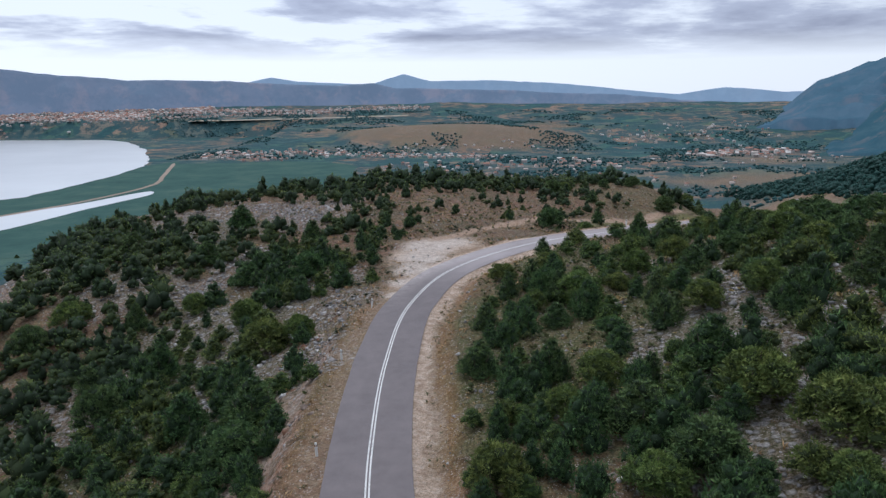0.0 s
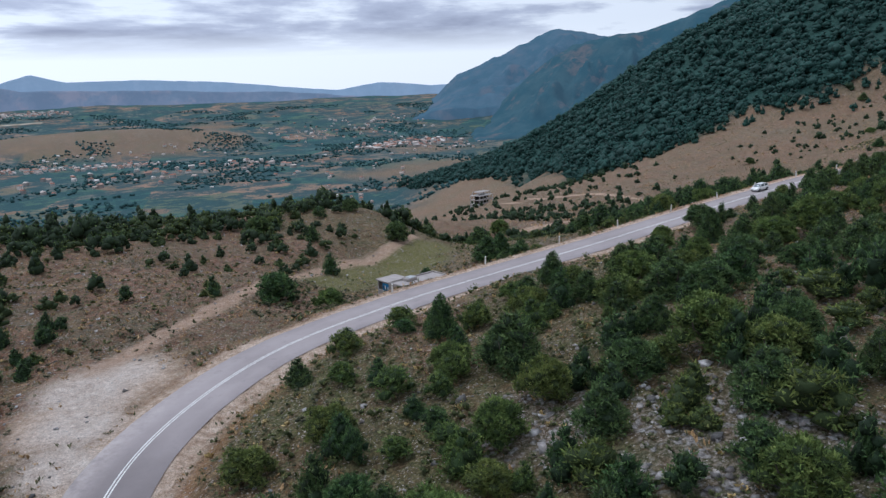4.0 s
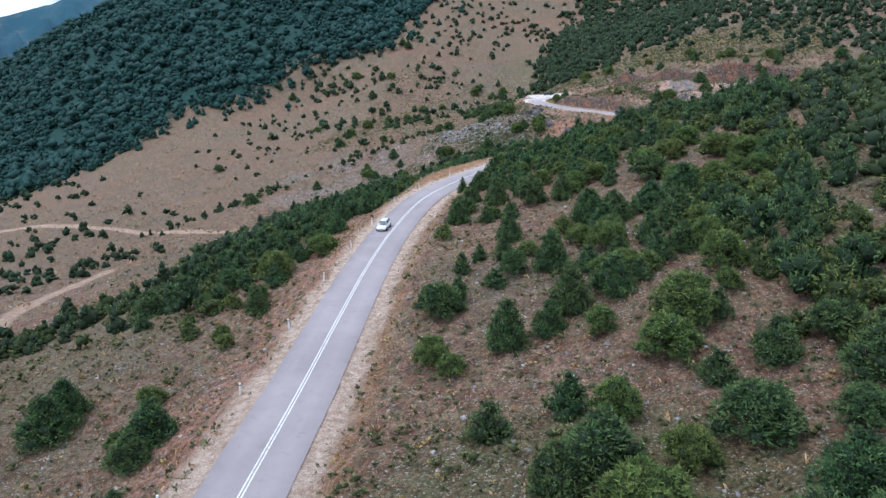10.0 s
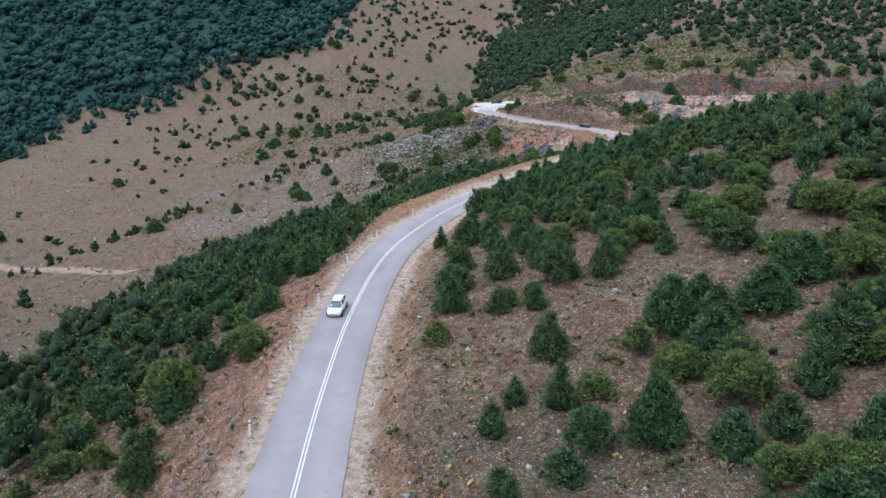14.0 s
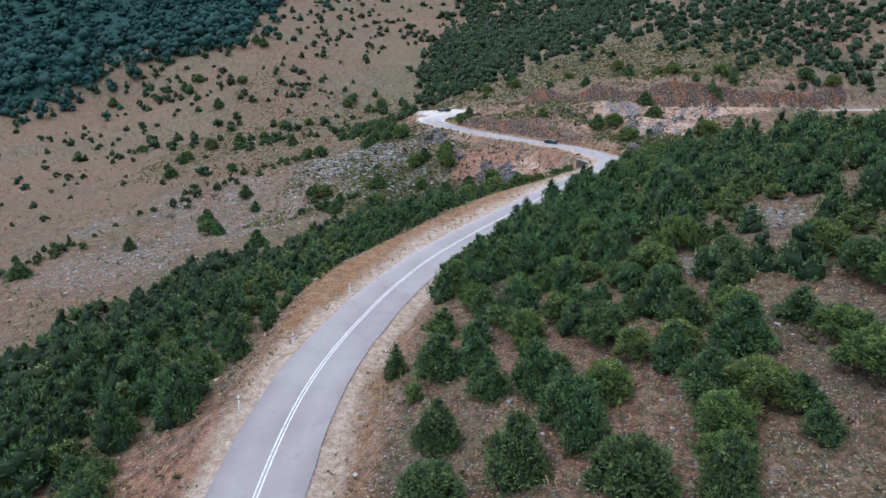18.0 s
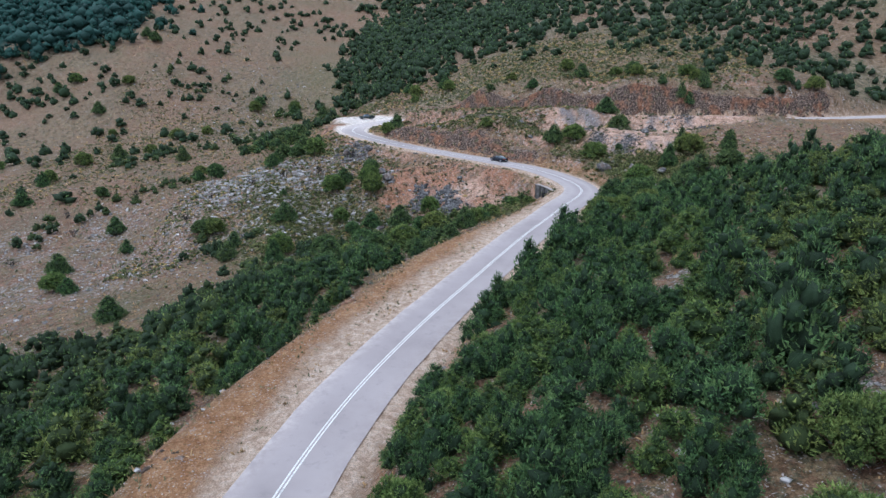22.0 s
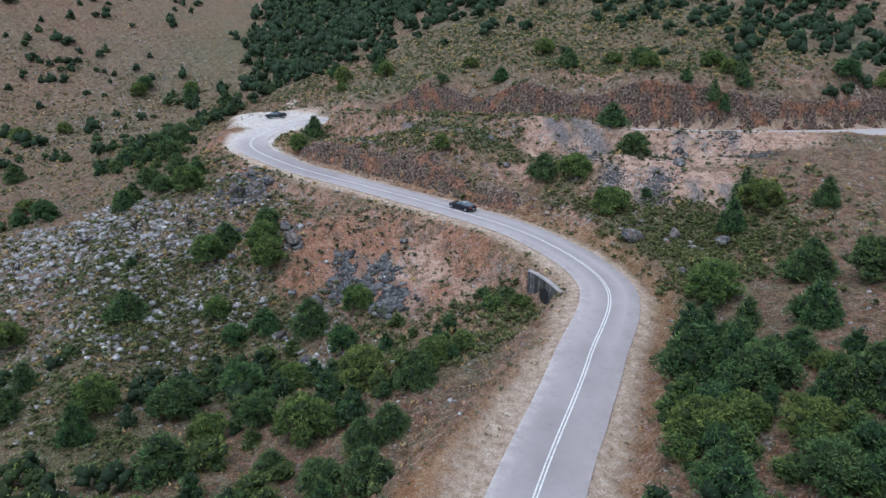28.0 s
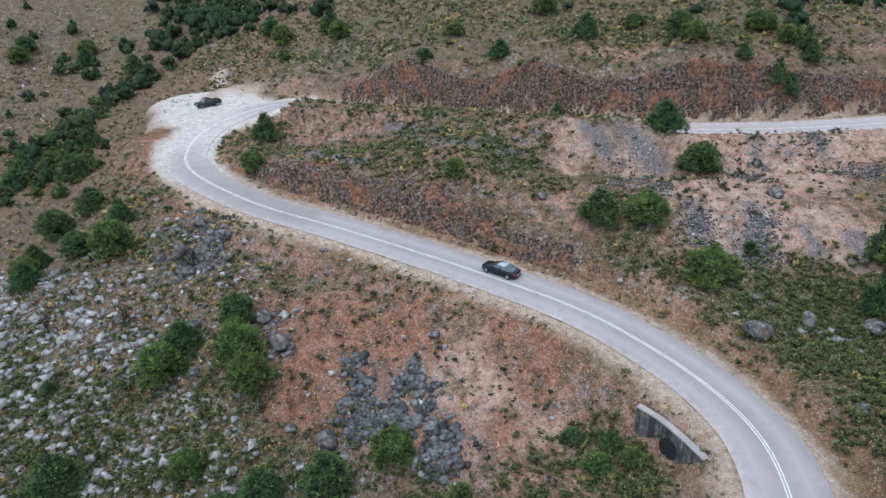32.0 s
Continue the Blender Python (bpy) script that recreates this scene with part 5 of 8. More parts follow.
FAR_SLOPE = [(337.1, 246.4, 4.2, 5.2), (341.8, 246.7, 4.8, 4.8), (346.9, 140.9, 5.2, 5.5), (350.2, 173.9, 5.6, 5.5), (354.6, 210.1, 5.1, 5.1), (364.2, 247.1, 6.5, 5.5), (366.4, 235.8, 6.5, 5.5), (367.9, 174.9, 4.4, 5.2), (370.2, 226.5, 5.1, 4.7), (372.4, 281.0, 5.5, 4.4), (384.3, 123.8, 5.3, 4.7), (384.6, 136.0, 3.3, 3.3), (390.3, 125.2, 5.5, 5.5), (391.7, 224.8, 6.5, 4.6), (396.9, 136.3, 6.0, 5.5), (398.6, 215.8, 4.7, 4.1), (406.9, 138.5, 6.0, 4.5), (408.6, 256.1, 3.8, 3.5), (425.0, 175.0, 6.5, 5.5), (425.9, 268.8, 6.5, 5.5), (441.3, 190.4, 6.5, 5.5), (441.8, 207.7, 6.5, 5.5), (445.3, 334.4, 6.5, 5.5), (447.8, 191.1, 6.5, 5.5), (448.1, 206.9, 6.5, 5.4)]
FAR_SLOPE_2 = [(448.5, 295.8, 5.9, 5.5), (448.8, 264.8, 6.5, 5.5), (454.0, 290.5, 6.5, 5.3), (486.4, 265.6, 6.5, 5.5), (490.8, 271.2, 6.5, 5.5)]


GROVES_PICKED = [("hillside above the road", rows) for rows in (HILL_WEST, HILL_WEST_2, HILL_WEST_3, HILL_WEST_4, HILL_MID, HILL_MID_2, HILL_EAST, HILL_EAST_2, HILL_EAST_3, HILL_EAST_4)]
GROVES_PICKED += [("slope below the road", rows) for rows in (BELOW_ROAD, BELOW_ROAD_2, BELOW_ROAD_3)] + [("stony gully slope", rows) for rows in (RIB, RIB_2, RIB_3)]
GROVES_PICKED += [("bank above the hairpin", rows) for rows in (ABOVE_HAIRPIN, ABOVE_HAIRPIN_2)] + [("grassy far slope", rows) for rows in (FAR_SLOPE, FAR_SLOPE_2)]
KINDS = [("juniper_bush", "dome", JUNIPER, "dense dark green juniper bush"), ("juniper_bush", "dome", JUNIPER, "spreading dark green juniper bush"),
         ("juniper_bush", "cone", JUNIPER, "upright conical juniper bush"), ("oak_bush", "wide", OAK, "olive green kermes oak bush"),
         ("oak_bush", "dome", OAK, "rounded olive green scrub oak"), ("juniper_bush", "cone", JUNIPER, "small pointed juniper tree")]
models = []
for big in (False, True):
    for k, (name, style, mat, text) in enumerate(KINDS):
        root = new(name)
        sprays, size = (2600, 0.68) if big else (900, 0.92)
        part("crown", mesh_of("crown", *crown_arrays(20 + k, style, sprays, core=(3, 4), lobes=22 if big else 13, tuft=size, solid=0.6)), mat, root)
        part("trunk", stem_mesh("trunk", 60 + k), BARK, root, "grey twisted trunk")
        models.append((root, style, text))
rng = np.random.RandomState(11)
PLACED = []
first = {}
for where, rows in GROVES_PICKED:
    for x, y, w, h in rows:
        tall = max(0.68 * w, 0.9 * h)
        if tall > 0.96 * w:
            k = 2 if rng.rand() < 0.6 else 5
        else:
            k = (0, 2, 3, 4, 2)[rng.randint(5)]
        k += 6 if w > 3.6 else 0
        root, style, text = models[k]
        z = ground_z(x, y)
        mtx = pose(x, y, z - 0.05 * tall, 0, 0, rng.uniform(0, 360)) @ Matrix.Diagonal((w * 1.06, w * 1.06, tall * 1.08, 1))
        if k not in first:
            first[k] = root
            root.matrix_basis = mtx
            ob = root
        else:
            ob = copy_thing(root, Matrix.Identity(4))
            ob.matrix_basis = mtx
        size = "large " if w > 5 else ("small " if w < 2.6 else "")
        tagged(ob, size + text + " on the " + where, "bush", "bushes on the " + where)
        PLACED.append((x, y, 0.5 * w))
for k, (root, _, _) in enumerate(models):
    if k not in first:
        for o in (*root.children, root):
            bpy.data.objects.remove(o)

# thickets, as capsules: from, to, half width, how many, least and greatest width
THICKETS = [(168, 172, 206, 182, 7, 110, 2.6, 4.8), (202, 176, 234, 162, 7, 90, 2.4, 4.6), (140, 178, 200, 188, 8, 110, 2.6, 4.8), (18, 138, 42, 146, 4, 16, 0.9, 2.0), (95, 170, 178, 168, 11, 330, 2.6, 5.0), (110, 188, 175, 186, 9, 150, 2.6, 4.8), (168, 157, 236, 138, 6, 190, 2.4, 4.4), (185, 168, 245, 154, 8, 150, 2.4, 4.4), (112, 158, 160, 159, 4, 40, 2.2, 3.6),
            (150, 104, 232, 100, 15, 430, 2.6, 5.0), (162, 130, 208, 118, 5, 110, 2.2, 4.0), (208, 112, 246, 96, 5, 90, 2.2, 4.0), (62, 78, 165, 78, 12, 220, 2.6, 5.2), (80, 88, 126, 92, 6, 60, 2.2, 4.4), (164, 110, 174, 116, 5, 26, 2.4, 4.4), (35, 45, 150, 58, 17, 330, 2.6, 5.5), (170, 70, 235, 78, 14, 190, 2.6, 5),
            (10, 44, 44, 70, 11, 110, 2.2, 4.5), (13, 88, 46, 102, 7, 24, 2.0, 4), (12, 24, 60, 46, 12, 130, 2.6, 5), (10, 72, 40, 84, 6, 20, 2.0, 4), (-22, 56, -58, 100, 15, 330, 2.0, 4.4), (-15, 40, -34, 70, 8, 110, 2.0, 4.0), (24, 38, 60, 58, 10, 80, 2.4, 4.8), (3, 44, 9, 84, 3, 26, 1.6, 3.2), (-40, 120, -82, 150, 13, 250, 2.2, 4.6), (-18, 100, -42, 138, 8, 130, 2.0, 4.2), (-17, 134, -30, 182, 9, 60, 1.8, 4.0),
            (-60, 56, -84, 112, 12, 190, 2.2, 4.5), (-66, 108, -86, 160, 8, 130, 2.2, 4.6), (-70, 172, 4, 208, 10, 150, 2.6, 5.2), (-10, 196, 70, 230, 9, 150, 2.6, 5.0), (-6, 176, 62, 206, 14, 34, 1.4, 3.0), (-40, 172, 2, 186, 9, 46, 2.0, 4.0), (-34, 198, 40, 192, 6, 60, 2.2, 4.2), (-8, 152, 2, 154, 4, 6, 2, 3.2), (170, 112, 214, 108, 9, 90, 2.4, 4.4), (180, 96, 214, 96, 8, 60, 2.6, 4.6), (14, 146, 30, 168, 6, 22, 1.2, 2.4), (143, 114, 158, 130, 7, 46, 2.4, 4.2), (-24, 100, -14, 130, 5, 22, 1.6, 3.2), (-18, 118, -6, 142, 6, 14, 1.6, 3.0), (6, 158, 40, 182, 10, 22, 1.6, 3.2), (64, 214, 112, 196, 7, 110, 2.6, 5),
            (350, 187, 380, 183, 3.5, 40, 2.6, 5), (380, 183, 408, 179, 3.2, 44, 2.8, 5.2), (408, 179, 426, 158, 3.2, 46, 2.8, 5.4), (426, 158, 436, 138, 4, 40, 2.8, 5.4), (452, 158, 640, 150, 10, 240, 3, 6), (372, 186, 450, 192, 14, 20, 2.2, 4.2), (330, 192, 284, 236, 5, 34, 1.8, 3.4), (284, 236, 205, 262, 5, 44, 1.6, 3.2), (262, 128, 236, 146, 5, 22, 1.8, 3.2),
            (270, 158, 262, 150, 5, 30, 1.8, 3.6), (273, 146, 258, 140, 5, 40, 1.8, 3.6), (266, 131, 248, 131, 4, 30, 1.6, 3.2), (268, 122, 252, 124, 4, 24, 1.4, 2.8), (255, 166, 250, 155, 6, 34, 1.8, 3.6), (345, 178, 372, 180, 8, 44, 2.2, 4.4),
            (440, 215, 470, 245, 14, 16, 2.2, 4.2), (380, 190, 355, 235, 6, 34, 2, 4), (278, 174, 262, 172, 7, 30, 1.6, 3.4), (185, 174, 222, 174, 6, 80, 2.4, 4.4), (196, 184, 224, 188, 7, 60, 2.4, 4.2), (36, 74, 62, 84, 9, 34, 2.2, 4.4), (4, 28, 6, 80, 2.5, 44, 1.6, 3.0), (158, 132, 182, 128, 5, 90, 2.0, 3.8), (158, 122, 180, 120, 6, 90, 2.4, 4.4)]
FARTHER = [(430, 96, 660, 50, 40, 640, 3, 6), (390, 40, 620, -60, 60, 760, 2.8, 5.8), (330, 30, 420, -40, 40, 340, 2.4, 4.8), (400, 128, 560, 130, 16, 130, 3, 5.5), (345, 60, 410, 0, 30, 70, 2.0, 3.6), (350, 220, 470, 310, 46, 80, 2.0, 5.5), (440, 250, 640, 230, 50, 150, 2.2, 5.0), (440, 300, 470, 330, 14, 40, 2.5, 5),
           (300, 290, 430, 330, 40, 60, 1.6, 3.2), (190, 300, 280, 420, 40, 90, 2, 4.4), (250, 470, 345, 430, 24, 70, 2.4, 5), (300, 520, 340, 470, 22, 60, 3, 6), (200, 430, 240, 500, 22, 30, 2.4, 4.6), (130, 270, 200, 330, 24, 60, 2, 4), (560, 170, 760, 90, 70, 400, 3.4, 6), (120, 240, 190, 250, 14, 40, 2, 4)]


CLEARINGS = BARE[:8] + [(266, 164, 8), (256, 163, 6), (277, 172, 6), (276, 161, 5), (252, 158, 5), (284, 176, 5), (191, 105, 3.2), (188.5, 108.5, 2.6), (194, 102, 3.6), (205, 103, 2.4), (218, 88.7, 4), (152.6, 112, 3), (154, 108, 4), (156, 104, 4), (162, 99.4, 3.8), (163.5, 106, 2.4), (181, 97.4, 4), (187, 101, 2.5), (31.5, 65, 4), (34.4, 59, 4), (24, 43, 4), (42, 69, 4), (-36, 157, 6), (-28, 159, 5), (-39, 131, 4.5), (-44, 110, 4)]


def strewn(rows, seed):
    r = np.random.RandomState(seed)
    out = []
    for x0, y0, x1, y1, hw, n, lo, hi in rows:
        t = r.rand(n)
        a = math.atan2(y1 - y0, x1 - x0)
        o = np.clip(r.normal(size=n) * 0.6, -1.3, 1.3) * hw
        along_ = (r.rand(n) - 0.5) * hw
        x, y = x0 + (x1 - x0) * t - math.sin(a) * o + math.cos(a) * along_, y0 + (y1 - y0) * t + math.cos(a) * o + math.sin(a) * along_
        out.append(np.stack([x, y, lo + (hi - lo) * r.rand(n) ** 1.4], 1))
    return np.concatenate(out)


def clear_of(rows, gap=0.55):
    """Drops those on the road, on bare levelled ground, or inside one already there."""
    off, _, idx = by_road(rows[:, 0], rows[:, 1])
    verge = np.where(off > 0, shelf_width(rows[:, 0], idx) + 1.5, 6.4)
    ok = np.abs(off) > verge + 0.32 * rows[:, 2]
    for px, py, r, _, soft in PADS:
        ok &= np.hypot(rows[:, 0] - px, rows[:, 1] - py) > r + 0.6 * soft
    for t in TRACKS:
        ok &= along(rows[:, 0], rows[:, 1], t, 2.6, 0.5) < 0.5
    ok &= spots_mask(rows[:, 0], rows[:, 1], EARTH) < 0.6
    ok &= spots_mask(rows[:, 0], rows[:, 1], CLEARINGS) < 0.4
    ok &= spots_mask(rows[:, 0], rows[:, 1], GREEN) < 0.5
    taken = [(x, y, r) for x, y, r in PLACED]
    good = []
    T = np.array(taken + [(1e6, 1e6, 0)])
    for i in np.where(ok)[0]:
        x, y, w = rows[i]
        if (np.hypot(T[:, 0] - x, T[:, 1] - y) > gap * (T[:, 2] + 0.5 * w)).all():
            good.append(i)
            T = np.vstack([T, (x, y, 0.5 * w)])
    return rows[good]


def planted(name, rows, shapes, mat, seed, tall=(0.75, 1.15), sink=0.06):
    """One mesh of many shrubs, each a turned and stretched copy of one of the shapes."""
    r = np.random.RandomState(seed)
    z = height(rows[:, 0], rows[:, 1])
    co, fs, n = [], [], 0
    for (x, y, w), gz_ in zip(rows, z):
        v, f = shapes[r.randint(len(shapes))]
        a, h = r.uniform(0, 6.283), w * r.uniform(*tall)
        c, s = math.cos(a) * w, math.sin(a) * w * r.uniform(0.85, 1.15)
        co.append(np.column_stack([v[:, 0] * c - v[:, 1] * s + x, v[:, 0] * s + v[:, 1] * c + y, v[:, 2] * h + gz_ - sink * h, v[:, 3:]]))
        fs.append(f + n)
        n += len(v)
    return part(name, mesh_of(name, np.concatenate(co), np.concatenate(fs)), mat)


mid = [crown_arrays(100 + k, st, 740, (3, 4), 12, 0.84, 0.68) for k, st in enumerate(("cone", "cone", "dome", "cone", "wide", "cone"))]
rows = clear_of(strewn(THICKETS, 5))
cut = np.random.RandomState(8).rand(len(rows)) < 0.55
off = by_road(rows[:, 0], rows[:, 1])[0]
reach = np.where((off < 0) & (rows[:, 0] > 0), 60, 36)
near, hand = np.abs(off) < reach, np.abs(off) < 0.48 * reach
fair = [crown_arrays(110 + k, st, 310, (3, 4), 9, 1.2, 0.74) for k, st in enumerate(("cone", "dome", "cone", "wide", "cone"))]
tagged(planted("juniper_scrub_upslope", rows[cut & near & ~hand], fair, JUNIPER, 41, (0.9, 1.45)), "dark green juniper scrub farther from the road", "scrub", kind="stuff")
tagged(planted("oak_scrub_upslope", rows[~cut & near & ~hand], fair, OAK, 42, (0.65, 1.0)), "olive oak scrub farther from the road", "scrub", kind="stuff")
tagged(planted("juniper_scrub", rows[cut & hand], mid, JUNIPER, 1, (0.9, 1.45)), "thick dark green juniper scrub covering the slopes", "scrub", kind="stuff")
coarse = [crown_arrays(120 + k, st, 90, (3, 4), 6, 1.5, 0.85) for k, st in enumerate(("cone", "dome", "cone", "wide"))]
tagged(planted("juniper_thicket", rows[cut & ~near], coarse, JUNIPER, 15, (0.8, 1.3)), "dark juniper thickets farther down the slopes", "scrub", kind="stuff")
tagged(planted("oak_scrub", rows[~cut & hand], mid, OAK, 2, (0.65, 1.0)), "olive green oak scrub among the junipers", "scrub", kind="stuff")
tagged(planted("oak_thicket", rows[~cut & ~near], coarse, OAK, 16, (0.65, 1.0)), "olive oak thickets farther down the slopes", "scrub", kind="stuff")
low = [crown_arrays(140 + k, st, 30, (3, 4), 4, 1.9, 0.95) for k, st in enumerate(("dome", "wide", "cone"))]
rows2 = clear_of(strewn(FARTHER, 6), 0.75)
tagged(planted("hillside_scrub", rows2, low, JUNIPER, 3, (0.75, 1.15)), "scattered dark bushes on the far hillsides", "scrub", kind="stuff")
GULLY = [(436, 166, 630, 160, 12, 230, 3.4, 6.5), (432, 142, 630, 142, 14, 280, 3.4, 6.5), (445, 120, 620, 116, 15, 260, 3.4, 6.5), (455, 100, 600, 88, 13, 190, 3.2, 6.0), (480, 76, 600, 60, 14, 110, 3.0, 5.5), (420, 20, 540, -10, 30, 90, 3.0, 5.5)]
tagged(planted("gully_scrub", clear_of(strewn(GULLY, 7), 0.5), low, JUNIPER, 23, (0.8, 1.15)), "dense dark green scrub filling the gully above the bend", "scrub", kind="stuff")

# the wood on the mountain side
r = np.random.RandomState(21)
n = 17500
x, y = 320 + 1030 * r.rand(n) ** 1.5, 280 + 1370 * r.rand(n) ** 1.5
h = height(x, y, False)
inside = within(x + 9 * rough_noise(x, y, 30, 3, 12), y + 9 * rough_noise(x, y, 30, 3, 13), WOOD) & (h > -184)
near = np.hypot(x - 100, y - 120)
inside &= r.rand(n) < np.clip(1.25 - near / 2600, 0.3, 1)
x, y = x[inside], y[inside]
w = 5.0 + 4.8 * r.rand(len(x)) + np.clip((np.hypot(x - 100, y - 120) - 500) / 160, 0, 7)
tree_shapes = [crown_arrays(180 + k, st, 10, (2, 5), 3, 2.3, 1.0) for k, st in enumerate(("cone", "dome", "cone"))]
rows3 = np.stack([x, y, w], 1)
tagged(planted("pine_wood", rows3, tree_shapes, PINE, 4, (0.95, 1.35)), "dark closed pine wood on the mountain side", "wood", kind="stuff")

edge = []
q = np.random.RandomState(23)
for (x0, y0), (x1, y1) in zip(WOOD[:11], WOOD[1:12]):
    n = int(math.hypot(x1 - x0, y1 - y0) * 0.30)
    t, o = q.rand(n), np.abs(q.normal(size=n)) ** 1.4 * 11 - 4
    a = math.atan2(y1 - y0, x1 - x0)
    edge.append(np.stack([x0 + (x1 - x0) * t + math.sin(a) * o, y0 + (y1 - y0) * t - math.cos(a) * o, 3.0 + 4.5 * q.rand(n) ** 1.5], 1))
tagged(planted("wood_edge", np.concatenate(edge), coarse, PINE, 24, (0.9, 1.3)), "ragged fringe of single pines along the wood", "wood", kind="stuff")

# low sage and straw tufts between the bushes
tuft_shapes = []
for k in range(4):
    q = np.random.RandomState(220 + k)
    p = np.column_stack([q.normal(size=(4, 2)) * 0.24, np.zeros(4)])
    ax = np.column_stack([q.normal(size=(4, 2)) * 0.5, np.ones(4)])
    ax /= np.linalg.norm(ax, axis=1)[:, None]
    tuft_shapes.append(kites(p, ax, q.uniform(0.07, 0.16, 4), q.uniform(0.5, 0.95, 4), q))
r = np.random.RandomState(31)
n = 84000
x, y = r.uniform(-90, 360, n), r.uniform(25, 250, n)
keep = r.rand(n) < np.clip(1.2 - np.abs(y - 125) / 120, 0.15, 1)
rows4 = np.stack([x, y, 0.28 + 0.75 * r.rand(n) ** 1.6], 1)[keep]
off, _, idx = by_road(rows4[:, 0], rows4[:, 1])
bare = np.where(off > 0, shelf_width(rows4[:, 0], idx) - 0.3, 5.2)
ok = (np.abs(off) > bare)
for px, py, rad, _, soft in PADS:
    ok &= np.hypot(rows4[:, 0] - px, rows4[:, 1] - py) > rad
for t in TRACKS:
    ok &= along(rows4[:, 0], rows4[:, 1], t, 1.4, 0.5) < 0.5
ok &= rough_noise(rows4[:, 0], rows4[:, 1], 9, 3, 61) + 0.6 * r.rand(len(rows4)) > 0.12
ok &= r.rand(len(rows4)) > 0.35 * spots_mask(rows4[:, 0], rows4[:, 1], EARTH)
ok &= r.rand(len(rows4)) > 0.93 * spots_mask(rows4[:, 0], rows4[:, 1], GREEN)
rows4 = rows4[ok]
i = r.randint(60, N - 60, 15000)
o = np.where(r.rand(15000) < 0.5, -1, 1) * (4.5 + 7 * r.rand(15000) ** 1.5)
strip = np.column_stack([LINE[i, :2] + LEFT[i] * o[:, None], 0.22 + 0.5 * r.rand(15000) ** 1.7])
off, _, _ = by_road(strip[:, 0], strip[:, 1])
strip = strip[(np.abs(off) > 4.3) & (rough_noise(strip[:, 0], strip[:, 1], 5, 3, 62) + 0.5 * r.rand(15000) > 0.18)]
for px, py, rad, _, soft in PADS:
    strip = strip[np.hypot(strip[:, 0] - px, strip[:, 1] - py) > rad + 0.5]
n = 9000
bank = np.column_stack([r.uniform(120, 520, n), r.uniform(195, 400, n), 0.6 + 1.5 * r.rand(n) ** 2.2])
bank = bank[(rough_noise(bank[:, 0], bank[:, 1], 22, 4, 63) + 0.7 * r.rand(n) > 0.2) & ~within(bank[:, 0], bank[:, 1], WOOD)]
n = 6000
above = np.column_stack([r.uniform(318, 500, n), r.uniform(20, 260, n), 0.5 + 1.0 * r.rand(n) ** 2])
off, _, _ = by_road(above[:, 0], above[:, 1])
above = above[(np.abs(off) > 12) & (rough_noise(above[:, 0], above[:, 1], 12, 3, 64) + 0.9 * r.rand(n) > 0.25)]
rows4 = np.concatenate([rows4, strip, bank, above])
dry = r.rand(len(rows4)) < 0.46
tagged(planted("sage_tufts", rows4[~dry], tuft_shapes, SAGE, 5, (0.5, 0.9), 0.02), "low grey-green sage tufts between the bushes", "undergrowth", kind="stuff")
tagged(planted("straw_tufts", rows4[dry], tuft_shapes, STRAW, 6, (0.5, 0.9), 0.02), "dry straw-coloured grass tufts", "grass", kind="stuff")

# rounded tussocks, thick on the slopes round the hairpin
clump_shapes = []
for k in range(5):
    q = np.random.RandomState(260 + k)
    a, e = q.uniform(0, 6.283, 7), q.uniform(0.25, 1.4, 7)
    ax = np.stack([np.cos(a) * np.cos(e), np.sin(a) * np.cos(e), np.sin(e)], 1)
    clump_shapes.append(kites(ax * 0.08 + np.array([0, 0, 0.05]), ax, q.uniform(0.13, 0.24, 7), q.uniform(0.42, 0.68, 7), q))
q = np.random.RandomState(37)
n, w = 15000, 7000
spread_ = np.concatenate([np.column_stack([q.uniform(312, 420, n), q.uniform(30, 165, n), 0.75 + 0.9 * q.rand(n) ** 2]),
                          np.column_stack([q.uniform(314, 460, w), q.uniform(165, 265, w), 0.6 + 0.8 * q.rand(w) ** 2]),
                          np.column_stack([q.uniform(262, 316, 4200), q.uniform(138, 196, 4200), 0.6 + 0.8 * q.rand(4200) ** 2]),
                          np.column_stack([q.uniform(258, 345, 2600), q.uniform(62, 132, 2600), 0.65 + 0.8 * q.rand(2600) ** 2]),
                          np.column_stack([q.uniform(4, 120, 5200), q.uniform(50, 128, 5200), 0.4 + 0.55 * q.rand(5200) ** 2]),
                          np.column_stack([q.uniform(-20, 130, 2600), q.uniform(128, 180, 2600), 0.4 + 0.6 * q.rand(2600) ** 2])])
off, _, idx = by_road(spread_[:, 0], spread_[:, 1])
ok = np.abs(off) > np.where(off > 0, shelf_width(spread_[:, 0], idx) - 0.2, 5.0)
ok &= ~((off > 4.5) & (off < 9.5) & (idx > 556)) & ~((off < -4.8) & (off > -9.6) & (idx > 446) & (idx < 515))
for px, py, rad, _, soft in PADS:
    ok &= np.hypot(spread_[:, 0] - px, spread_[:, 1] - py) > rad + 0.4 * soft
ok &= rough_noise(spread_[:, 0], spread_[:, 1], 11, 3, 66) + 0.9 * q.rand(len(spread_)) > 0.18
ok &= q.rand(len(spread_)) > 0.85 * np.maximum(spots_mask(spread_[:, 0], spread_[:, 1], PALE_SOIL), spots_mask(spread_[:, 0], spread_[:, 1], RED_SOIL))
ok &= q.rand(len(spread_)) > 0.9 * spots_mask(spread_[:, 0], spread_[:, 1], GREEN)
spread_ = spread_[ok]
pick_ = q.rand(len(spread_))
TUSSOCK = foliage("green_tussock", (0.036, 0.048, 0.024), (0.084, 0.100, 0.052), (0.175, 0.186, 0.105))
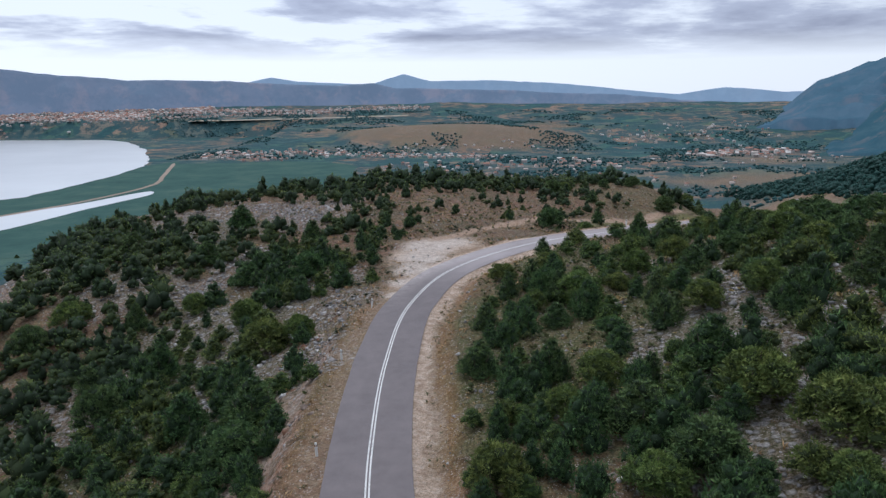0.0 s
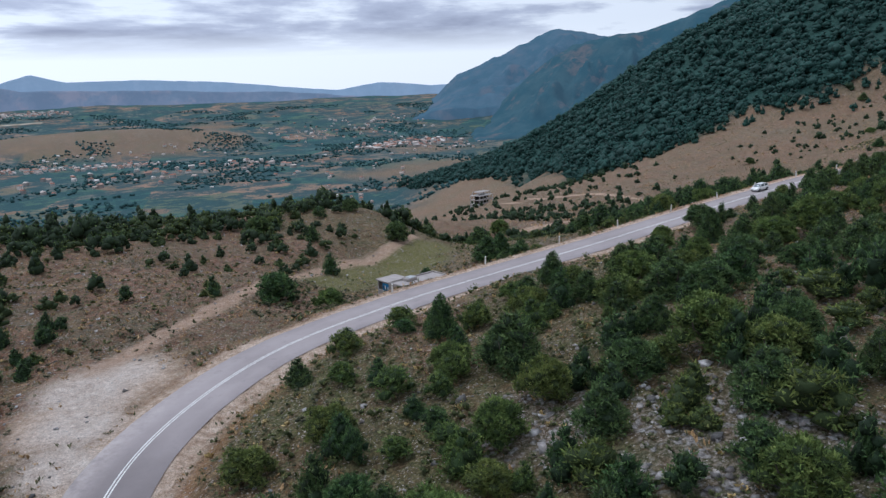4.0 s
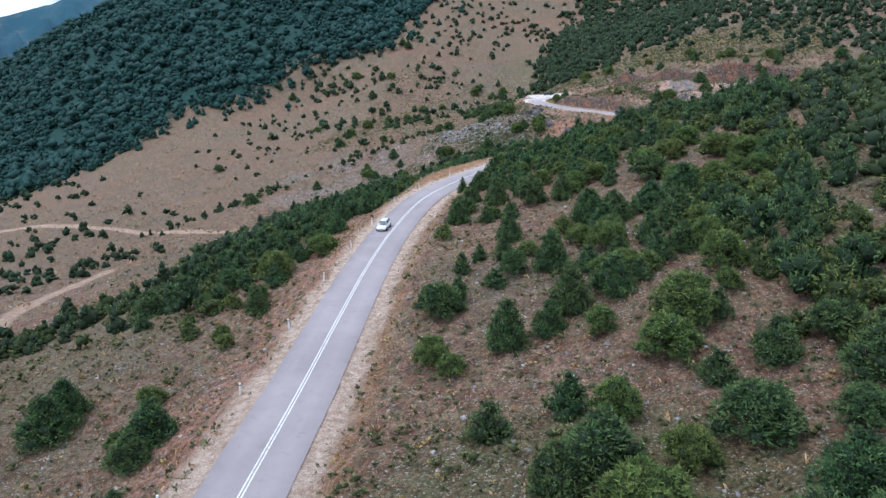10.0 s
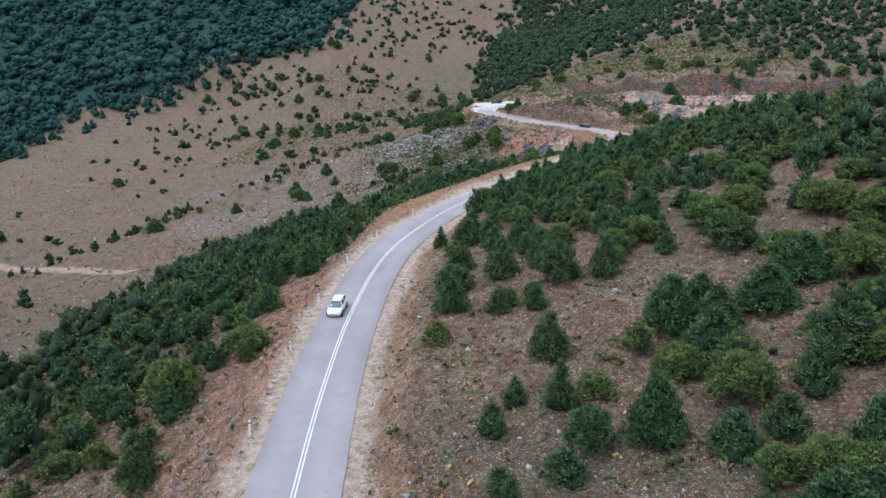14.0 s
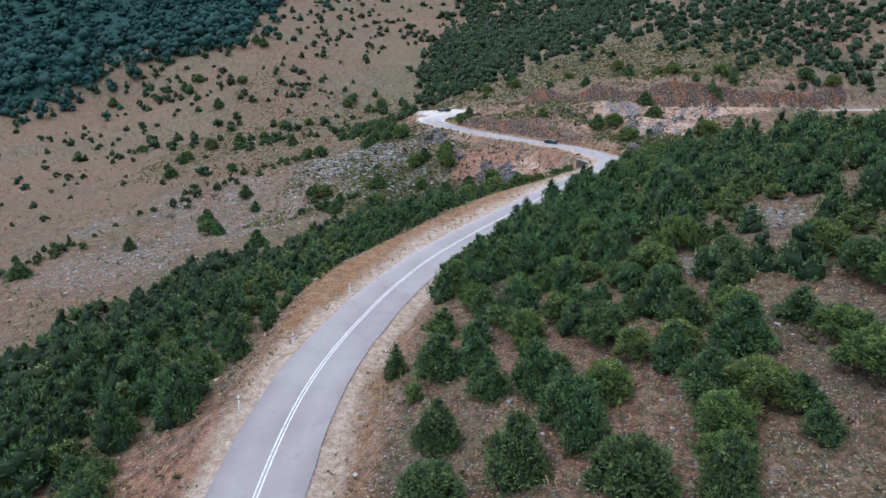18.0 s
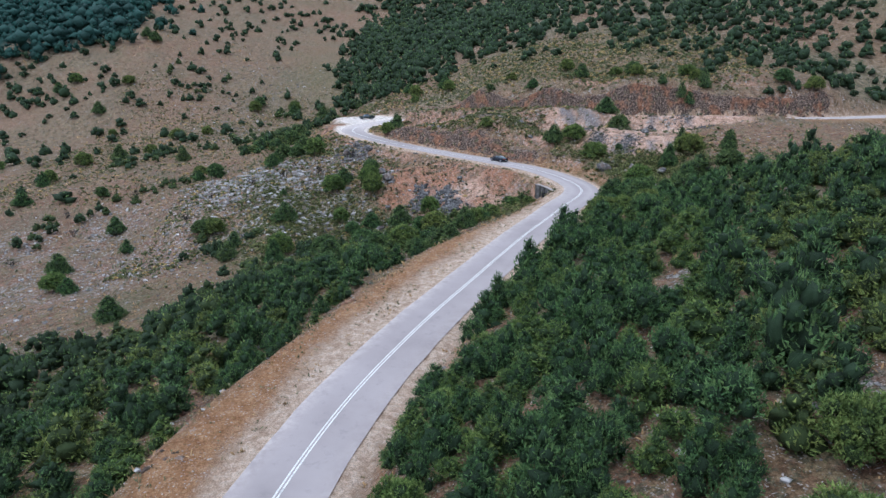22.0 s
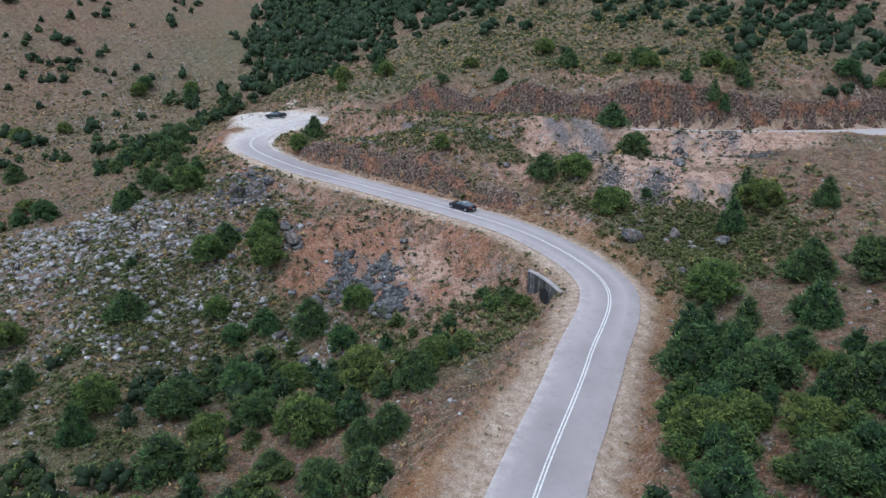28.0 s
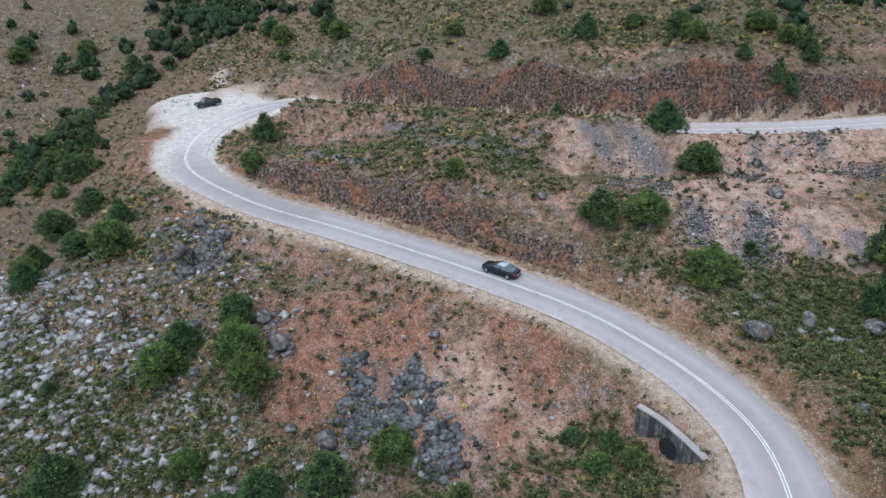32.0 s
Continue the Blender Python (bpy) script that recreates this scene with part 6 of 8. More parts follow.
tagged(planted("green_tussocks", spread_[pick_ < 0.55], clump_shapes, TUSSOCK, 51, (0.6, 1.0), 0.03), "dull green tussocks and cushions on the slopes", "undergrowth", kind="stuff")
tagged(planted("grey_tussocks", spread_[(pick_ >= 0.55) & (pick_ < 0.82)], clump_shapes, SAGE, 52, (0.6, 1.0), 0.03), "grey sage cushions on the slopes", "undergrowth", kind="stuff")
tagged(planted("straw_tussocks", spread_[pick_ >= 0.82], clump_shapes, STRAW, 53, (0.6, 1.0), 0.03), "straw-coloured grass tussocks on the slopes", "grass", kind="stuff")

# ---------------------------------------------------------------- stones
m = Mat("limestone", 0.9, 0.0, 0.25)
tone = m.ramp(m.noise(1.4, 5, 0.6), (0.32, (0.13, 0.127, 0.127)), (0.5, (0.35, 0.336, 0.33)), (0.68, (0.64, 0.61, 0.595)))
tone = m.mix(m.math("MULTIPLY", m.span(m.noise(0.5, 5, 0.7), 0.5, 0.62), 0.45), tone, (0.26, 0.19, 0.15))
m.colour(m.hsv(tone, 0.5, 0.9, m.span(m.island(), 0, 1, 0.36, 1.22)))
m.bump(m.noise(9.0, 4), 0.6, 0.05)
LIMESTONE = m.m


def stone_arrays(seed, fine=False):
    r = np.random.RandomState(seed)
    v = np.array([(a, b, c) for a in (-1, 1) for b in (-1, 1) for c in (-1, 1)], float) * (0.8 if not fine else 0.75)
    v = v + r.normal(size=v.shape) * (0.27 if not fine else 0.24)
    f = np.array([(0, 1, 3), (0, 3, 2), (4, 6, 7), (4, 7, 5), (0, 4, 5), (0, 5, 1), (2, 3, 7), (2, 7, 6), (0, 2, 6), (0, 6, 4), (1, 5, 7), (1, 7, 3)])
    a, b = r.uniform(-0.6, 0.6, 2)
    v = v @ np.array([(1, 0, 0), (0, math.cos(a), -math.sin(a)), (0, math.sin(a), math.cos(a))]) @ np.array([(math.cos(b), 0, math.sin(b)), (0, 1, 0), (-math.sin(b), 0, math.cos(b))])
    return v * np.array([0.5, 0.40, 0.32]) + np.array([0, 0, 0.16]), f


stone_shapes = [stone_arrays(300 + k) for k in range(6)]
r = np.random.RandomState(41)
parts_ = []
for sx, sy, rad in ROCKY:
    n = int(1.2 * rad**1.75) if sx > 200 else int(1.2 * rad**1.7)
    parts_.append(np.stack([sx + r.normal(size=n) * rad * 0.5, sy + r.normal(size=n) * rad * 0.5, 0.22 + 0.75 * r.rand(n) ** 3], 1))
n = 11000
parts_.append(np.stack([r.uniform(-80, 350, n), r.uniform(30, 220, n), 0.14 + 0.4 * r.rand(n) ** 3], 1))
stones = np.concatenate(parts_)
off, _, idx = by_road(stones[:, 0], stones[:, 1])
stones = stones[np.abs(off) > np.where(off > 0, shelf_width(stones[:, 0], idx) + 0.4, 5.4)]
tagged(planted("limestone_scree", stones, stone_shapes, LIMESTONE, 7, (0.7, 1.1), 0.1), "scattered pale limestone rubble on the slopes", "stones", kind="stuff")


# ---------------------------------------------------------------- rock cuts, scree and low growth near the bends
m = Mat("cut_rock", 0.92, 0.0, 0.25)
tone = m.ramp(m.noise(0.8, 5, 0.65), (0.34, (0.046, 0.034, 0.028)), (0.5, (0.16, 0.118, 0.096)), (0.66, (0.38, 0.315, 0.27)))
tone = m.mix(m.math("MULTIPLY", m.span(m.noise(0.28, 4, 0.6), 0.49, 0.6), 0.7), tone, (0.30, 0.145, 0.085))
m.colour(m.hsv(tone, 0.5, 1.0, m.span(m.island(), 0, 1, 0.65, 1.3)))
m.bump(m.noise(7.0, 5, 0.7), 0.8, 0.08)
CUT_ROCK = m.m
m = Mat("grey_scree", 0.92, 0.0, 0.25)
m.colour(m.hsv(m.ramp(m.noise(2.0, 4), (0.3, (0.034, 0.033, 0.035)), (0.7, (0.15, 0.147, 0.15))), 0.5, 0.9, m.span(m.island(), 0, 1, 0.4, 1.9)))
m.bump(m.noise(9.0, 4), 0.6, 0.05)
GREY_SCREE = m.m
m = Mat("weathered_limestone", 0.92, 0.0, 0.25)
tone = m.ramp(m.noise(1.8, 6, 0.7), (0.38, (0.035, 0.034, 0.035)), (0.52, (0.125, 0.122, 0.123)), (0.66, (0.32, 0.31, 0.305)))
tone = m.mix(m.math("MULTIPLY", m.span(m.noise(0.6, 4), 0.5, 0.62), 0.4), tone, (0.22, 0.14, 0.10))
m.colour(m.hsv(tone, 0.5, 0.9, m.span(m.island(), 0, 1, 0.7, 1.25)))
m.bump(m.noise(6.0, 6, 0.7), 0.9, 0.12)
OLD_STONE = m.m
block_shapes = [stone_arrays(330 + k, True) for k in range(6)]


def beside_road(r, n, x0, x1, y0, y1, near, far, lo, hi, first, last, power=2.2):
    """Places strewn along the road between two offsets, within a stretch of it."""
    i = r.randint(first, last, n)
    o = near + (far - near) * r.rand(n)
    p = LINE[i, :2] + LEFT[i] * o[:, None] + r.normal(size=(n, 2)) * 0.25
    rows = np.column_stack([p, lo + (hi - lo) * r.rand(n) ** power])
    return rows[(p[:, 0] > x0) & (p[:, 0] < x1) & (p[:, 1] > y0) & (p[:, 1] < y1)]


m = Mat("rock_face", 0.93, 0.0, 0.2)
tone = m.ramp(m.noise(2.4, 8, 0.8), (0.41, (0.024, 0.018, 0.015)), (0.5, (0.098, 0.069, 0.056)), (0.60, (0.34, 0.262, 0.215)))
tone = m.mix(m.math("MULTIPLY", m.span(m.noise(0.3, 6, 0.66), 0.49, 0.6), 0.85), tone, m.ramp(m.noise(1.7, 6, 0.75), (0.4, (0.10, 0.040, 0.022)), (0.6, (0.42, 0.215, 0.13))))
tone = m.mix(m.math("MULTIPLY", m.span(m.noise(0.5, 6, 0.75), 0.56, 0.64), 0.7), tone, m.ramp(m.noise(4.0, 4), (0.4, (0.05, 0.06, 0.03)), (0.6, (0.17, 0.165, 0.085))))
m.colour(tone)
m.bump(m.noise(5.0, 7, 0.75), 1.0, 0.3)
FACE = m.m


def rock_face(name, first, last, near, far, up, seed, label):
    """A blasted face along the road: jagged facets standing proud of the bank."""
    s = np.arange(first, last, 0.26)
    u = np.linspace(0, 1, up)
    line, left = [np.stack([np.interp(s, np.arange(N), a[:, k]) for k in (0, 1)], 1) for a in (LINE, LEFT)]
    r = np.random.RandomState(seed)
    wander = 0.5 * rough_noise(s, s * 0, 7, 3, seed)
    o = near + (far - near + np.sign(far) * wander[:, None]) * u[None]
    S, U = np.repeat(s[:, None], up, 1), np.repeat(u[None], len(s), 0)
    x, y = line[:, :1] + left[:, :1] * o, line[:, 1:] + left[:, 1:] * o
    z = height(x.ravel(), y.ravel()).reshape(x.shape)
    e = U * 4.5
    d = 0.75 * np.abs(rough_noise(S + e * 0.4, e * 1.3, 2.4, 2, seed + 1)) + 0.40 * np.abs(rough_noise(S - e * 0.5, e, 0.8, 2, seed + 2)) - 0.06 + 0.07 * r.normal(size=S.shape)
    d = d * np.minimum(1, np.minimum(U, 1 - U) * 7) - 0.35 * (np.minimum(U, 1 - U) < 0.02)
    ends = np.minimum(1, np.minimum(S - first, last - S) / 5.0)
    d = d * ends - 0.5 * (1 - ends)
    side = -np.sign(far) * d
    co = np.stack([x + left[:, :1] * side * 0.8, y + left[:, 1:] * side * 0.8, z + 0.55 * d], 2).reshape(-1, 3)
    i = (np.arange(len(s) - 1)[:, None] * up + np.arange(up - 1)[None]).ravel()
    a, b, c, e = i, i + 1, i + up + 1, i + up
    fs = np.where((r.rand(len(i)) < 0.5)[:, None], np.column_stack([a, b, c, a, c, e]), np.column_stack([a, b, e, b, c, e])).reshape(-1, 3)
    return tagged(part(name, mesh_of(name, co, fs), FACE), label, "rock face", kind="structure")


rock_face("rock_cutting_upper", 560, 694, 5.2, 7.6, 24, 131, "dark red-brown blasted rock face above the upper road")
rock_face("rock_cutting_lower", 449, 512, -5.4, -9.2, 26, 137, "jagged red-brown rock face above the lower road")
r = np.random.RandomState(71)
rows = np.concatenate([beside_road(r, 2600, 286, 330, 98, 152, -5.0, -10.8, 0.12, 0.9, 446, 512, 3.0), beside_road(r, 1500, 306, 372, 20, 140, 4.9, 8.8, 0.12, 0.8, 552, 690, 3.0)])
order = np.argsort(-rows[:, 2])
singles, rows = rows[order[:260]], rows[order[260:]]


def laid(name, rows, shapes, mat, seed, sink):
    """Single stones, each an object of its own on the ground, sharing a few meshes."""
    r = np.random.RandomState(seed)
    meshes = []
    for v, f in shapes:
        me = mesh_of(name, v, f)
        me.materials.append(mat)
        meshes.append(me)
    for (x, y, w), z in zip(rows, height(rows[:, 0], rows[:, 1])):
        ob = new(name, meshes[r.randint(len(meshes))])
        ob.parent = ground
        ob.matrix_basis = pose(x, y, z - sink * w, 0, 0, r.uniform(0, 360)) @ Matrix.Scale(w, 4)


laid("rock", singles, block_shapes, CUT_ROCK, 18, 0.2)
tagged(planted("cut_rock", rows, block_shapes, CUT_ROCK, 8, (0.7, 1.3), 0.2), "broken red-brown rock in the road cuttings", "rock face", kind="stuff")


def heap(r, spots, density, lo, hi, power=2.4):
    out = []
    for x, y, rad in spots:
        n = int(density * rad * rad)
        a, d = r.uniform(0, 6.283, n), rad * np.sqrt(r.rand(n)) * (1 + 0.25 * r.normal(size=n))
        out.append(np.column_stack([x + d * np.cos(a), y + d * np.sin(a), lo + (hi - lo) * r.rand(n) ** power]))
    rows = np.concatenate(out)
    off, _, idx = by_road(rows[:, 0], rows[:, 1])
    return rows[np.abs(off) > np.where(off > 0, 5.6, 5.3)]


def patchy(rows, size, least, seed):
    """Keeps the places that fall on the lumps of a noise, for a broken outline."""
    return rows[rough_noise(rows[:, 0], rows[:, 1], size, 3, seed) > least]


SCREE = [(286, 131, 3.2), (282, 130.5, 4.6), (277.5, 129, 4.6), (280, 134.5, 3.2), (274, 126.5, 3.2), (283, 126.5, 2.6), (276, 133, 3.2)]
BANK_SCREE = [(290.5, 91, 1.6), (288.4, 92.3, 1.8), (288.4, 84, 1.6), (286, 85.5, 1.8), (283.5, 87, 2.0), (305, 89, 1.6), (297.5, 93.5, 2.0), (308, 92, 1.4), (303.5, 94.2, 1.7), (302, 67.8, 1.6), (296.6, 67.6, 2.0), (293, 66, 1.8), (301, 79, 1.4)]
tagged(planted("grey_scree", np.concatenate([patchy(heap(r, SCREE, 22, 0.3, 1.15, 2.0), 2.6, -0.02, 83), heap(r, [(x, y, 1.35 * q) for x, y, q in BANK_SCREE], 46, 0.13, 0.42)]), block_shapes, GREY_SCREE, 9, (0.8, 1.5), 0.12), "loose dark grey scree spilled down the banks", "scree", kind="stuff")
RUBBLE = [(313, 173.5, 5), (307.7, 167.3, 6), (303, 161, 6), (301.5, 168.8, 5), (298, 162, 6), (297, 156, 4), (297, 169, 4), (290, 161, 6), (286, 164, 5), (284, 157, 5), (287, 152, 5), (281, 147, 4), (293, 168, 5), (308, 177, 6), (302, 176, 6), (311, 184, 6), (304, 185, 6), (297, 180, 5), (316, 178, 5), (313, 191, 5), (277, 163, 5), (276, 154, 5), (293.5, 141, 2.5),
          (276, 140, 4), (268, 134, 4), (272, 87, 2.5), (278, 92, 2.5)]
rows = heap(r, RUBBLE, 6.5, 0.13, 1.3, 4.6)
order = np.argsort(-rows[:, 2])
laid("stone", rows[order[:290]], stone_shapes, LIMESTONE, 19, 0.1)
tagged(planted("limestone_rubble", rows[order[290:]], stone_shapes, LIMESTONE, 10, (0.6, 1.0), 0.12), "white limestone rubble lying thick on the slope", "stones", kind="stuff")
tagged(planted("grey_rubble", heap(r, BARE, 10, 0.12, 0.75, 3.4), stone_shapes, LIMESTONE, 15, (0.5, 0.9), 0.12), "blue-grey limestone rubble lying bare between the junipers", "stones", kind="stuff")
OUTCROP = [(317, 153, 3.0), (313.5, 148.5, 3.2), (309, 150, 3.2), (309, 154, 2.4), (295.8, 141, 1.8), (291.5, 140.3, 1.8), (301, 76, 1.8), (314, 106, 1.5)]
tagged(planted("rock_outcrop", heap(r, OUTCROP, 4.6, 0.5, 2.1, 1.7), block_shapes, OLD_STONE, 11, (0.8, 1.5), 0.3), "jagged grey limestone outcrops by the road", "rock", kind="stuff")

LEDGE = [(20, 140, 2.4), (24, 145, 2), (33, 144, 1.8), (37, 147, 1.5), (206, 144.6, 1.8), (203, 145.5, 1.8), (209, 143.2, 1.5), (198, 146.6, 1.5), (172, 149, 1.6), (162, 152, 1.8), (150, 154, 1.8), (140, 155, 1.8), (128, 154.5, 1.6), (-15, 72, 2), (-16, 92, 2.4), (-14, 58, 2), (-17, 82, 2), (205, 141, 1.5), (222, 133, 1.5)]
edge_stones = np.concatenate([beside_road(r, 620, 44, 126, 130, 170, 9.5, 15.0, 0.3, 1.1, 130, 320, 2.0), beside_road(r, 500, -30, 0, 35, 92, 9.0, 13.5, 0.25, 0.9, 60, 150, 2.2)])
tagged(planted("rock_ledge", np.concatenate([heap(r, LEDGE, 3.5, 0.35, 1.2, 1.8), edge_stones]), block_shapes, CUT_ROCK, 14, (0.6, 1.0), 0.3), "grey rock ledge breaking out below the verge", "rock", kind="stuff")

# low green growth
HERB = foliage("low_herbs", (0.066, 0.080, 0.036), (0.135, 0.150, 0.067), (0.235, 0.235, 0.118))
herb_shapes = [crown_arrays(240 + k, st, 22, (2, 4), 2, 2.8) for k, st in enumerate(("dome", "wide", "dome"))]
GROWTH = [(266, 165, 5), (258, 162, 5), (270, 157, 4), (252, 156, 4), (280, 163, 5), (276, 167, 4), (278, 156, 4), (276, 150, 4), (287, 168, 4), (293, 158, 4), (317, 122, 4), (322, 126, 4), (314, 117, 3.5), (309, 111, 3), (316, 104, 3.5), (269.5, 110.8, 2), (267, 109.6, 2), (265, 109.8, 2.2), (263, 109.8, 2.2), (271, 111.5, 2), (280, 85, 4.5), (276, 83, 4.5), (271, 79, 5), (268, 88, 4.5), (263, 86, 4.5), (270, 93, 4), (266, 80, 5), (260, 96, 3.5), (299, 171, 4), (279, 136, 4), (276, 131, 3), (267, 120, 3.5), (268, 112.5, 2.5), (258, 92, 4), (264, 90, 4), (340, 125, 2.5), (330, 115, 2.5), (321, 107, 2.5), (293, 167, 5), (290, 161, 5), (287, 155, 5), (284.5, 149, 4.5), (285, 164, 5), (283, 157, 5), (280, 147, 4.5), (289, 149.5, 3), (284, 95, 4), (281, 91.5, 4.5), (278, 87, 4.5), (275, 82, 4.5), (276.9, 94, 3.5), (273.5, 88.5, 4), (272, 83, 4.5), (292, 99.8, 3),
          (287, 98.5, 3), (312, 113, 2.2), (311, 107.7, 2.6), (306.8, 103.5, 3), (266, 112, 4), (270, 116, 3), (262, 114, 4), (256, 118, 4), (264, 128, 4), (271, 128, 3), (298, 98, 3), (318, 121, 3), (326, 131, 3), (268, 76, 5), (276, 75, 5), (262, 84, 4), (300, 112, 2.0), (352, 120, 3), (346, 113, 3), (340, 106, 3), (334, 99, 3), (329, 93, 2.5), (343, 117, 3), (336, 110, 3), (328, 101, 3), (348, 118, 2.5), (342, 112, 2.5), (337, 106, 2.5), (331, 100, 2.5), (326, 94, 2.5)]
tagged(planted("low_herbs", heap(r, GROWTH, 5.6, 0.3, 1.25, 1.8), herb_shapes, HERB, 12, (0.5, 0.85)), "low olive green herbs and brambles on the banks", "undergrowth", kind="stuff")
SPARSE = [(-12, 88, 3), (-12.5, 94, 3), (-12.5, 100, 3), (-13, 106, 3.5), (-13, 112, 3), (-11.5, 118, 2.5), (-14, 124, 3), (-6, 130, 4), (4, 133, 4), (-12, 80, 2.5), (6, 56, 4), (5, 70, 4), (8, 90, 4), (14, 100, 4), (290, 127, 7), (296, 133, 6), (283, 119, 5), (300, 143, 5), (276, 116, 4), (270, 120, 4), (287, 140, 5), (306, 146, 4), (318, 112, 5), (328, 122, 5), (336, 130, 5), (344, 135, 4), (322, 118, 5), (300, 80, 7), (294, 88, 6), (304, 70, 7), (30, 140, 8), (22, 136, 6), (38, 146, 6), (28, 150, 7), (46, 150, 4)]
tagged(planted("bank_herbs", heap(r, SPARSE, 1.3, 0.35, 1.1, 1.8), herb_shapes, SAGE, 33, (0.5, 0.9)), "scattered grey-green herb clumps on bare banks", "undergrowth", kind="stuff")
n = 2300
x, y = np.where(np.arange(n) < 800, r.uniform(4, 62, n), r.uniform(-60, 330, n)), np.where(np.arange(n) < 800, r.uniform(52, 122, n), r.uniform(40, 230, n))
x[800:1150], y[800:1150] = r.uniform(68, 122, 350), r.uniform(150, 200, 350)
rows = clear_of(np.column_stack([x, y, 0.4 + 0.9 * r.rand(n) ** 1.8]), 0.6)
tagged(planted("young_scrub", rows, herb_shapes, HERB, 13, (0.6, 0.95)), "young grey-green shrubs dotted over the slopes", "undergrowth", kind="stuff")


# ---------------------------------------------------------------- distance: hills, lake, villages
def ridge(name, label, crest, dist, deep, foot, mat, bump=0.10, seed=1):
    """A range seen far off: crest given as bearing and height in degrees from the start, with a front slope of its own."""
    az = np.arange(crest[0][0], crest[-1][0] + 0.01, 0.25)
    el = np.interp(az, [c[0] for c in crest], [c[1] for c in crest])
    el = el + bump * (rough_noise(az, az * 0 + seed, 2.5, 4, seed) + 0.5 * rough_noise(az, az * 0 + seed, 0.7, 2, seed + 3))
    rows = 26
    co = []
    for k in range(rows):
        u = k / (rows - 3) if k < rows - 2 else 1.0 + 0.12 * (k - rows + 3)
        d = dist - deep * (1 - u)
        top = 30 + dist * np.tan(np.radians(el))
        up = np.clip(u, 0, 1) ** 1.15
        low = np.minimum(foot, top - 40)
        z = low + (top - low) * up if u <= 1 else top - (top - foot) * (u - 1) * 2.2
        gull = rough_noise(az * 60, az * 0 + d, 90, 4, seed + 5)
        z = z + np.maximum(top - foot, 0) * 0.28 * gull * np.sin(np.pi * min(u, 1.0)) * 1.2
        dd = d + 60 * rough_noise(az * 60, az * 0 + 7.0, 120, 3, seed + 9)
        if k == 0:
            z = z * 0 - 320
        co.append(np.stack([dd * np.sin(np.radians(az)), dd * np.cos(np.radians(az)), z], 1))
    n = len(az)
    i = (np.arange(rows - 1)[:, None] * n + np.arange(n - 1)[None]).ravel()
    ob = part(name, mesh_of(name, np.concatenate(co), np.stack([i, i + 1, i + n + 1, i + n], 1), True), mat)
    return tagged(ob, label, "mountains", kind="structure")


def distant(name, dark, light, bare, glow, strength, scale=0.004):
    """Far slopes, haze put in as blue base tints and a faint emission."""
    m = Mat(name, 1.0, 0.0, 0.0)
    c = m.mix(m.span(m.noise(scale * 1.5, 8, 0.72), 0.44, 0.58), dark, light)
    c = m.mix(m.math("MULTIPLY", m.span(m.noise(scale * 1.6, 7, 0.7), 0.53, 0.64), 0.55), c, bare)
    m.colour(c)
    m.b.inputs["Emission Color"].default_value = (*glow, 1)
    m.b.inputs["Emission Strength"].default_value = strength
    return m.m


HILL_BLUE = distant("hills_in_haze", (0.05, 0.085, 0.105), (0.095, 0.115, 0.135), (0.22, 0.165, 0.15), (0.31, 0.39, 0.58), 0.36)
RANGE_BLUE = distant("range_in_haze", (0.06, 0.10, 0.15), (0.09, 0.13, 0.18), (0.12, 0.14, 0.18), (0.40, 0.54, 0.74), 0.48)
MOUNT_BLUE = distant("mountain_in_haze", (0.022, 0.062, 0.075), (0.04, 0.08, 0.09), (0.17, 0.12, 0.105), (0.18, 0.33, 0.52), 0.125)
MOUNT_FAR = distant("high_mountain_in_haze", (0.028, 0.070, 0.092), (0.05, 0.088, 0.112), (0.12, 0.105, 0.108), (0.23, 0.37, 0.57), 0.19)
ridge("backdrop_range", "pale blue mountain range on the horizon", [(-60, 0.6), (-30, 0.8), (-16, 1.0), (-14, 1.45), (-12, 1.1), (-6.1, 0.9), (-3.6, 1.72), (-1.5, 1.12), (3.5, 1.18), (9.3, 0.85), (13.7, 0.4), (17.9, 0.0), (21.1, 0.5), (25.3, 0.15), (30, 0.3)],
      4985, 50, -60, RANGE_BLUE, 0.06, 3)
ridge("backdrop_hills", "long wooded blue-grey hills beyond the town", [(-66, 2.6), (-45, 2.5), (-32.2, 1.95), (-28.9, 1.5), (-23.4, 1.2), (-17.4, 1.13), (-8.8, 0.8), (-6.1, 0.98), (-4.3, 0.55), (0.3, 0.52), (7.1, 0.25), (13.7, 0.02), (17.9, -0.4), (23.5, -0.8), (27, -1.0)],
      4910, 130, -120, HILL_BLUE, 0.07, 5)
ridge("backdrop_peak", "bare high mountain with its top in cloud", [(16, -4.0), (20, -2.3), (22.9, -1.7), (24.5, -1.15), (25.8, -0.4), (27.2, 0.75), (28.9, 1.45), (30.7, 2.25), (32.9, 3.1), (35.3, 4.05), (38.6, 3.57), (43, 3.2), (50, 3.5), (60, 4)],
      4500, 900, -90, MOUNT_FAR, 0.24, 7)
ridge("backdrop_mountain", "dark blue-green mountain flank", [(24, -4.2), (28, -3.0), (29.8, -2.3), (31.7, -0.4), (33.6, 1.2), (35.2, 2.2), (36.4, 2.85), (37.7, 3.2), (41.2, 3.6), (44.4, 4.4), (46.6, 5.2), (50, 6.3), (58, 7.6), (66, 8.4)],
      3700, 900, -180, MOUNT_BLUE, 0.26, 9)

m = Mat("lake_water", 0.32, 0.85, 0.9)
m.colour(m.ramp(m.noise(0.004, 4), (0.3, (0.60, 0.61, 0.62)), (0.7, (0.68, 0.69, 0.70))))
WATER = m.m


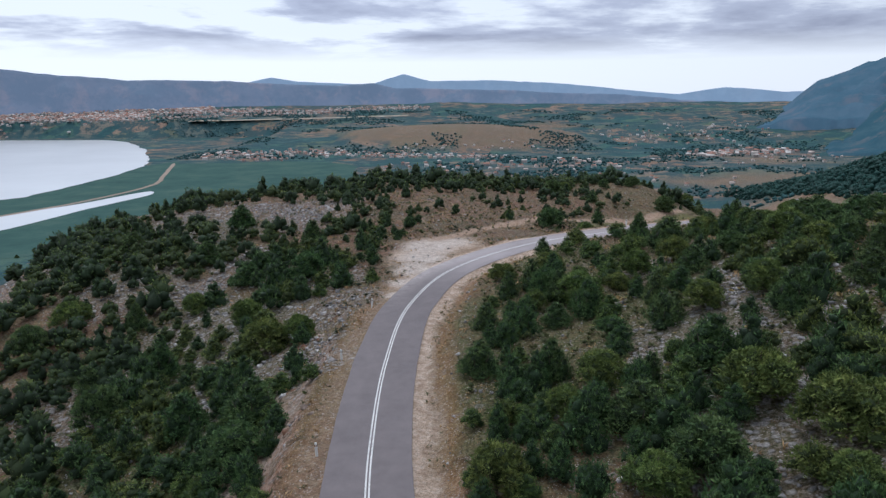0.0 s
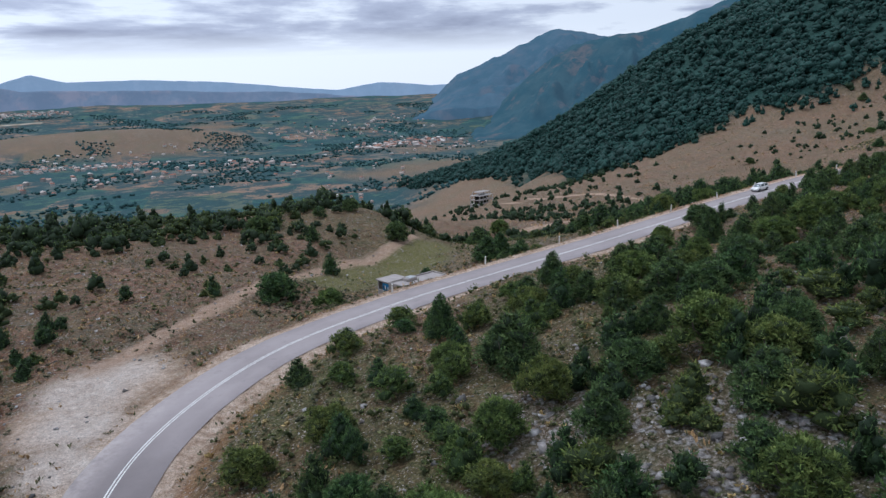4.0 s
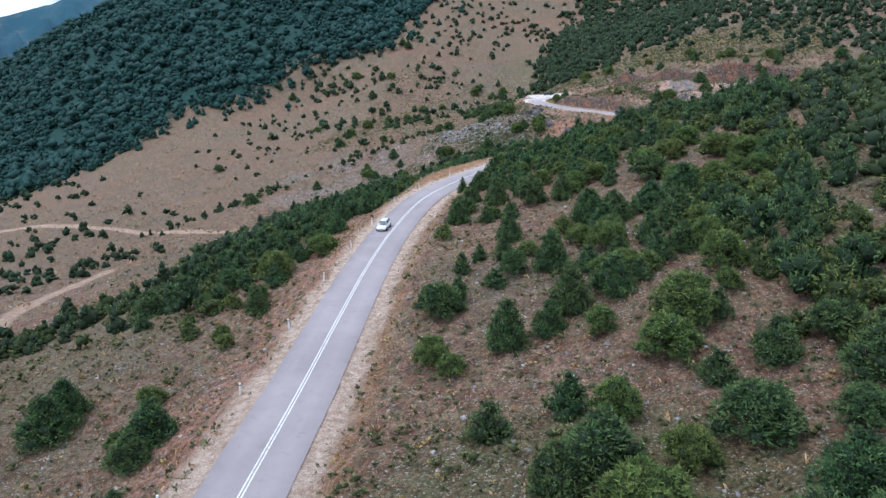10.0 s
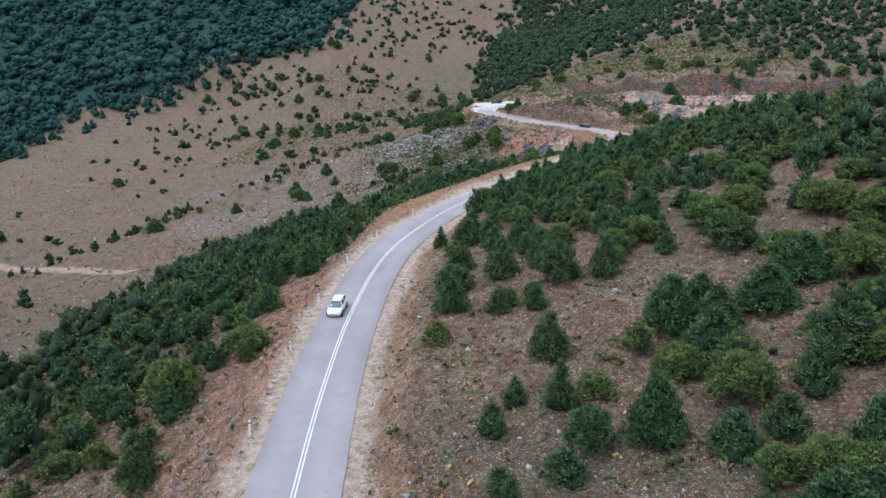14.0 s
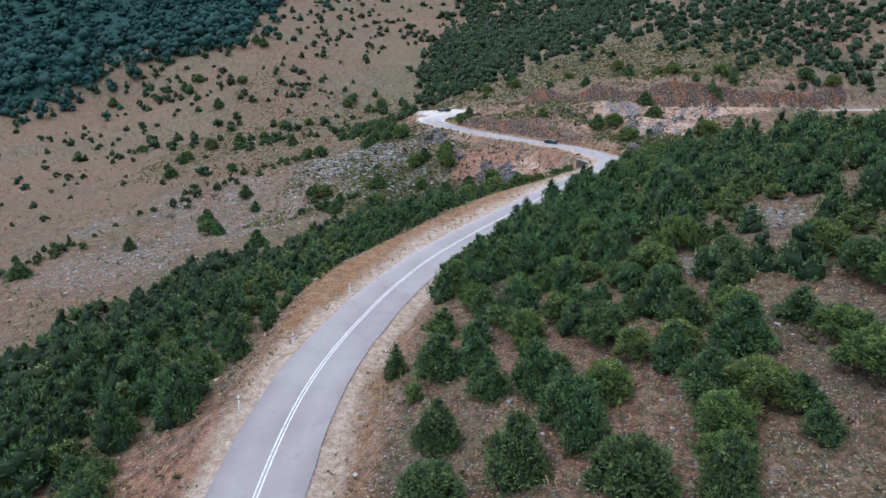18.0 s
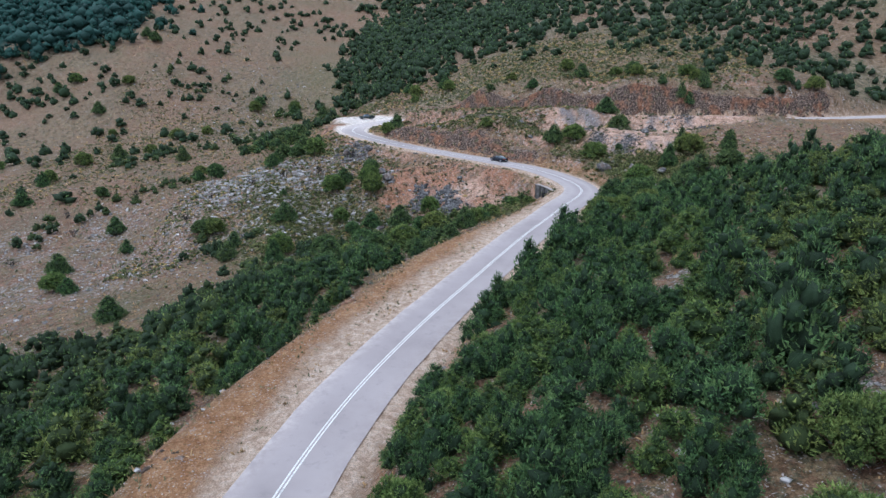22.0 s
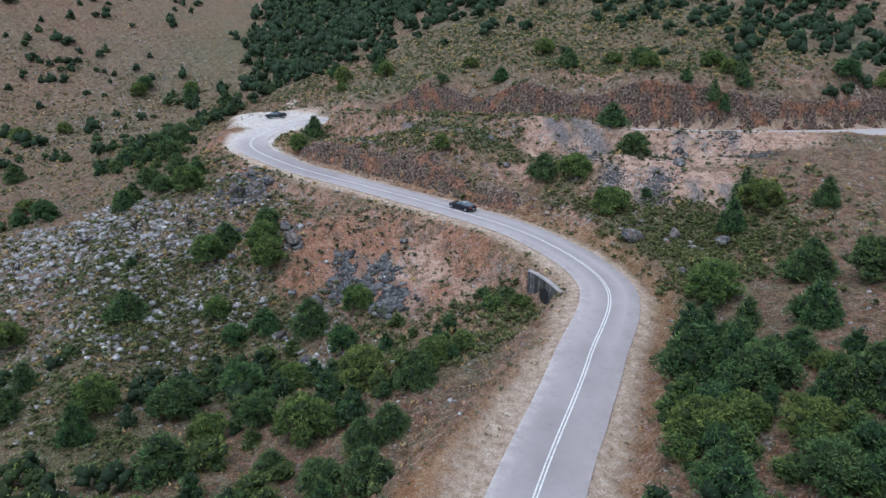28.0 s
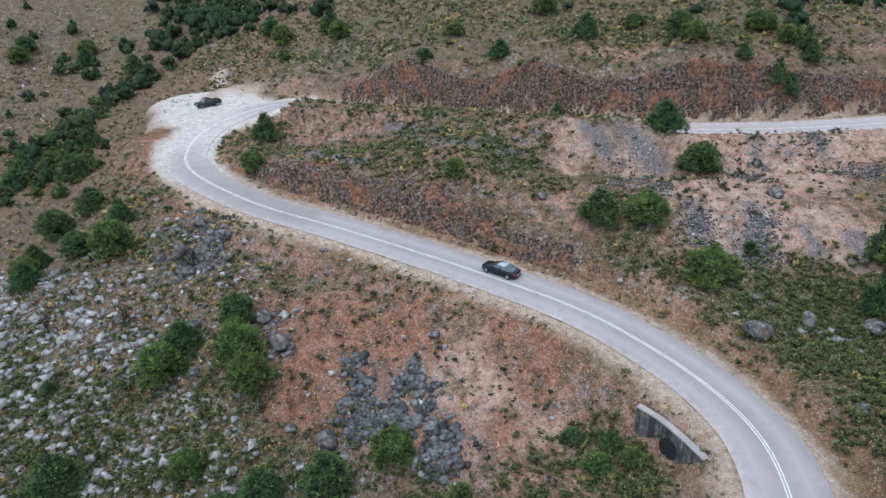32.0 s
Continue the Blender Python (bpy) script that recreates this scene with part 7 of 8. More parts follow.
def sheet(name, outline, z, mat, label, category):
    bm = bmesh.new()
    pts = spline([(*p, 0) for p in outline] + [(*outline[0], 0)], 12.0)
    wide = 0.35 * min(np.ptp(pts[:, 0]), np.ptp(pts[:, 1]))
    pts[:, 0] += min(16.0, 0.05 * wide) * rough_noise(pts[:, 0], pts[:, 1], 90, 4, 7)
    pts[:, 1] += min(22.0, 0.06 * wide) * rough_noise(pts[:, 0], pts[:, 1], 90, 4, 8)
    bm.faces.new([bm.verts.new((x, y, z)) for x, y, _ in pts])
    bmesh.ops.triangulate(bm, faces=bm.faces[:])
    for f in bm.faces:
        if f.normal.z < 0:
            f.normal_flip()
    return tagged(part(name, bm, mat), label, category, kind="structure")


m = Mat("marsh", 0.95, 0.0, 0.1)
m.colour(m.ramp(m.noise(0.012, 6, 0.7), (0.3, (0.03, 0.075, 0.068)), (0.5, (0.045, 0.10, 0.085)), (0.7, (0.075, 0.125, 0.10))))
MARSH = m.m
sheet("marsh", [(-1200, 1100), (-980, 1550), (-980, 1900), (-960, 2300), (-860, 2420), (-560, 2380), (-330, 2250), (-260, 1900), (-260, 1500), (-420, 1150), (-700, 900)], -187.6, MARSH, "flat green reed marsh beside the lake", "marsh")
sheet("water", [(-2900, 3720), (-2384, 3700), (-2005, 3669), (-1711, 3552), (-1442, 3206), (-1222, 2803), (-997, 2278), (-951, 1963), (-942, 1723), (-952, 1572), (-975, 1485), (-1300, 1200), (-2100, 1000), (-3300, 1800), (-3500, 3000)],
      -187.0, WATER, "wide pale lake mirroring the sky", "lake")
sheet("water_canal", [(-860, 1180), (-835, 1290), (-766, 1438), (-712, 1611), (-679, 1560), (-700, 1440), (-720, 1348), (-751, 1132), (-800, 1040)], -187.2, WATER, "straight canal through the marsh", "canal")
sheet("road_dyke", [(-880, 1220), (-845, 1290), (-785, 1470), (-755, 1728), (-812, 1950), (-912, 2273), (-900, 2273), (-800, 1950), (-743, 1728), (-772, 1462), (-835, 1273), (-870, 1200)], -187.1,
      plain("dyke_earth", (0.34, 0.26, 0.2), 0.95, scale=0.05), "pale earth track on the dyke", "track")

m = Mat("rendered_walls", 0.9, 0.0, 0.2)
m.colour(m.hsv((0.55, 0.50, 0.46, 1), 0.5, 0.8, m.span(m.island(), 0, 1, 0.55, 1.25)))
WALLS = m.m
m = Mat("tiled_roofs", 0.9, 0.0, 0.2)
m.colour(m.ramp(m.island(), (0.1, (0.30, 0.15, 0.11)), (0.5, (0.38, 0.22, 0.17)), (0.7, (0.50, 0.42, 0.38)), (0.95, (0.62, 0.60, 0.58))))
TILES = m.m


def houses(name, label, rows, seed):
    """Many small gabled houses in one mesh: walls and roofs."""
    r = np.random.RandomState(seed)
    z = height(rows[:, 0], rows[:, 1], False)
    box = np.array([(a, b, c) for c in (0, 1) for a, b in ((-1, -1), (1, -1), (1, 1), (-1, 1))], float)
    wall_f = [(0, 1, 5), (0, 5, 4), (1, 2, 6), (1, 6, 5), (2, 3, 7), (2, 7, 6), (3, 0, 4), (3, 4, 7)]
    roof_v = np.array([(-1.08, -1.12, 0.97), (1.08, -1.12, 0.97), (1.08, 1.12, 0.97), (-1.08, 1.12, 0.97), (-1.08, 0, 1.5), (1.08, 0, 1.5)])
    roof_f = [(0, 1, 5), (0, 5, 4), (2, 3, 4), (2, 4, 5), (1, 2, 5), (3, 0, 4)]
    co, fs, kinds, n = [], [], [], 0
    for (x, y, w), gz_ in zip(rows, z):
        a = r.uniform(0, 3.14)
        size = np.array([w * r.uniform(0.8, 1.7), w, w * r.uniform(0.55, 0.95)]) * 0.5
        size[2] *= 2
        for v, f, kind in ((box, wall_f, 0), (roof_v, roof_f, 1)):
            p = v * size
            if kind:
                p[:, 2] = size[2] * 0.97 + (v[:, 2] - 0.97) * w * 0.55
            co.append(np.stack([p[:, 0] * math.cos(a) - p[:, 1] * math.sin(a) + x, p[:, 0] * math.sin(a) + p[:, 1] * math.cos(a) + y, p[:, 2] + gz_ - 0.5], 1))
            fs.append(np.array(f) + n)
            kinds += [kind] * len(f)
            n += len(v)
    me = mesh_of(name, np.concatenate(co), np.concatenate(fs))
    me.materials.append(WALLS)
    me.materials.append(TILES)
    me.polygons.foreach_set("material_index", np.array(kinds, np.int32))
    return tagged(part(name, me, None), label, "village", kind="stuff")


def band(r, x0, y0, x1, y1, wide, n, lo, hi):
    t, o = r.rand(n), r.normal(size=n) * wide
    a = math.atan2(y1 - y0, x1 - x0)
    return np.stack([x0 + (x1 - x0) * t - math.sin(a) * o, y0 + (y1 - y0) * t + math.cos(a) * o, lo + (hi - lo) * r.rand(n)], 1)


r = np.random.RandomState(51)
houses("village", "low village of pale walls and red roofs", np.concatenate([band(r, -900, 2540, -450, 2640, 60, 130, 6, 10), band(r, -480, 2600, 200, 2480, 45, 150, 6, 10), band(r, -230, 2700, 480, 2850, 50, 40, 6, 9), band(r, -780, 2420, -560, 2440, 30, 24, 6, 9)]), 1)
houses("farmsteads", "scattered farmhouses and sheds on the plain", np.concatenate([band(r, 880, 2500, 1330, 2720, 55, 120, 6, 15), band(r, 1050, 2250, 1350, 2500, 60, 25, 6, 9), band(r, 300, 1700, 900, 2300, 190, 34, 5, 8), band(r, 400, 1350, 640, 1500, 50, 12, 5, 8), band(r, 700, 3200, 1500, 3400, 140, 110, 6, 9),
                                                                                        band(r, -200, 2050, 500, 2250, 110, 60, 7, 12)]), 2)
houses("town", "dense town of white and red-roofed houses across the lake", np.concatenate([band(r, -2750, 3850, -1750, 4080, 90, 900, 7, 12), band(r, -2500, 4150, -1150, 4330, 70, 800, 6, 11), band(r, -1150, 4260, -120, 4400, 60, 330, 6, 10), band(r, -1750, 3960, -700, 4180, 40, 160, 6, 10), band(r, -2650, 4330, -1500, 4470, 50, 650, 7, 12)]), 3)

m = Mat("airfield_grass", 0.95, 0.0, 0.1)
m.colour(m.ramp(m.noise(0.02, 5, 0.7), (0.35, (0.26, 0.215, 0.15)), (0.65, (0.46, 0.42, 0.35))))
t = np.linspace(0, 1, 80)
run = np.stack([-1420 + 1190 * t, 3840 + 190 * t ** 2], 1)
rows = [np.column_stack([run[:, 0], run[:, 1] + o, height(run[:, 0], run[:, 1] + o, False) + 2.0]) for o in (-26, 26)]
i = np.arange(79)
tagged(part("airfield", mesh_of("airfield", np.concatenate(rows), np.stack([i, i + 1, i + 81, i + 80], 1)), m.m), "long pale airfield strip across the plain", "airfield", kind="structure")

# groves tinted teal to carry the valley haze in their own colour
m = Mat("valley_trees", 0.9, 0.0, 0.1)
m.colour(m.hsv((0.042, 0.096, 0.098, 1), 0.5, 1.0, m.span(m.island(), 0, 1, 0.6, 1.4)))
VALLEY_TREES = m.m
r = np.random.RandomState(61)
blob = []
for k in range(4):
    v, f = ball(2, 5)
    q = np.random.RandomState(400 + k)
    blob.append((v * (1 + 0.22 * q.normal(size=(len(v), 1))) * 0.5 + np.array([0, 0, 0.4]), f))
n = 42000
x, y = r.uniform(-1700, 2300, n), r.uniform(1150, 4300, n)
keep = (rough_noise(x, y, 170, 5, 81) + 0.25 * rough_noise(x, y, 900, 2, 82) > 0.08) & (np.abs(np.arctan2(x, y)) < 0.62)
wet = (x < -250) & (x > -1300) & (y < 2450) | (x < -1000) & (y < 3720)
rows5 = np.stack([x, y, r.uniform(6, 13, n)], 1)[keep & ~wet]
rows5 = rows5[height(rows5[:, 0], rows5[:, 1], False) < -60]
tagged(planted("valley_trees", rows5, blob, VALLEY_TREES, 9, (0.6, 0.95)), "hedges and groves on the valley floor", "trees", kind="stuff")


# ---------------------------------------------------------------- things by the road
def box_into(bm, lo, hi, m=None, bevel=0.0):
    """A box between two corners, with softened edges."""
    res = bmesh.ops.create_cube(bm, size=1.0)
    vs = res["verts"]
    for v in vs:
        v.co = Vector([lo[k] + (hi[k] - lo[k]) * (v.co[k] + 0.5) for k in range(3)])
    if bevel:
        es = list({e for v in vs for e in v.link_edges})
        out = bmesh.ops.bevel(bm, geom=es, offset=bevel, segments=1, affect="EDGES")
        vs = list({v for f in out["faces"] for v in f.verts} | {v for v in vs if v.is_valid})
    if m is not None:
        bmesh.ops.transform(bm, matrix=m, verts=vs)
    return bm


def box(lo, hi, m=None, bevel=0.0):
    return box_into(bmesh.new(), lo, hi, m, bevel)


def loft(sections, close=True):
    """Skin over rings of equal count."""
    bm = bmesh.new()
    rings = [[bm.verts.new(p) for p in s] for s in sections]
    n = len(rings[0])
    for a, b in zip(rings, rings[1:]):
        for k in range(n):
            bm.faces.new((a[k], a[(k + 1) % n], b[(k + 1) % n], b[k]))
    if close:
        bm.faces.new(rings[0][::-1])
        bm.faces.new(rings[-1])
    bmesh.ops.recalc_face_normals(bm, faces=bm.faces[:])
    return bm


def wheel_mesh(rad, width, hub):
    """A tyre or a rim lying along the y axis, turned from a profile."""
    prof = [(hub, -width / 2), (rad - 0.04, -width / 2), (rad, -width / 2 + 0.035), (rad, width / 2 - 0.035), (rad - 0.04, width / 2), (hub, width / 2)]
    rings = []
    for r_, y in prof:
        rings.append([(r_ * math.cos(2 * math.pi * k / 24), y, r_ * math.sin(2 * math.pi * k / 24)) for k in range(24)])
    return loft(rings, close=False)


def rim_mesh(rad, width):
    bm = loft([[(q * math.cos(2 * math.pi * k / 20), y, q * math.sin(2 * math.pi * k / 20)) for k in range(20)] for q, y in ((rad, -width / 2), (rad, width / 2 - 0.02), (rad * 0.9, width / 2), (rad * 0.85, width / 2 - 0.025))])
    for k in range(5):
        box_into(bm, (0.03, width / 2 - 0.03, -0.03), (rad * 0.9, width / 2 - 0.005, 0.03), Matrix.Rotation(2 * math.pi * k / 5, 4, "Y"))
    return bm


GLASS = plain("tinted_car_glass", (0.16, 0.19, 0.21), 0.05, 0.6, var=0.1, spec=0.8)
TYRE = plain("tyre_rubber", (0.022, 0.022, 0.023), 0.85)
ALLOY = plain("alloy_rim", (0.5, 0.5, 0.52), 0.3, 0.9)
TAIL = plain("red_lamp_glass", (0.42, 0.02, 0.025), 0.12, spec=0.7)
HEADLAMP = plain("clear_lamp_glass", (0.75, 0.77, 0.8), 0.08, spec=0.8)
TRIM = plain("black_trim", (0.02, 0.02, 0.021), 0.5)
PLATE = plain("blank_plate", (0.7, 0.7, 0.68), 0.5)


def coat(name, col):
    m = Mat(name, 0.22, 0.0, 0.3)
    m.colour(m.mix(m.span(m.noise(2.0, 4), 0.35, 0.7), tuple(c * 0.85 for c in col), col))
    m.b.inputs["Coat Weight"].default_value = 0.2
    m.b.inputs["Coat Roughness"].default_value = 0.05
    return m.m


def ring(x, prof):
    """One section of a car's body: half widths and heights, mirrored."""
    return [(x, w, z) for w, z in prof] + [(x, -w, z) for w, z in reversed(prof)]


def round_off(ob):
    """Rounds a pressed panel."""
    mod = ob.modifiers.new("round", "SUBSURF")
    mod.levels = mod.render_levels = 1
    for p in ob.data.polygons:
        p.use_smooth = True


def car(name, label, category, where, paint, shape):
    """A parked motor car, nose along +x: body, glasshouse, roof, wheels, lamps, mirrors, plates."""
    L, W, belt, roofz = shape["long"], shape["wide"] / 2, shape["belt"], shape["roof"]
    root = new(name)
    h = L / 2
    hood, boot = shape["hood"], shape["boot"]
    st = [(-h, 0.78, 0.42, belt * boot * 0.86), (-h + 0.10, 0.92, 0.32, belt * boot), (-h + 0.55, 0.985, 0.26, belt * boot * 1.02), (-h + 1.0, 1.0, 0.22, belt * 1.02), (-0.3, 0.985, 0.2, belt), (0.55, 0.985, 0.2, belt * 0.985),
          (0.95, 0.99, 0.21, belt * hood * 1.02), (h - 0.75, 0.985, 0.22, belt * hood * 0.96), (h - 0.25, 0.92, 0.26, belt * hood * 0.86), (h - 0.05, 0.78, 0.32, belt * hood * 0.74), (h, 0.66, 0.38, belt * hood * 0.62)]
    secs = []
    for x, k, zb, zt in st:
        w = W * k
        mid = zb + (zt - zb) * 0.62
        secs.append(ring(x, [(w * 0.86, zb), (w * 0.97, zb + 0.1), (w, mid), (w * 0.965, zt - 0.07), (w * 0.88, zt - 0.012), (w * 0.5, zt + 0.014)]))
    body = part("body", loft(secs), paint, root)
    for p in body.data.polygons:
        p.use_smooth = True
    round_off(body)
    c0, c1, c2, c3 = shape["cabin"]  # screen foot, screen top, roof end, rear glass foot
    g = []
    for x, wb, zt in ((c0, 0.80, belt * hood + 0.03), ((c0 + c1) / 2, 0.815, belt + (roofz - belt) * 0.56), (c1, 0.82, roofz - 0.05), ((c1 + c2) / 2, 0.83, roofz - 0.03), (c2, 0.82, roofz - 0.06), ((c2 + c3) / 2, 0.80, belt + (roofz - belt) * 0.55), (c3, 0.76, belt * boot + 0.03)):
        top = zt
        inw = 1 - 0.24 * (top - belt) / (roofz - belt)
        g.append(ring(x, [(W * wb, belt - 0.12), (W * wb * 1.06, belt - 0.01), (W * wb * max(inw, 0.74), max(top - 0.03, belt - 0.005)), (W * wb * max(inw, 0.74) * 0.86, max(top, belt))]))
    round_off(part("window_glass", loft(g), GLASS, root, "dark tinted glass"))
    rf = []
    for x, zt, k in ((c1 + 0.06, roofz - 0.035, 0.60), (c1 - 0.25, roofz - 0.008, 0.635), ((c1 + c2) / 2, roofz, 0.645), (c2 + 0.2, roofz - 0.012, 0.63), (c2 - 0.05, roofz - 0.05, 0.60)):
        rf.append(ring(x, [(W * k * 1.02, zt - 0.05), (W * k * 1.04, zt - 0.022), (W * k * 0.85, zt + 0.012)]))
    round_off(part("roof", loft(rf), shape["roof_paint"] or paint, root))
    for s in (1, -1):
        for a, b in (((c0 + 0.02, 0.845, belt - 0.01), (c1 + 0.02, 0.63, roofz - 0.05)), (((c1 + c2) / 2, 0.885, belt - 0.02), ((c1 + c2) / 2 - 0.06, 0.65, roofz - 0.05)), ((c3 - 0.02, 0.80, belt * max(boot, 0.98)), (c2 - 0.02, 0.62, roofz - 0.06))):
            a, b = Vector((a[0], s * a[1] * W, a[2])), Vector((b[0], s * b[1] * W, b[2]))
            t = (b - a).normalized()
            q = Vector((0.045, 0, 0))
            o = Vector((0, s * 0.022, 0.006))
            part("pillar", loft([[p + q + o, p - q + o, p - q - o, p + q - o] for p in (a, (a + b) / 2 + Vector((0, s * 0.03, 0.012)), b)]), paint, root)
        for x in (h - 0.88, -h + 0.92):
            R = shape["wheel"]
            arch = part("wheel_arch", loft([[((R + 0.045) * math.cos(t), y, R + (R + 0.045) * math.sin(t)) for t in [2 * math.pi * k / 24 for k in range(24)]] for y in (-0.11, 0.11)]), TRIM, root, "black wheel arch")
            arch.matrix_basis = pose(x, s * (W - 0.10), 0.0)
            wheel = new("wheel")
            wheel.parent = root
            wheel.matrix_basis = pose(x, s * (W - 0.055), R, 0, 0, 0 if s > 0 else 180)
            part("tyre", wheel_mesh(R, 0.22, R * 0.66), TYRE, wheel)
            part("rim", rim_mesh(R * 0.68, 0.2), ALLOY, wheel, "five-spoke alloy rim")
        part("side_mirror", box((c0 - 0.42, s * W * 0.94 if s > 0 else s * W * 1.12, belt - 0.03), (c0 - 0.22, s * W * 1.12 if s > 0 else s * W * 0.94, belt + 0.11), bevel=0.03), paint, root)
        part("door_handle", box((-0.35, s * W * 0.985 - 0.012, belt - 0.2), (-0.15, s * W * 0.985 + 0.012, belt - 0.17), bevel=0.006), TRIM if shape["dark_handles"] else ALLOY, root)
        part("tail_light", box((-h + 0.0, min(s * W * 0.48, s * W * 0.9), belt * boot * 0.78), (-h + 0.22, max(s * W * 0.48, s * W * 0.9), belt * boot * 0.9), bevel=0.025), TAIL, root, "red tail light")
        part("headlight", box((h - 0.3, min(s * W * 0.5, s * W * 0.86), belt * hood * 0.58), (h - 0.045, max(s * W * 0.5, s * W * 0.86), belt * hood * 0.7), bevel=0.025), HEADLAMP, root, "clear headlight")
        part("side_sill", box((-h + 1.4, min(s * W * 0.88, s * W * 0.99), 0.17), (h - 1.35, max(s * W * 0.88, s * W * 0.99), 0.27), bevel=0.02), TRIM, root)
    part("grille", box((h - 0.06, -0.42, 0.40), (h + 0.012, 0.42, belt * hood * 0.56), bevel=0.02), TRIM, root, "black grille")
    part("number_plate", box((-h - 0.02, -0.26, 0.50), (-h + 0.04, 0.26, 0.61), bevel=0.006), PLATE, root, "blank pale plate")
    part("number_plate", box((h - 0.03, -0.26, 0.33), (h + 0.025, 0.26, 0.43), bevel=0.006), PLATE, root, "blank pale plate")
    part("rear_bumper", box((-h - 0.012, -W * 0.8, 0.25), (-h + 0.16, W * 0.8, 0.42), bevel=0.04), TRIM, root)
    root.matrix_basis = where
    return tagged(root, label, category)


def on_road(x, y, flip=False):
    """Stands something on the road along its run and slope."""
    i = int(((LINE[:, 0] - x) ** 2 + (LINE[:, 1] - y) ** 2).argmin())
    t = Vector(LINE[i + 2] - LINE[i - 2]).normalized()
    if flip:
        t = -t
    s = Vector((0, 0, 1)).cross(t).normalized()
    return Matrix.Translation((x, y, LINE[i, 2] + 0.005)) @ Matrix((t, s, t.cross(s))).transposed().to_4x4()


# pale mirror-like roof colour puts in the sky reflected by dark glass
car("coupe", "dark blue-black fastback car on road, reflected sky coloured into roof glass", "car", on_road(294.1, 114.0), coat("midnight_paint", (0.006, 0.009, 0.017)),
    dict(long=4.75, wide=1.86, belt=0.93, roof=1.38, hood=0.97, boot=1.02, cabin=(0.98, 0.28, -0.85, -2.0), wheel=0.335, roof_paint=plain("roof_glass_with_sky_sheen", (0.62, 0.66, 0.70), 0.1, 0.85, var=0.1), dark_handles=True))
car("hatchback", "white hatchback driving down the road", "car", on_road(121.8, 144.35, True), coat("white_paint", (0.78, 0.78, 0.78)),
    dict(long=4.2, wide=1.78, belt=0.96, roof=1.5, hood=0.96, boot=1.1, cabin=(1.15, 0.45, -1.55, -1.98), wheel=0.32, roof_paint=None, dark_handles=False))


def pickup(where):
    """A parked pickup: cab, open bed, wheels."""
    paint = coat("moss_grey_paint", (0.020, 0.036, 0.040))
    root = new("pickup_truck")
    h, W = 2.55, 0.89
    st = [(-h, 0.96, 0.45, 0.98), (-h + 0.1, 1, 0.4, 1.0), (0.0, 1, 0.36, 1.0), (0.95, 1, 0.36, 1.0), (1.2, 0.99, 0.36, 1.0), (h - 0.3, 0.97, 0.4, 0.93), (h - 0.05, 0.9, 0.45, 0.84), (h, 0.8, 0.5, 0.74)]
    part("body", loft([ring(x, [(W * k * 0.92, zb), (W * k, zb + 0.14), (W * k, zt - 0.12), (W * k * 0.94, zt)]) for x, k, zb, zt in st]), paint, root)
    part("cab_glass", loft([ring(x, [(W * 0.93, 0.96), (W * 0.93 * k, zt - 0.03), (W * 0.8 * k, zt)]) for x, k, zt in ((1.2, 0.98, 1.02), (0.62, 0.86, 1.62), (-0.35, 0.86, 1.64), (-0.75, 0.92, 1.2))]), GLASS, root, "dark cab windows")
    part("cab_roof", loft([ring(x, [(W * 0.80, z), (W * 0.76, z + 0.05)]) for x, z in ((0.66, 1.60), (0.2, 1.64), (-0.4, 1.62))]), paint, root)
    for s in (1, -1):
        part("bed_side", box((-h, s * W - 0.05, 0.9), (-0.8, s * W + 0.03, 1.16), bevel=0.02), paint, root)
        for x in (1.65, -1.6):
            wheel = new("wheel")
            wheel.parent = root
            wheel.matrix_basis = pose(x, s * (W - 0.06), 0.37, 0, 0, 0 if s > 0 else 180)
            part("tyre", wheel_mesh(0.37, 0.24, 0.23), TYRE, wheel)
            part("rim", rim_mesh(0.235, 0.2), ALLOY, wheel)
        part("headlight", box((h - 0.12, min(s * 0.5, s * 0.76), 0.66), (h + 0.01, max(s * 0.5, s * 0.76), 0.8), bevel=0.02), HEADLAMP, root)
        part("tail_light", box((-h - 0.015, min(s * 0.78, s * 0.88), 0.68), (-h + 0.05, max(s * 0.78, s * 0.88), 0.95), bevel=0.01), TAIL, root)
        part("side_mirror", box((0.95, s * (W + 0.06) - 0.06, 1.02), (1.08, s * (W + 0.06) + 0.06, 1.2), bevel=0.02), TRIM, root)
    part("tailgate", box((-h - 0.01, -W + 0.06, 0.62), (-h + 0.06, W - 0.06, 1.15), bevel=0.02), paint, root)
    part("bed_floor", box((-h + 0.08, -W + 0.07, 1.002), (-0.85, W - 0.07, 1.02)), TRIM, root, "dark bed liner")
    part("roll_bar", box((-0.86, -W + 0.1, 1.0), (-0.8, W - 0.1, 1.45), bevel=0.02), TRIM, root, "black roll bar")
    root.matrix_basis = where
    return tagged(root, "dark grey-green pickup truck parked on the gravel lay-by", "pickup")


gz0 = ground_z(368.0, 152.0)
pickup(pose(368, 152, gz0 + 0.02, 0, 0, 118))

# road marker posts
POST_WHITE = plain("white_post_plastic", (0.78, 0.78, 0.76), 0.5, var=0.2)
REFLECTOR = plain("amber_reflector", (0.55, 0.2, 0.05), 0.2, spec=0.7)
post = new("marker_post")
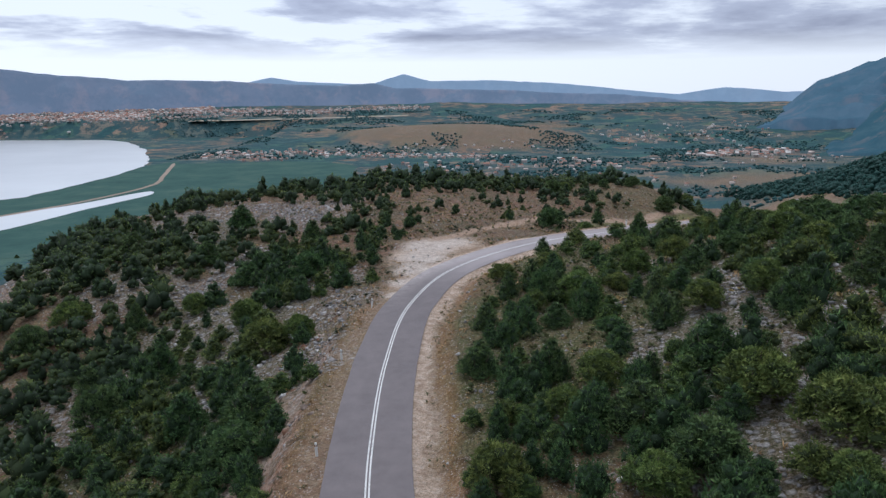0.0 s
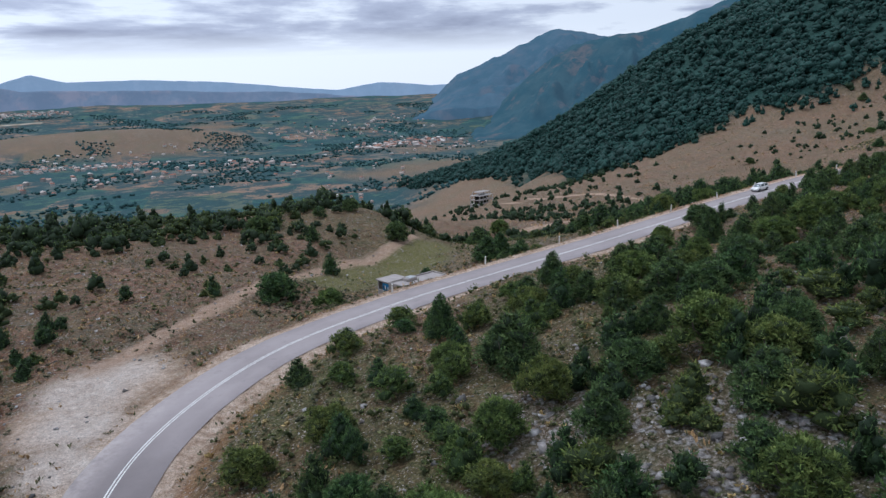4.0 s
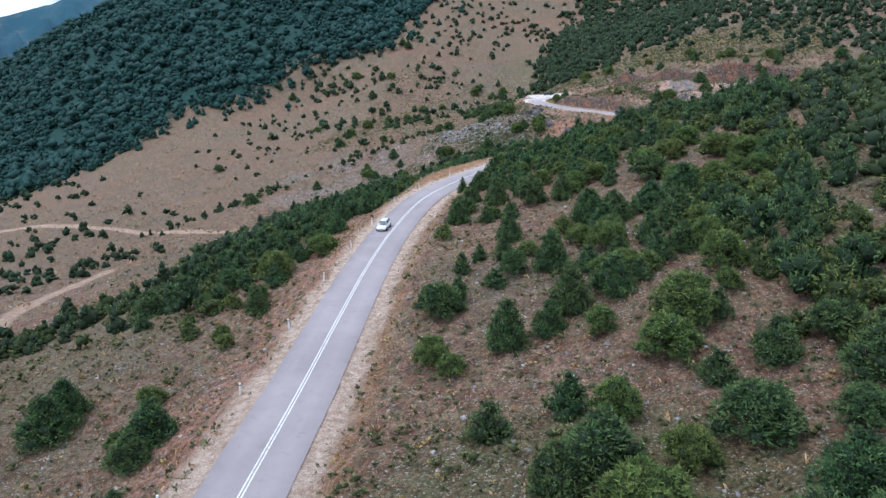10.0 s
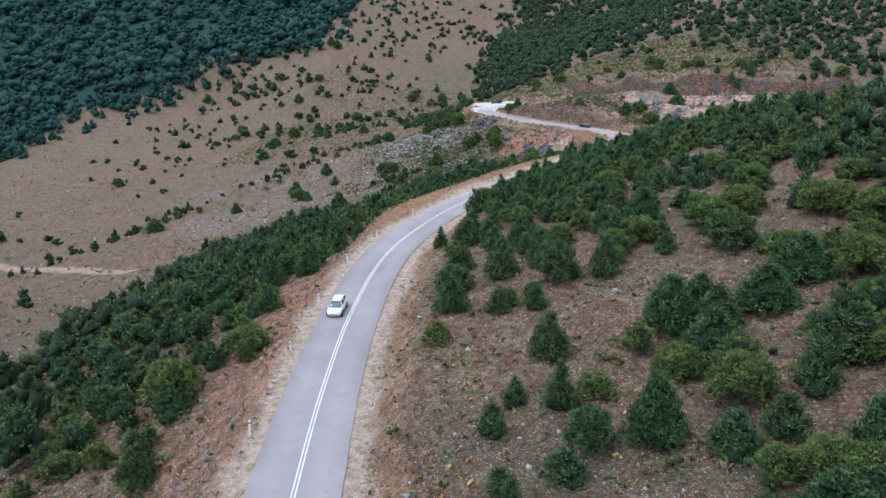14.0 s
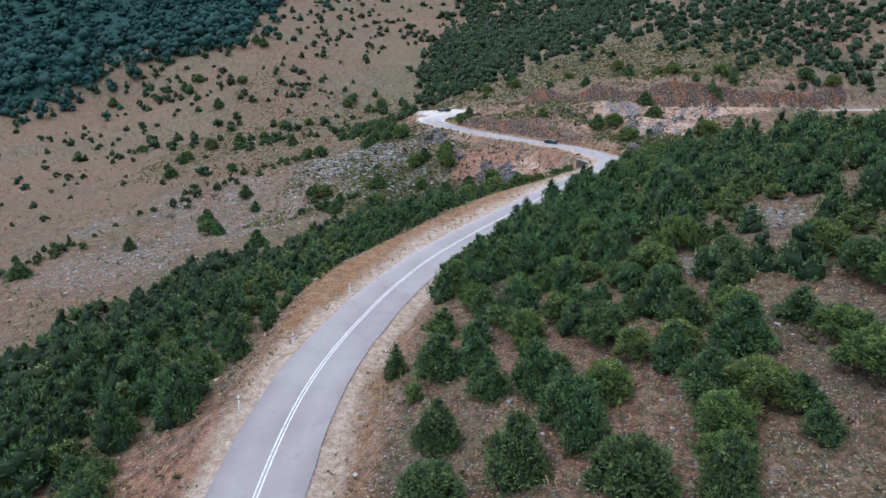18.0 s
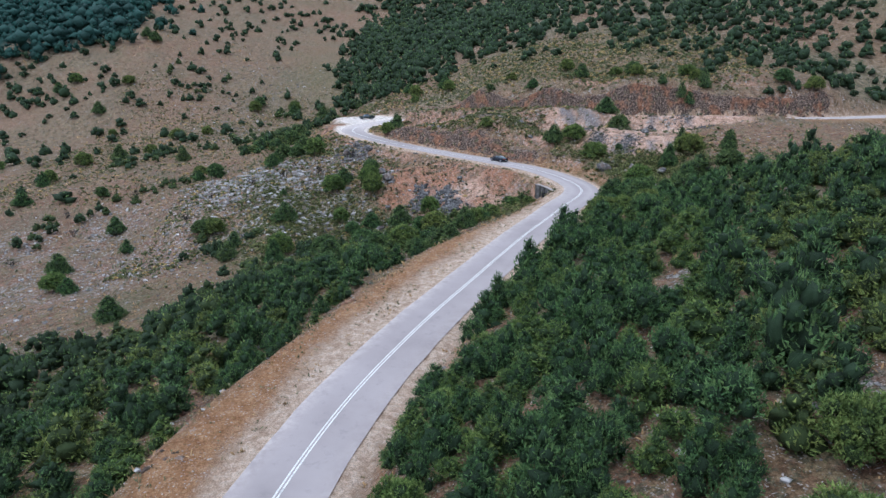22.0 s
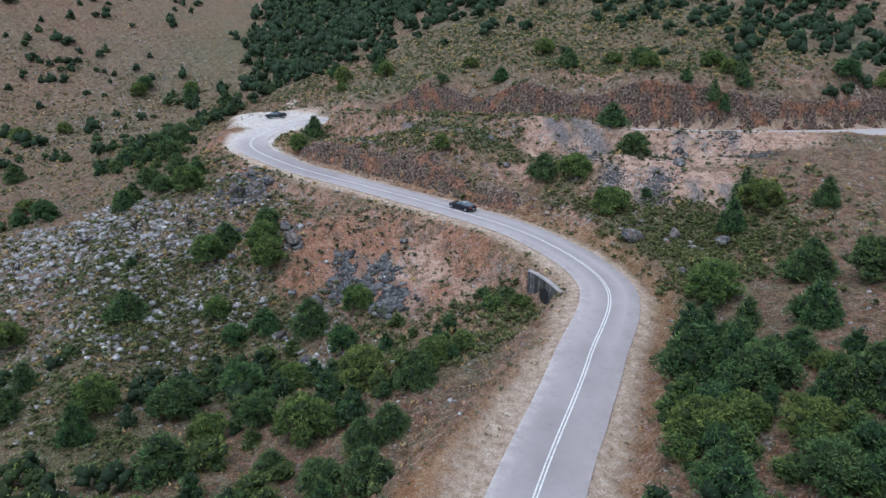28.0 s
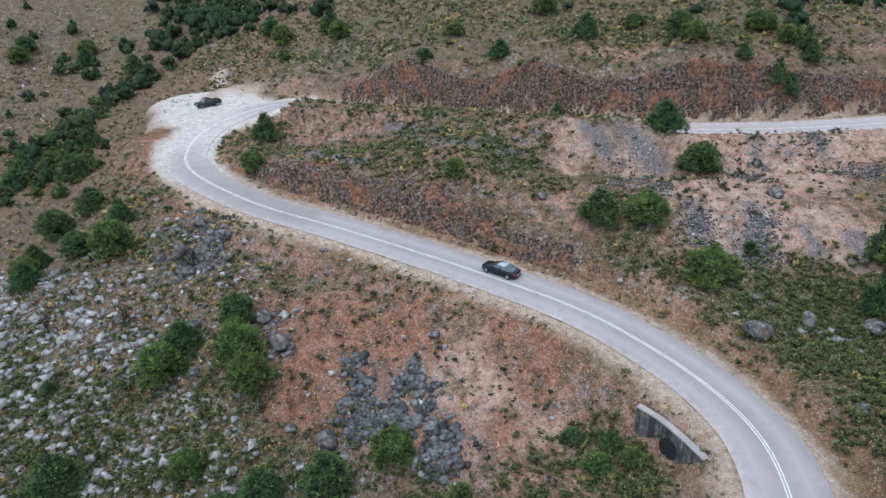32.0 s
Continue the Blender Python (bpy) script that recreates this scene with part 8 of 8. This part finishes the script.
part("post_body", loft([[(0.065, 0.03, z), (0.02, 0.06, z), (-0.065, 0.03, z), (-0.065, -0.03, z), (0.02, -0.06, z), (0.065, -0.03, z)] for z in (-0.3, 0.98)] + [[(0.02, 0.03, 1.06), (0.0, 0.045, 1.06), (-0.065, 0.03, 1.03), (-0.065, -0.03, 1.03), (0.0, -0.045, 1.06), (0.02, -0.03, 1.06)]]), POST_WHITE, post)
part("black_band", box((-0.068, -0.063, 0.80), (0.068, 0.063, 0.88), bevel=0.01), TRIM, post, "black band")
part("reflector", box((-0.074, -0.025, 0.81), (0.074, 0.025, 0.87), bevel=0.005), REFLECTOR, post, "amber reflector")
POSTS = [(-10.5, 49.8), (-11.5, 69.5), (-10.1, 86.7), (33.4, 128.9), (50.3, 133.4), (66.4, 137.1), (81, 140), (96.5, 143.2), (111.3, 145.7), (124, 147.4), (138, 148.3), (150.6, 147.6), (166, 145.4)]
r = np.random.RandomState(91)
for k, (x, y) in enumerate(POSTS):
    i = int(((LINE[:, 0] - x) ** 2 + (LINE[:, 1] - y) ** 2).argmin())
    a = math.degrees(math.atan2(TAN[i, 1], TAN[i, 0]))
    ob = post if k == 0 else copy_thing(post, Matrix.Identity(4))
    ob.matrix_basis = pose(x, y, ground_z(x, y), r.uniform(-4, 4), r.uniform(-4, 4), a) @ Matrix.Diagonal((1.6, 1.9, 1.15, 1))
    tagged(ob, "white plastic road marker post with reflector on the verge", "marker post", "marker posts along the road")

# concrete pump house below the road
m = Mat("weathered_concrete", 0.9, 0.0, 0.25)
tone = m.ramp(m.noise(0.9, 6, 0.65), (0.3, (0.24, 0.215, 0.20)), (0.5, (0.36, 0.33, 0.31)), (0.7, (0.46, 0.43, 0.41)))
streak = m.span(m.noise(1.0, 5, 0.7), 0.5, 0.66)
m.colour(m.mix(m.math("MULTIPLY", streak, 0.5), tone, (0.15, 0.13, 0.12)))
m.bump(m.noise(14.0, 4), 0.4, 0.03)
CONCRETE = m.m
ROOF_SCREED = plain("roof_screed", (0.42, 0.38, 0.365), 0.92, var=0.3, scale=0.8)
BLUE = plain("blue_painted_steel", (0.03, 0.24, 0.5), 0.5, var=0.35, scale=1.5)
# near-black stands in for shade inside openings; also the dark spray marks
DARK = plain("interior_shade_and_spray_black", (0.02, 0.02, 0.02), 0.95)
hut = new("pump_house")
ux, uy = Vector((0.966, 0.26, 0)), Vector((-0.26, 0.966, 0))
hut.matrix_basis = pose(44.1, 143.0, 0, 0, 0, 15.6)
LX, LY, TOP, FOOT = 4.65, 2.65, 2.35, -1.2
for lo, hi in (((-LX, -LY, FOOT), (LX, -LY + 0.3, TOP)), ((-LX, LY - 0.3, FOOT), (LX, LY, TOP)), ((-LX, -LY + 0.302, FOOT), (-LX + 0.3, LY - 0.302, TOP)), ((LX - 0.3, -LY + 0.302, FOOT), (LX, LY - 0.302, TOP))):
    part("wall", box(lo, hi), CONCRETE, hut)
part("roof_slab", box((-LX - 0.06, -LY - 0.06, TOP + 0.003), (LX + 0.06, LY + 0.06, TOP + 0.16), bevel=0.02), ROOF_SCREED, hut, "pale flat concrete roof")
for lo, hi in (((-LX - 0.06, -LY - 0.06, TOP + 0.163), (LX + 0.06, -LY + 0.16, TOP + 0.38)), ((-LX - 0.06, LY - 0.16, TOP + 0.163), (LX + 0.06, LY + 0.06, TOP + 0.38)), ((-LX - 0.06, -LY + 0.162, TOP + 0.163), (-LX + 0.16, LY - 0.162, TOP + 0.38)),
               ((LX - 0.16, -LY + 0.162, TOP + 0.163), (LX + 0.06, LY - 0.162, TOP + 0.38))):
    part("parapet", box(lo, hi, bevel=0.02), CONCRETE, hut)
part("roof_hatch", box((-2.2, 0.9, TOP + 0.163), (-0.2, 2.4, TOP + 0.62), bevel=0.03), CONCRETE, hut)
part("hatch_lid", box((-1.6, 1.0, TOP + 0.624), (-0.5, 2.2, TOP + 0.72), bevel=0.02), plain("galvanised_sheet", (0.6, 0.62, 0.63), 0.4, 0.6), hut, "galvanised hatch lid")
part("buttress", loft([[(-LX - 0.9, -1.0, FOOT), (-LX - 0.003, -1.0, FOOT), (-LX - 0.003, -0.4, FOOT), (-LX - 0.9, -0.4, FOOT)], [(-LX - 0.25, -1.0, 1.5), (-LX - 0.003, -1.0, 1.5), (-LX - 0.003, -0.4, 1.5), (-LX - 0.25, -0.4, 1.5)]]), CONCRETE, hut)
annex = new("annex")
annex.parent = hut
AX0, AX1, AY0, AY1, AT = -4.3, -0.6, LY + 0.003, LY + 3.4, 2.35
part("wall", box((AX0, AY0, FOOT), (AX1, AY0 + 0.2, AT)), CONCRETE, annex)
part("wall", box((AX0, AY1 - 0.25, FOOT), (AX1, AY1, AT)), CONCRETE, annex)
part("wall", box((AX1 - 0.25, AY0 + 0.202, FOOT), (AX1, AY1 - 0.252, AT)), CONCRETE, annex)
part("wall", box((AX0, AY0 + 0.202, FOOT), (AX0 + 0.25, AY1 - 0.252, 0.9)), CONCRETE, annex)
part("shutter", box((AX0 + 0.05, AY0 + 0.21, 0.903), (AX0 + 0.12, AY1 - 1.2, AT - 0.25), bevel=0.01), BLUE, annex, "blue painted steel shutter")
for k in range(5):
    y = AY0 + 0.3 + 0.35 * k
    part("paint_mark", box((AX0 + 0.035, y, 1.05 + 0.1 * (k % 2)), (AX0 + 0.048, y + 0.22, 1.75 - 0.12 * (k % 3))), POST_WHITE if k % 2 else DARK, annex, "sprayed paint mark")
part("roof_slab", box((AX0 - 0.25, AY0, AT + 0.003), (AX1 + 0.1, AY1 + 0.2, AT + 0.2), bevel=0.02), ROOF_SCREED, annex)
tagged(hut, "low concrete pump house with flat roof beside the road", "building")

# unfinished concrete frame down in the valley
shell = new("unfinished_building")
gb = ground_z(235, 463)
shell.matrix_basis = pose(235, 463, gb, 0, 0, 22)
RENDER = plain("grey_render", (0.52, 0.49, 0.47), 0.9, var=0.3, scale=0.5)
for k, z in enumerate((0.0, 3.0, 6.0)):
    part("floor_slab", box((-7.4, -4.4, z - 0.25 if k else -2.5), (7.4, 4.4, z), bevel=0.03), RENDER, shell)
part("roof_slab", box((-5.2, -2.2, 7.9), (7.2, 4.2, 8.1), bevel=0.03), CONCRETE, shell)
for z in (0.003, 3.003):
    for x in (-7.2, -3.6, 0.0, 3.6, 7.2):
        for y in (-4.2, 4.2):
            part("column", box((x - 0.2, y - 0.2, z), (x + 0.2, y + 0.2, z + 2.745)), RENDER, shell)
    part("back_wall", box((-7.1, -0.15, z), (7.1, 0.15, z + 2.745)), DARK, shell, "inner wall coloured black as interior shade")
    for x in (-7.0, -3.4, 0.2, 3.8):
        part("infill", box((x, -4.3, z), (x + 3.2, -4.1, z + 0.75)), RENDER, shell)
for x in (-5.0, 0.0, 6.9):
    for y in (-2.0, 4.0):
        part("column", box((x - 0.15, y - 0.15, 6.003), (x + 0.15, y + 0.15, 7.897)), CONCRETE, shell)
tagged(shell, "abandoned two-storey concrete shell with open bays", "building")

# culvert head wall in the bend
m = Mat("water_stained_concrete", 0.92, 0.0, 0.25)
runs = m.t.nodes.new("ShaderNodeMapping")
runs.inputs["Scale"].default_value = (1.0, 1.0, 0.12)
m.t.links.new(m.coords(), runs.inputs["Vector"])
streaks = m.t.nodes.new("ShaderNodeTexNoise")
streaks.inputs["Scale"].default_value, streaks.inputs["Detail"].default_value = 2.2, 5.0
m.t.links.new(runs.outputs["Vector"], streaks.inputs["Vector"])
tone = m.ramp(m.noise(1.1, 6, 0.65), (0.3, (0.05, 0.047, 0.045)), (0.5, (0.11, 0.104, 0.10)), (0.7, (0.24, 0.228, 0.22)))
m.colour(m.mix(m.math("MULTIPLY", m.span(streaks.outputs["Fac"], 0.46, 0.58), 0.85), tone, (0.035, 0.033, 0.031)))
m.bump(m.noise(14.0, 4), 0.4, 0.03)
STAINED = m.m
culvert = new("culvert_headwall")
line = spline([(269.4, 108.4, 0), (267, 107.3, 0), (264, 106.6, 0), (261.4, 106.2, 0)], 0.8)
nrm = np.gradient(line[:, :2], axis=0)
nrm = np.stack([-nrm[:, 1], nrm[:, 0]], 1) / np.linalg.norm(nrm, axis=1)[:, None]
secs, cap = [], []
for (x, y, _), (nx, ny) in zip(line, nrm):
    s = 1 if ny > 0 else -1
    a, b = (x + s * nx * 0.45, y + s * ny * 0.45), (x, y)
    secs.append([(*a, 11.4), (*a, 15.85), (*b, 15.85), (*b, 11.4)])
    a, b = (x + s * nx * 0.55, y + s * ny * 0.55), (x - s * nx * 0.08, y - s * ny * 0.08)
    cap.append([(*a, 15.853), (*a, 15.99), (*b, 15.99), (*b, 15.853)])
part("wall", loft(secs), STAINED, culvert, "stained grey concrete wall")
part("coping", loft(cap), ROOF_SCREED, culvert, "pale concrete coping")
mx, my = line[len(line) // 2, 0], line[len(line) // 2, 1]
# a solid plug, coloured black as the shade inside the pipe
pipe = loft([[(1.0 * math.cos(2 * math.pi * k / 20), y, 1.0 * math.sin(2 * math.pi * k / 20)) for k in range(20)] for y in (-0.3, 0.62)])
part("pipe_mouth", pipe, DARK, culvert, "solid black plug as shade in the pipe mouth").matrix_basis = pose(mx, my, 13.9, 0, 0, 20)
tagged(culvert, "curved concrete culvert wall beside the bend", "retaining wall")

# burnt shrubs
def burnt_mesh(seed):
    r = np.random.RandomState(seed)
    bm = bmesh.new()

    def limb(a, d, length, rad, depth):
        b = a + d * length
        s = d.orthogonal().normalized()
        q = d.cross(s)
        rings = [[bm.verts.new(c + (s * math.cos(t) + q * math.sin(t)) * w) for t in (0, 2.09, 4.19)] for c, w in ((a, rad), (b, rad * 0.6))]
        for k in range(3):
            bm.faces.new((rings[0][k], rings[0][(k + 1) % 3], rings[1][(k + 1) % 3], rings[1][k]))
        bm.faces.new(rings[1])
        if depth:
            for _ in range(3):
                e = (d + Vector(r.normal(size=3)) * 0.5 + Vector((0, 0, 0.15))).normalized()
                limb(a + d * length * r.uniform(0.55, 1.0), e, length * r.uniform(0.55, 0.85), rad * 0.62, depth - 1)

    for k in range(4):
        d = Vector((r.normal() * 0.35, r.normal() * 0.35, 1)).normalized()
        limb(Vector((r.normal() * 0.12, r.normal() * 0.12, -0.1)), d, r.uniform(0.5, 0.8), 0.05, 4)
    me = bpy.data.meshes.new("burnt_shrub")
    bm.to_mesh(me)
    bm.free()
    return me


burnt = [burnt_mesh(500 + k) for k in range(3)]
BURNT = [(303.2, 175.7, 1.5), (301.4, 158.2, 1.7), (303.1, 167.4, 1.2), (299, 184.8, 1.3), (307.8, 165.3, 1.1), (308.1, 150.5, 1.6), (287.6, 187.1, 1.3), (295, 217.5, 1.4), (293.4, 206.5, 1.3), (280, 224.4, 1.4), (305.7, 224, 1.5), (313.8, 209.4, 1.4), (305, 168.2, 1.0)]
for k, (x, y, s) in enumerate(BURNT):
    ob = part("burnt_shrub", burnt[k % 3], CHAR)
    ob.matrix_basis = pose(x, y, ground_z(x, y), 0, 0, 77 * k) @ Matrix.Scale(s, 4)
    tagged(ob, "bare charred shrub standing on the stony slope", "dead shrub", "burnt shrubs on the stony slope")

# boulders
boulder_meshes = []
for k in range(4):
    v, f = ball(7, 10)
    q = np.random.RandomState(520 + k)
    v = v * (1 + 0.10 * q.normal(size=(len(v), 1)))
    for _ in range(9):
        d = q.normal(size=3)
        d /= np.linalg.norm(d)
        v = v - np.maximum(v @ d - q.uniform(0.5, 0.75), 0)[:, None] * d
    boulder_meshes.append(mesh_of("boulder", v * np.array([0.75, 0.6, 0.55]) + np.array([0, 0, 0.25]), f))
BOULDERS = [(281, 136.6, 2.0), (273.9, 93.8, 2.4), (274.2, 87.7, 1.5), (298.4, 150.1, 1.6), (287.8, 123.5, 1.0), (304.7, 105.1, 1.1), (292, 80, 1.4), (292, 150, 1.2), (291, 164, 1.2), (272, 82, 1.6), (278, 163, 1.1), (275, 171, 1.0), (316, 150.4, 2.0), (312.4, 146.8, 1.8),
            (310.7, 152.3, 1.9), (308.9, 148.4, 1.5), (307.3, 151, 1.4), (296, 142, 1.7), (291.5, 140.5, 1.9), (283, 140, 1.1), (276, 141, 1.3), (269, 137, 1.3), (315, 106.4, 1.4), (262, 92, 1.0)]
for k, (x, y, s) in enumerate(BOULDERS):
    o, _, _ = by_road(np.array([float(x)]), np.array([float(y)]))
    ob = part("boulder", boulder_meshes[k % 4], OLD_STONE)
    ob.matrix_basis = pose(x, y, ground_z(x, y) - 0.05 * s, 0, 0, 61 * k) @ Matrix.Scale(s * 1.1, 4)
    tagged(ob, "large grey limestone boulder half sunk in the slope" if s > 1.4 else "grey limestone boulder lying on the slope", "boulder", "boulders on the slopes")
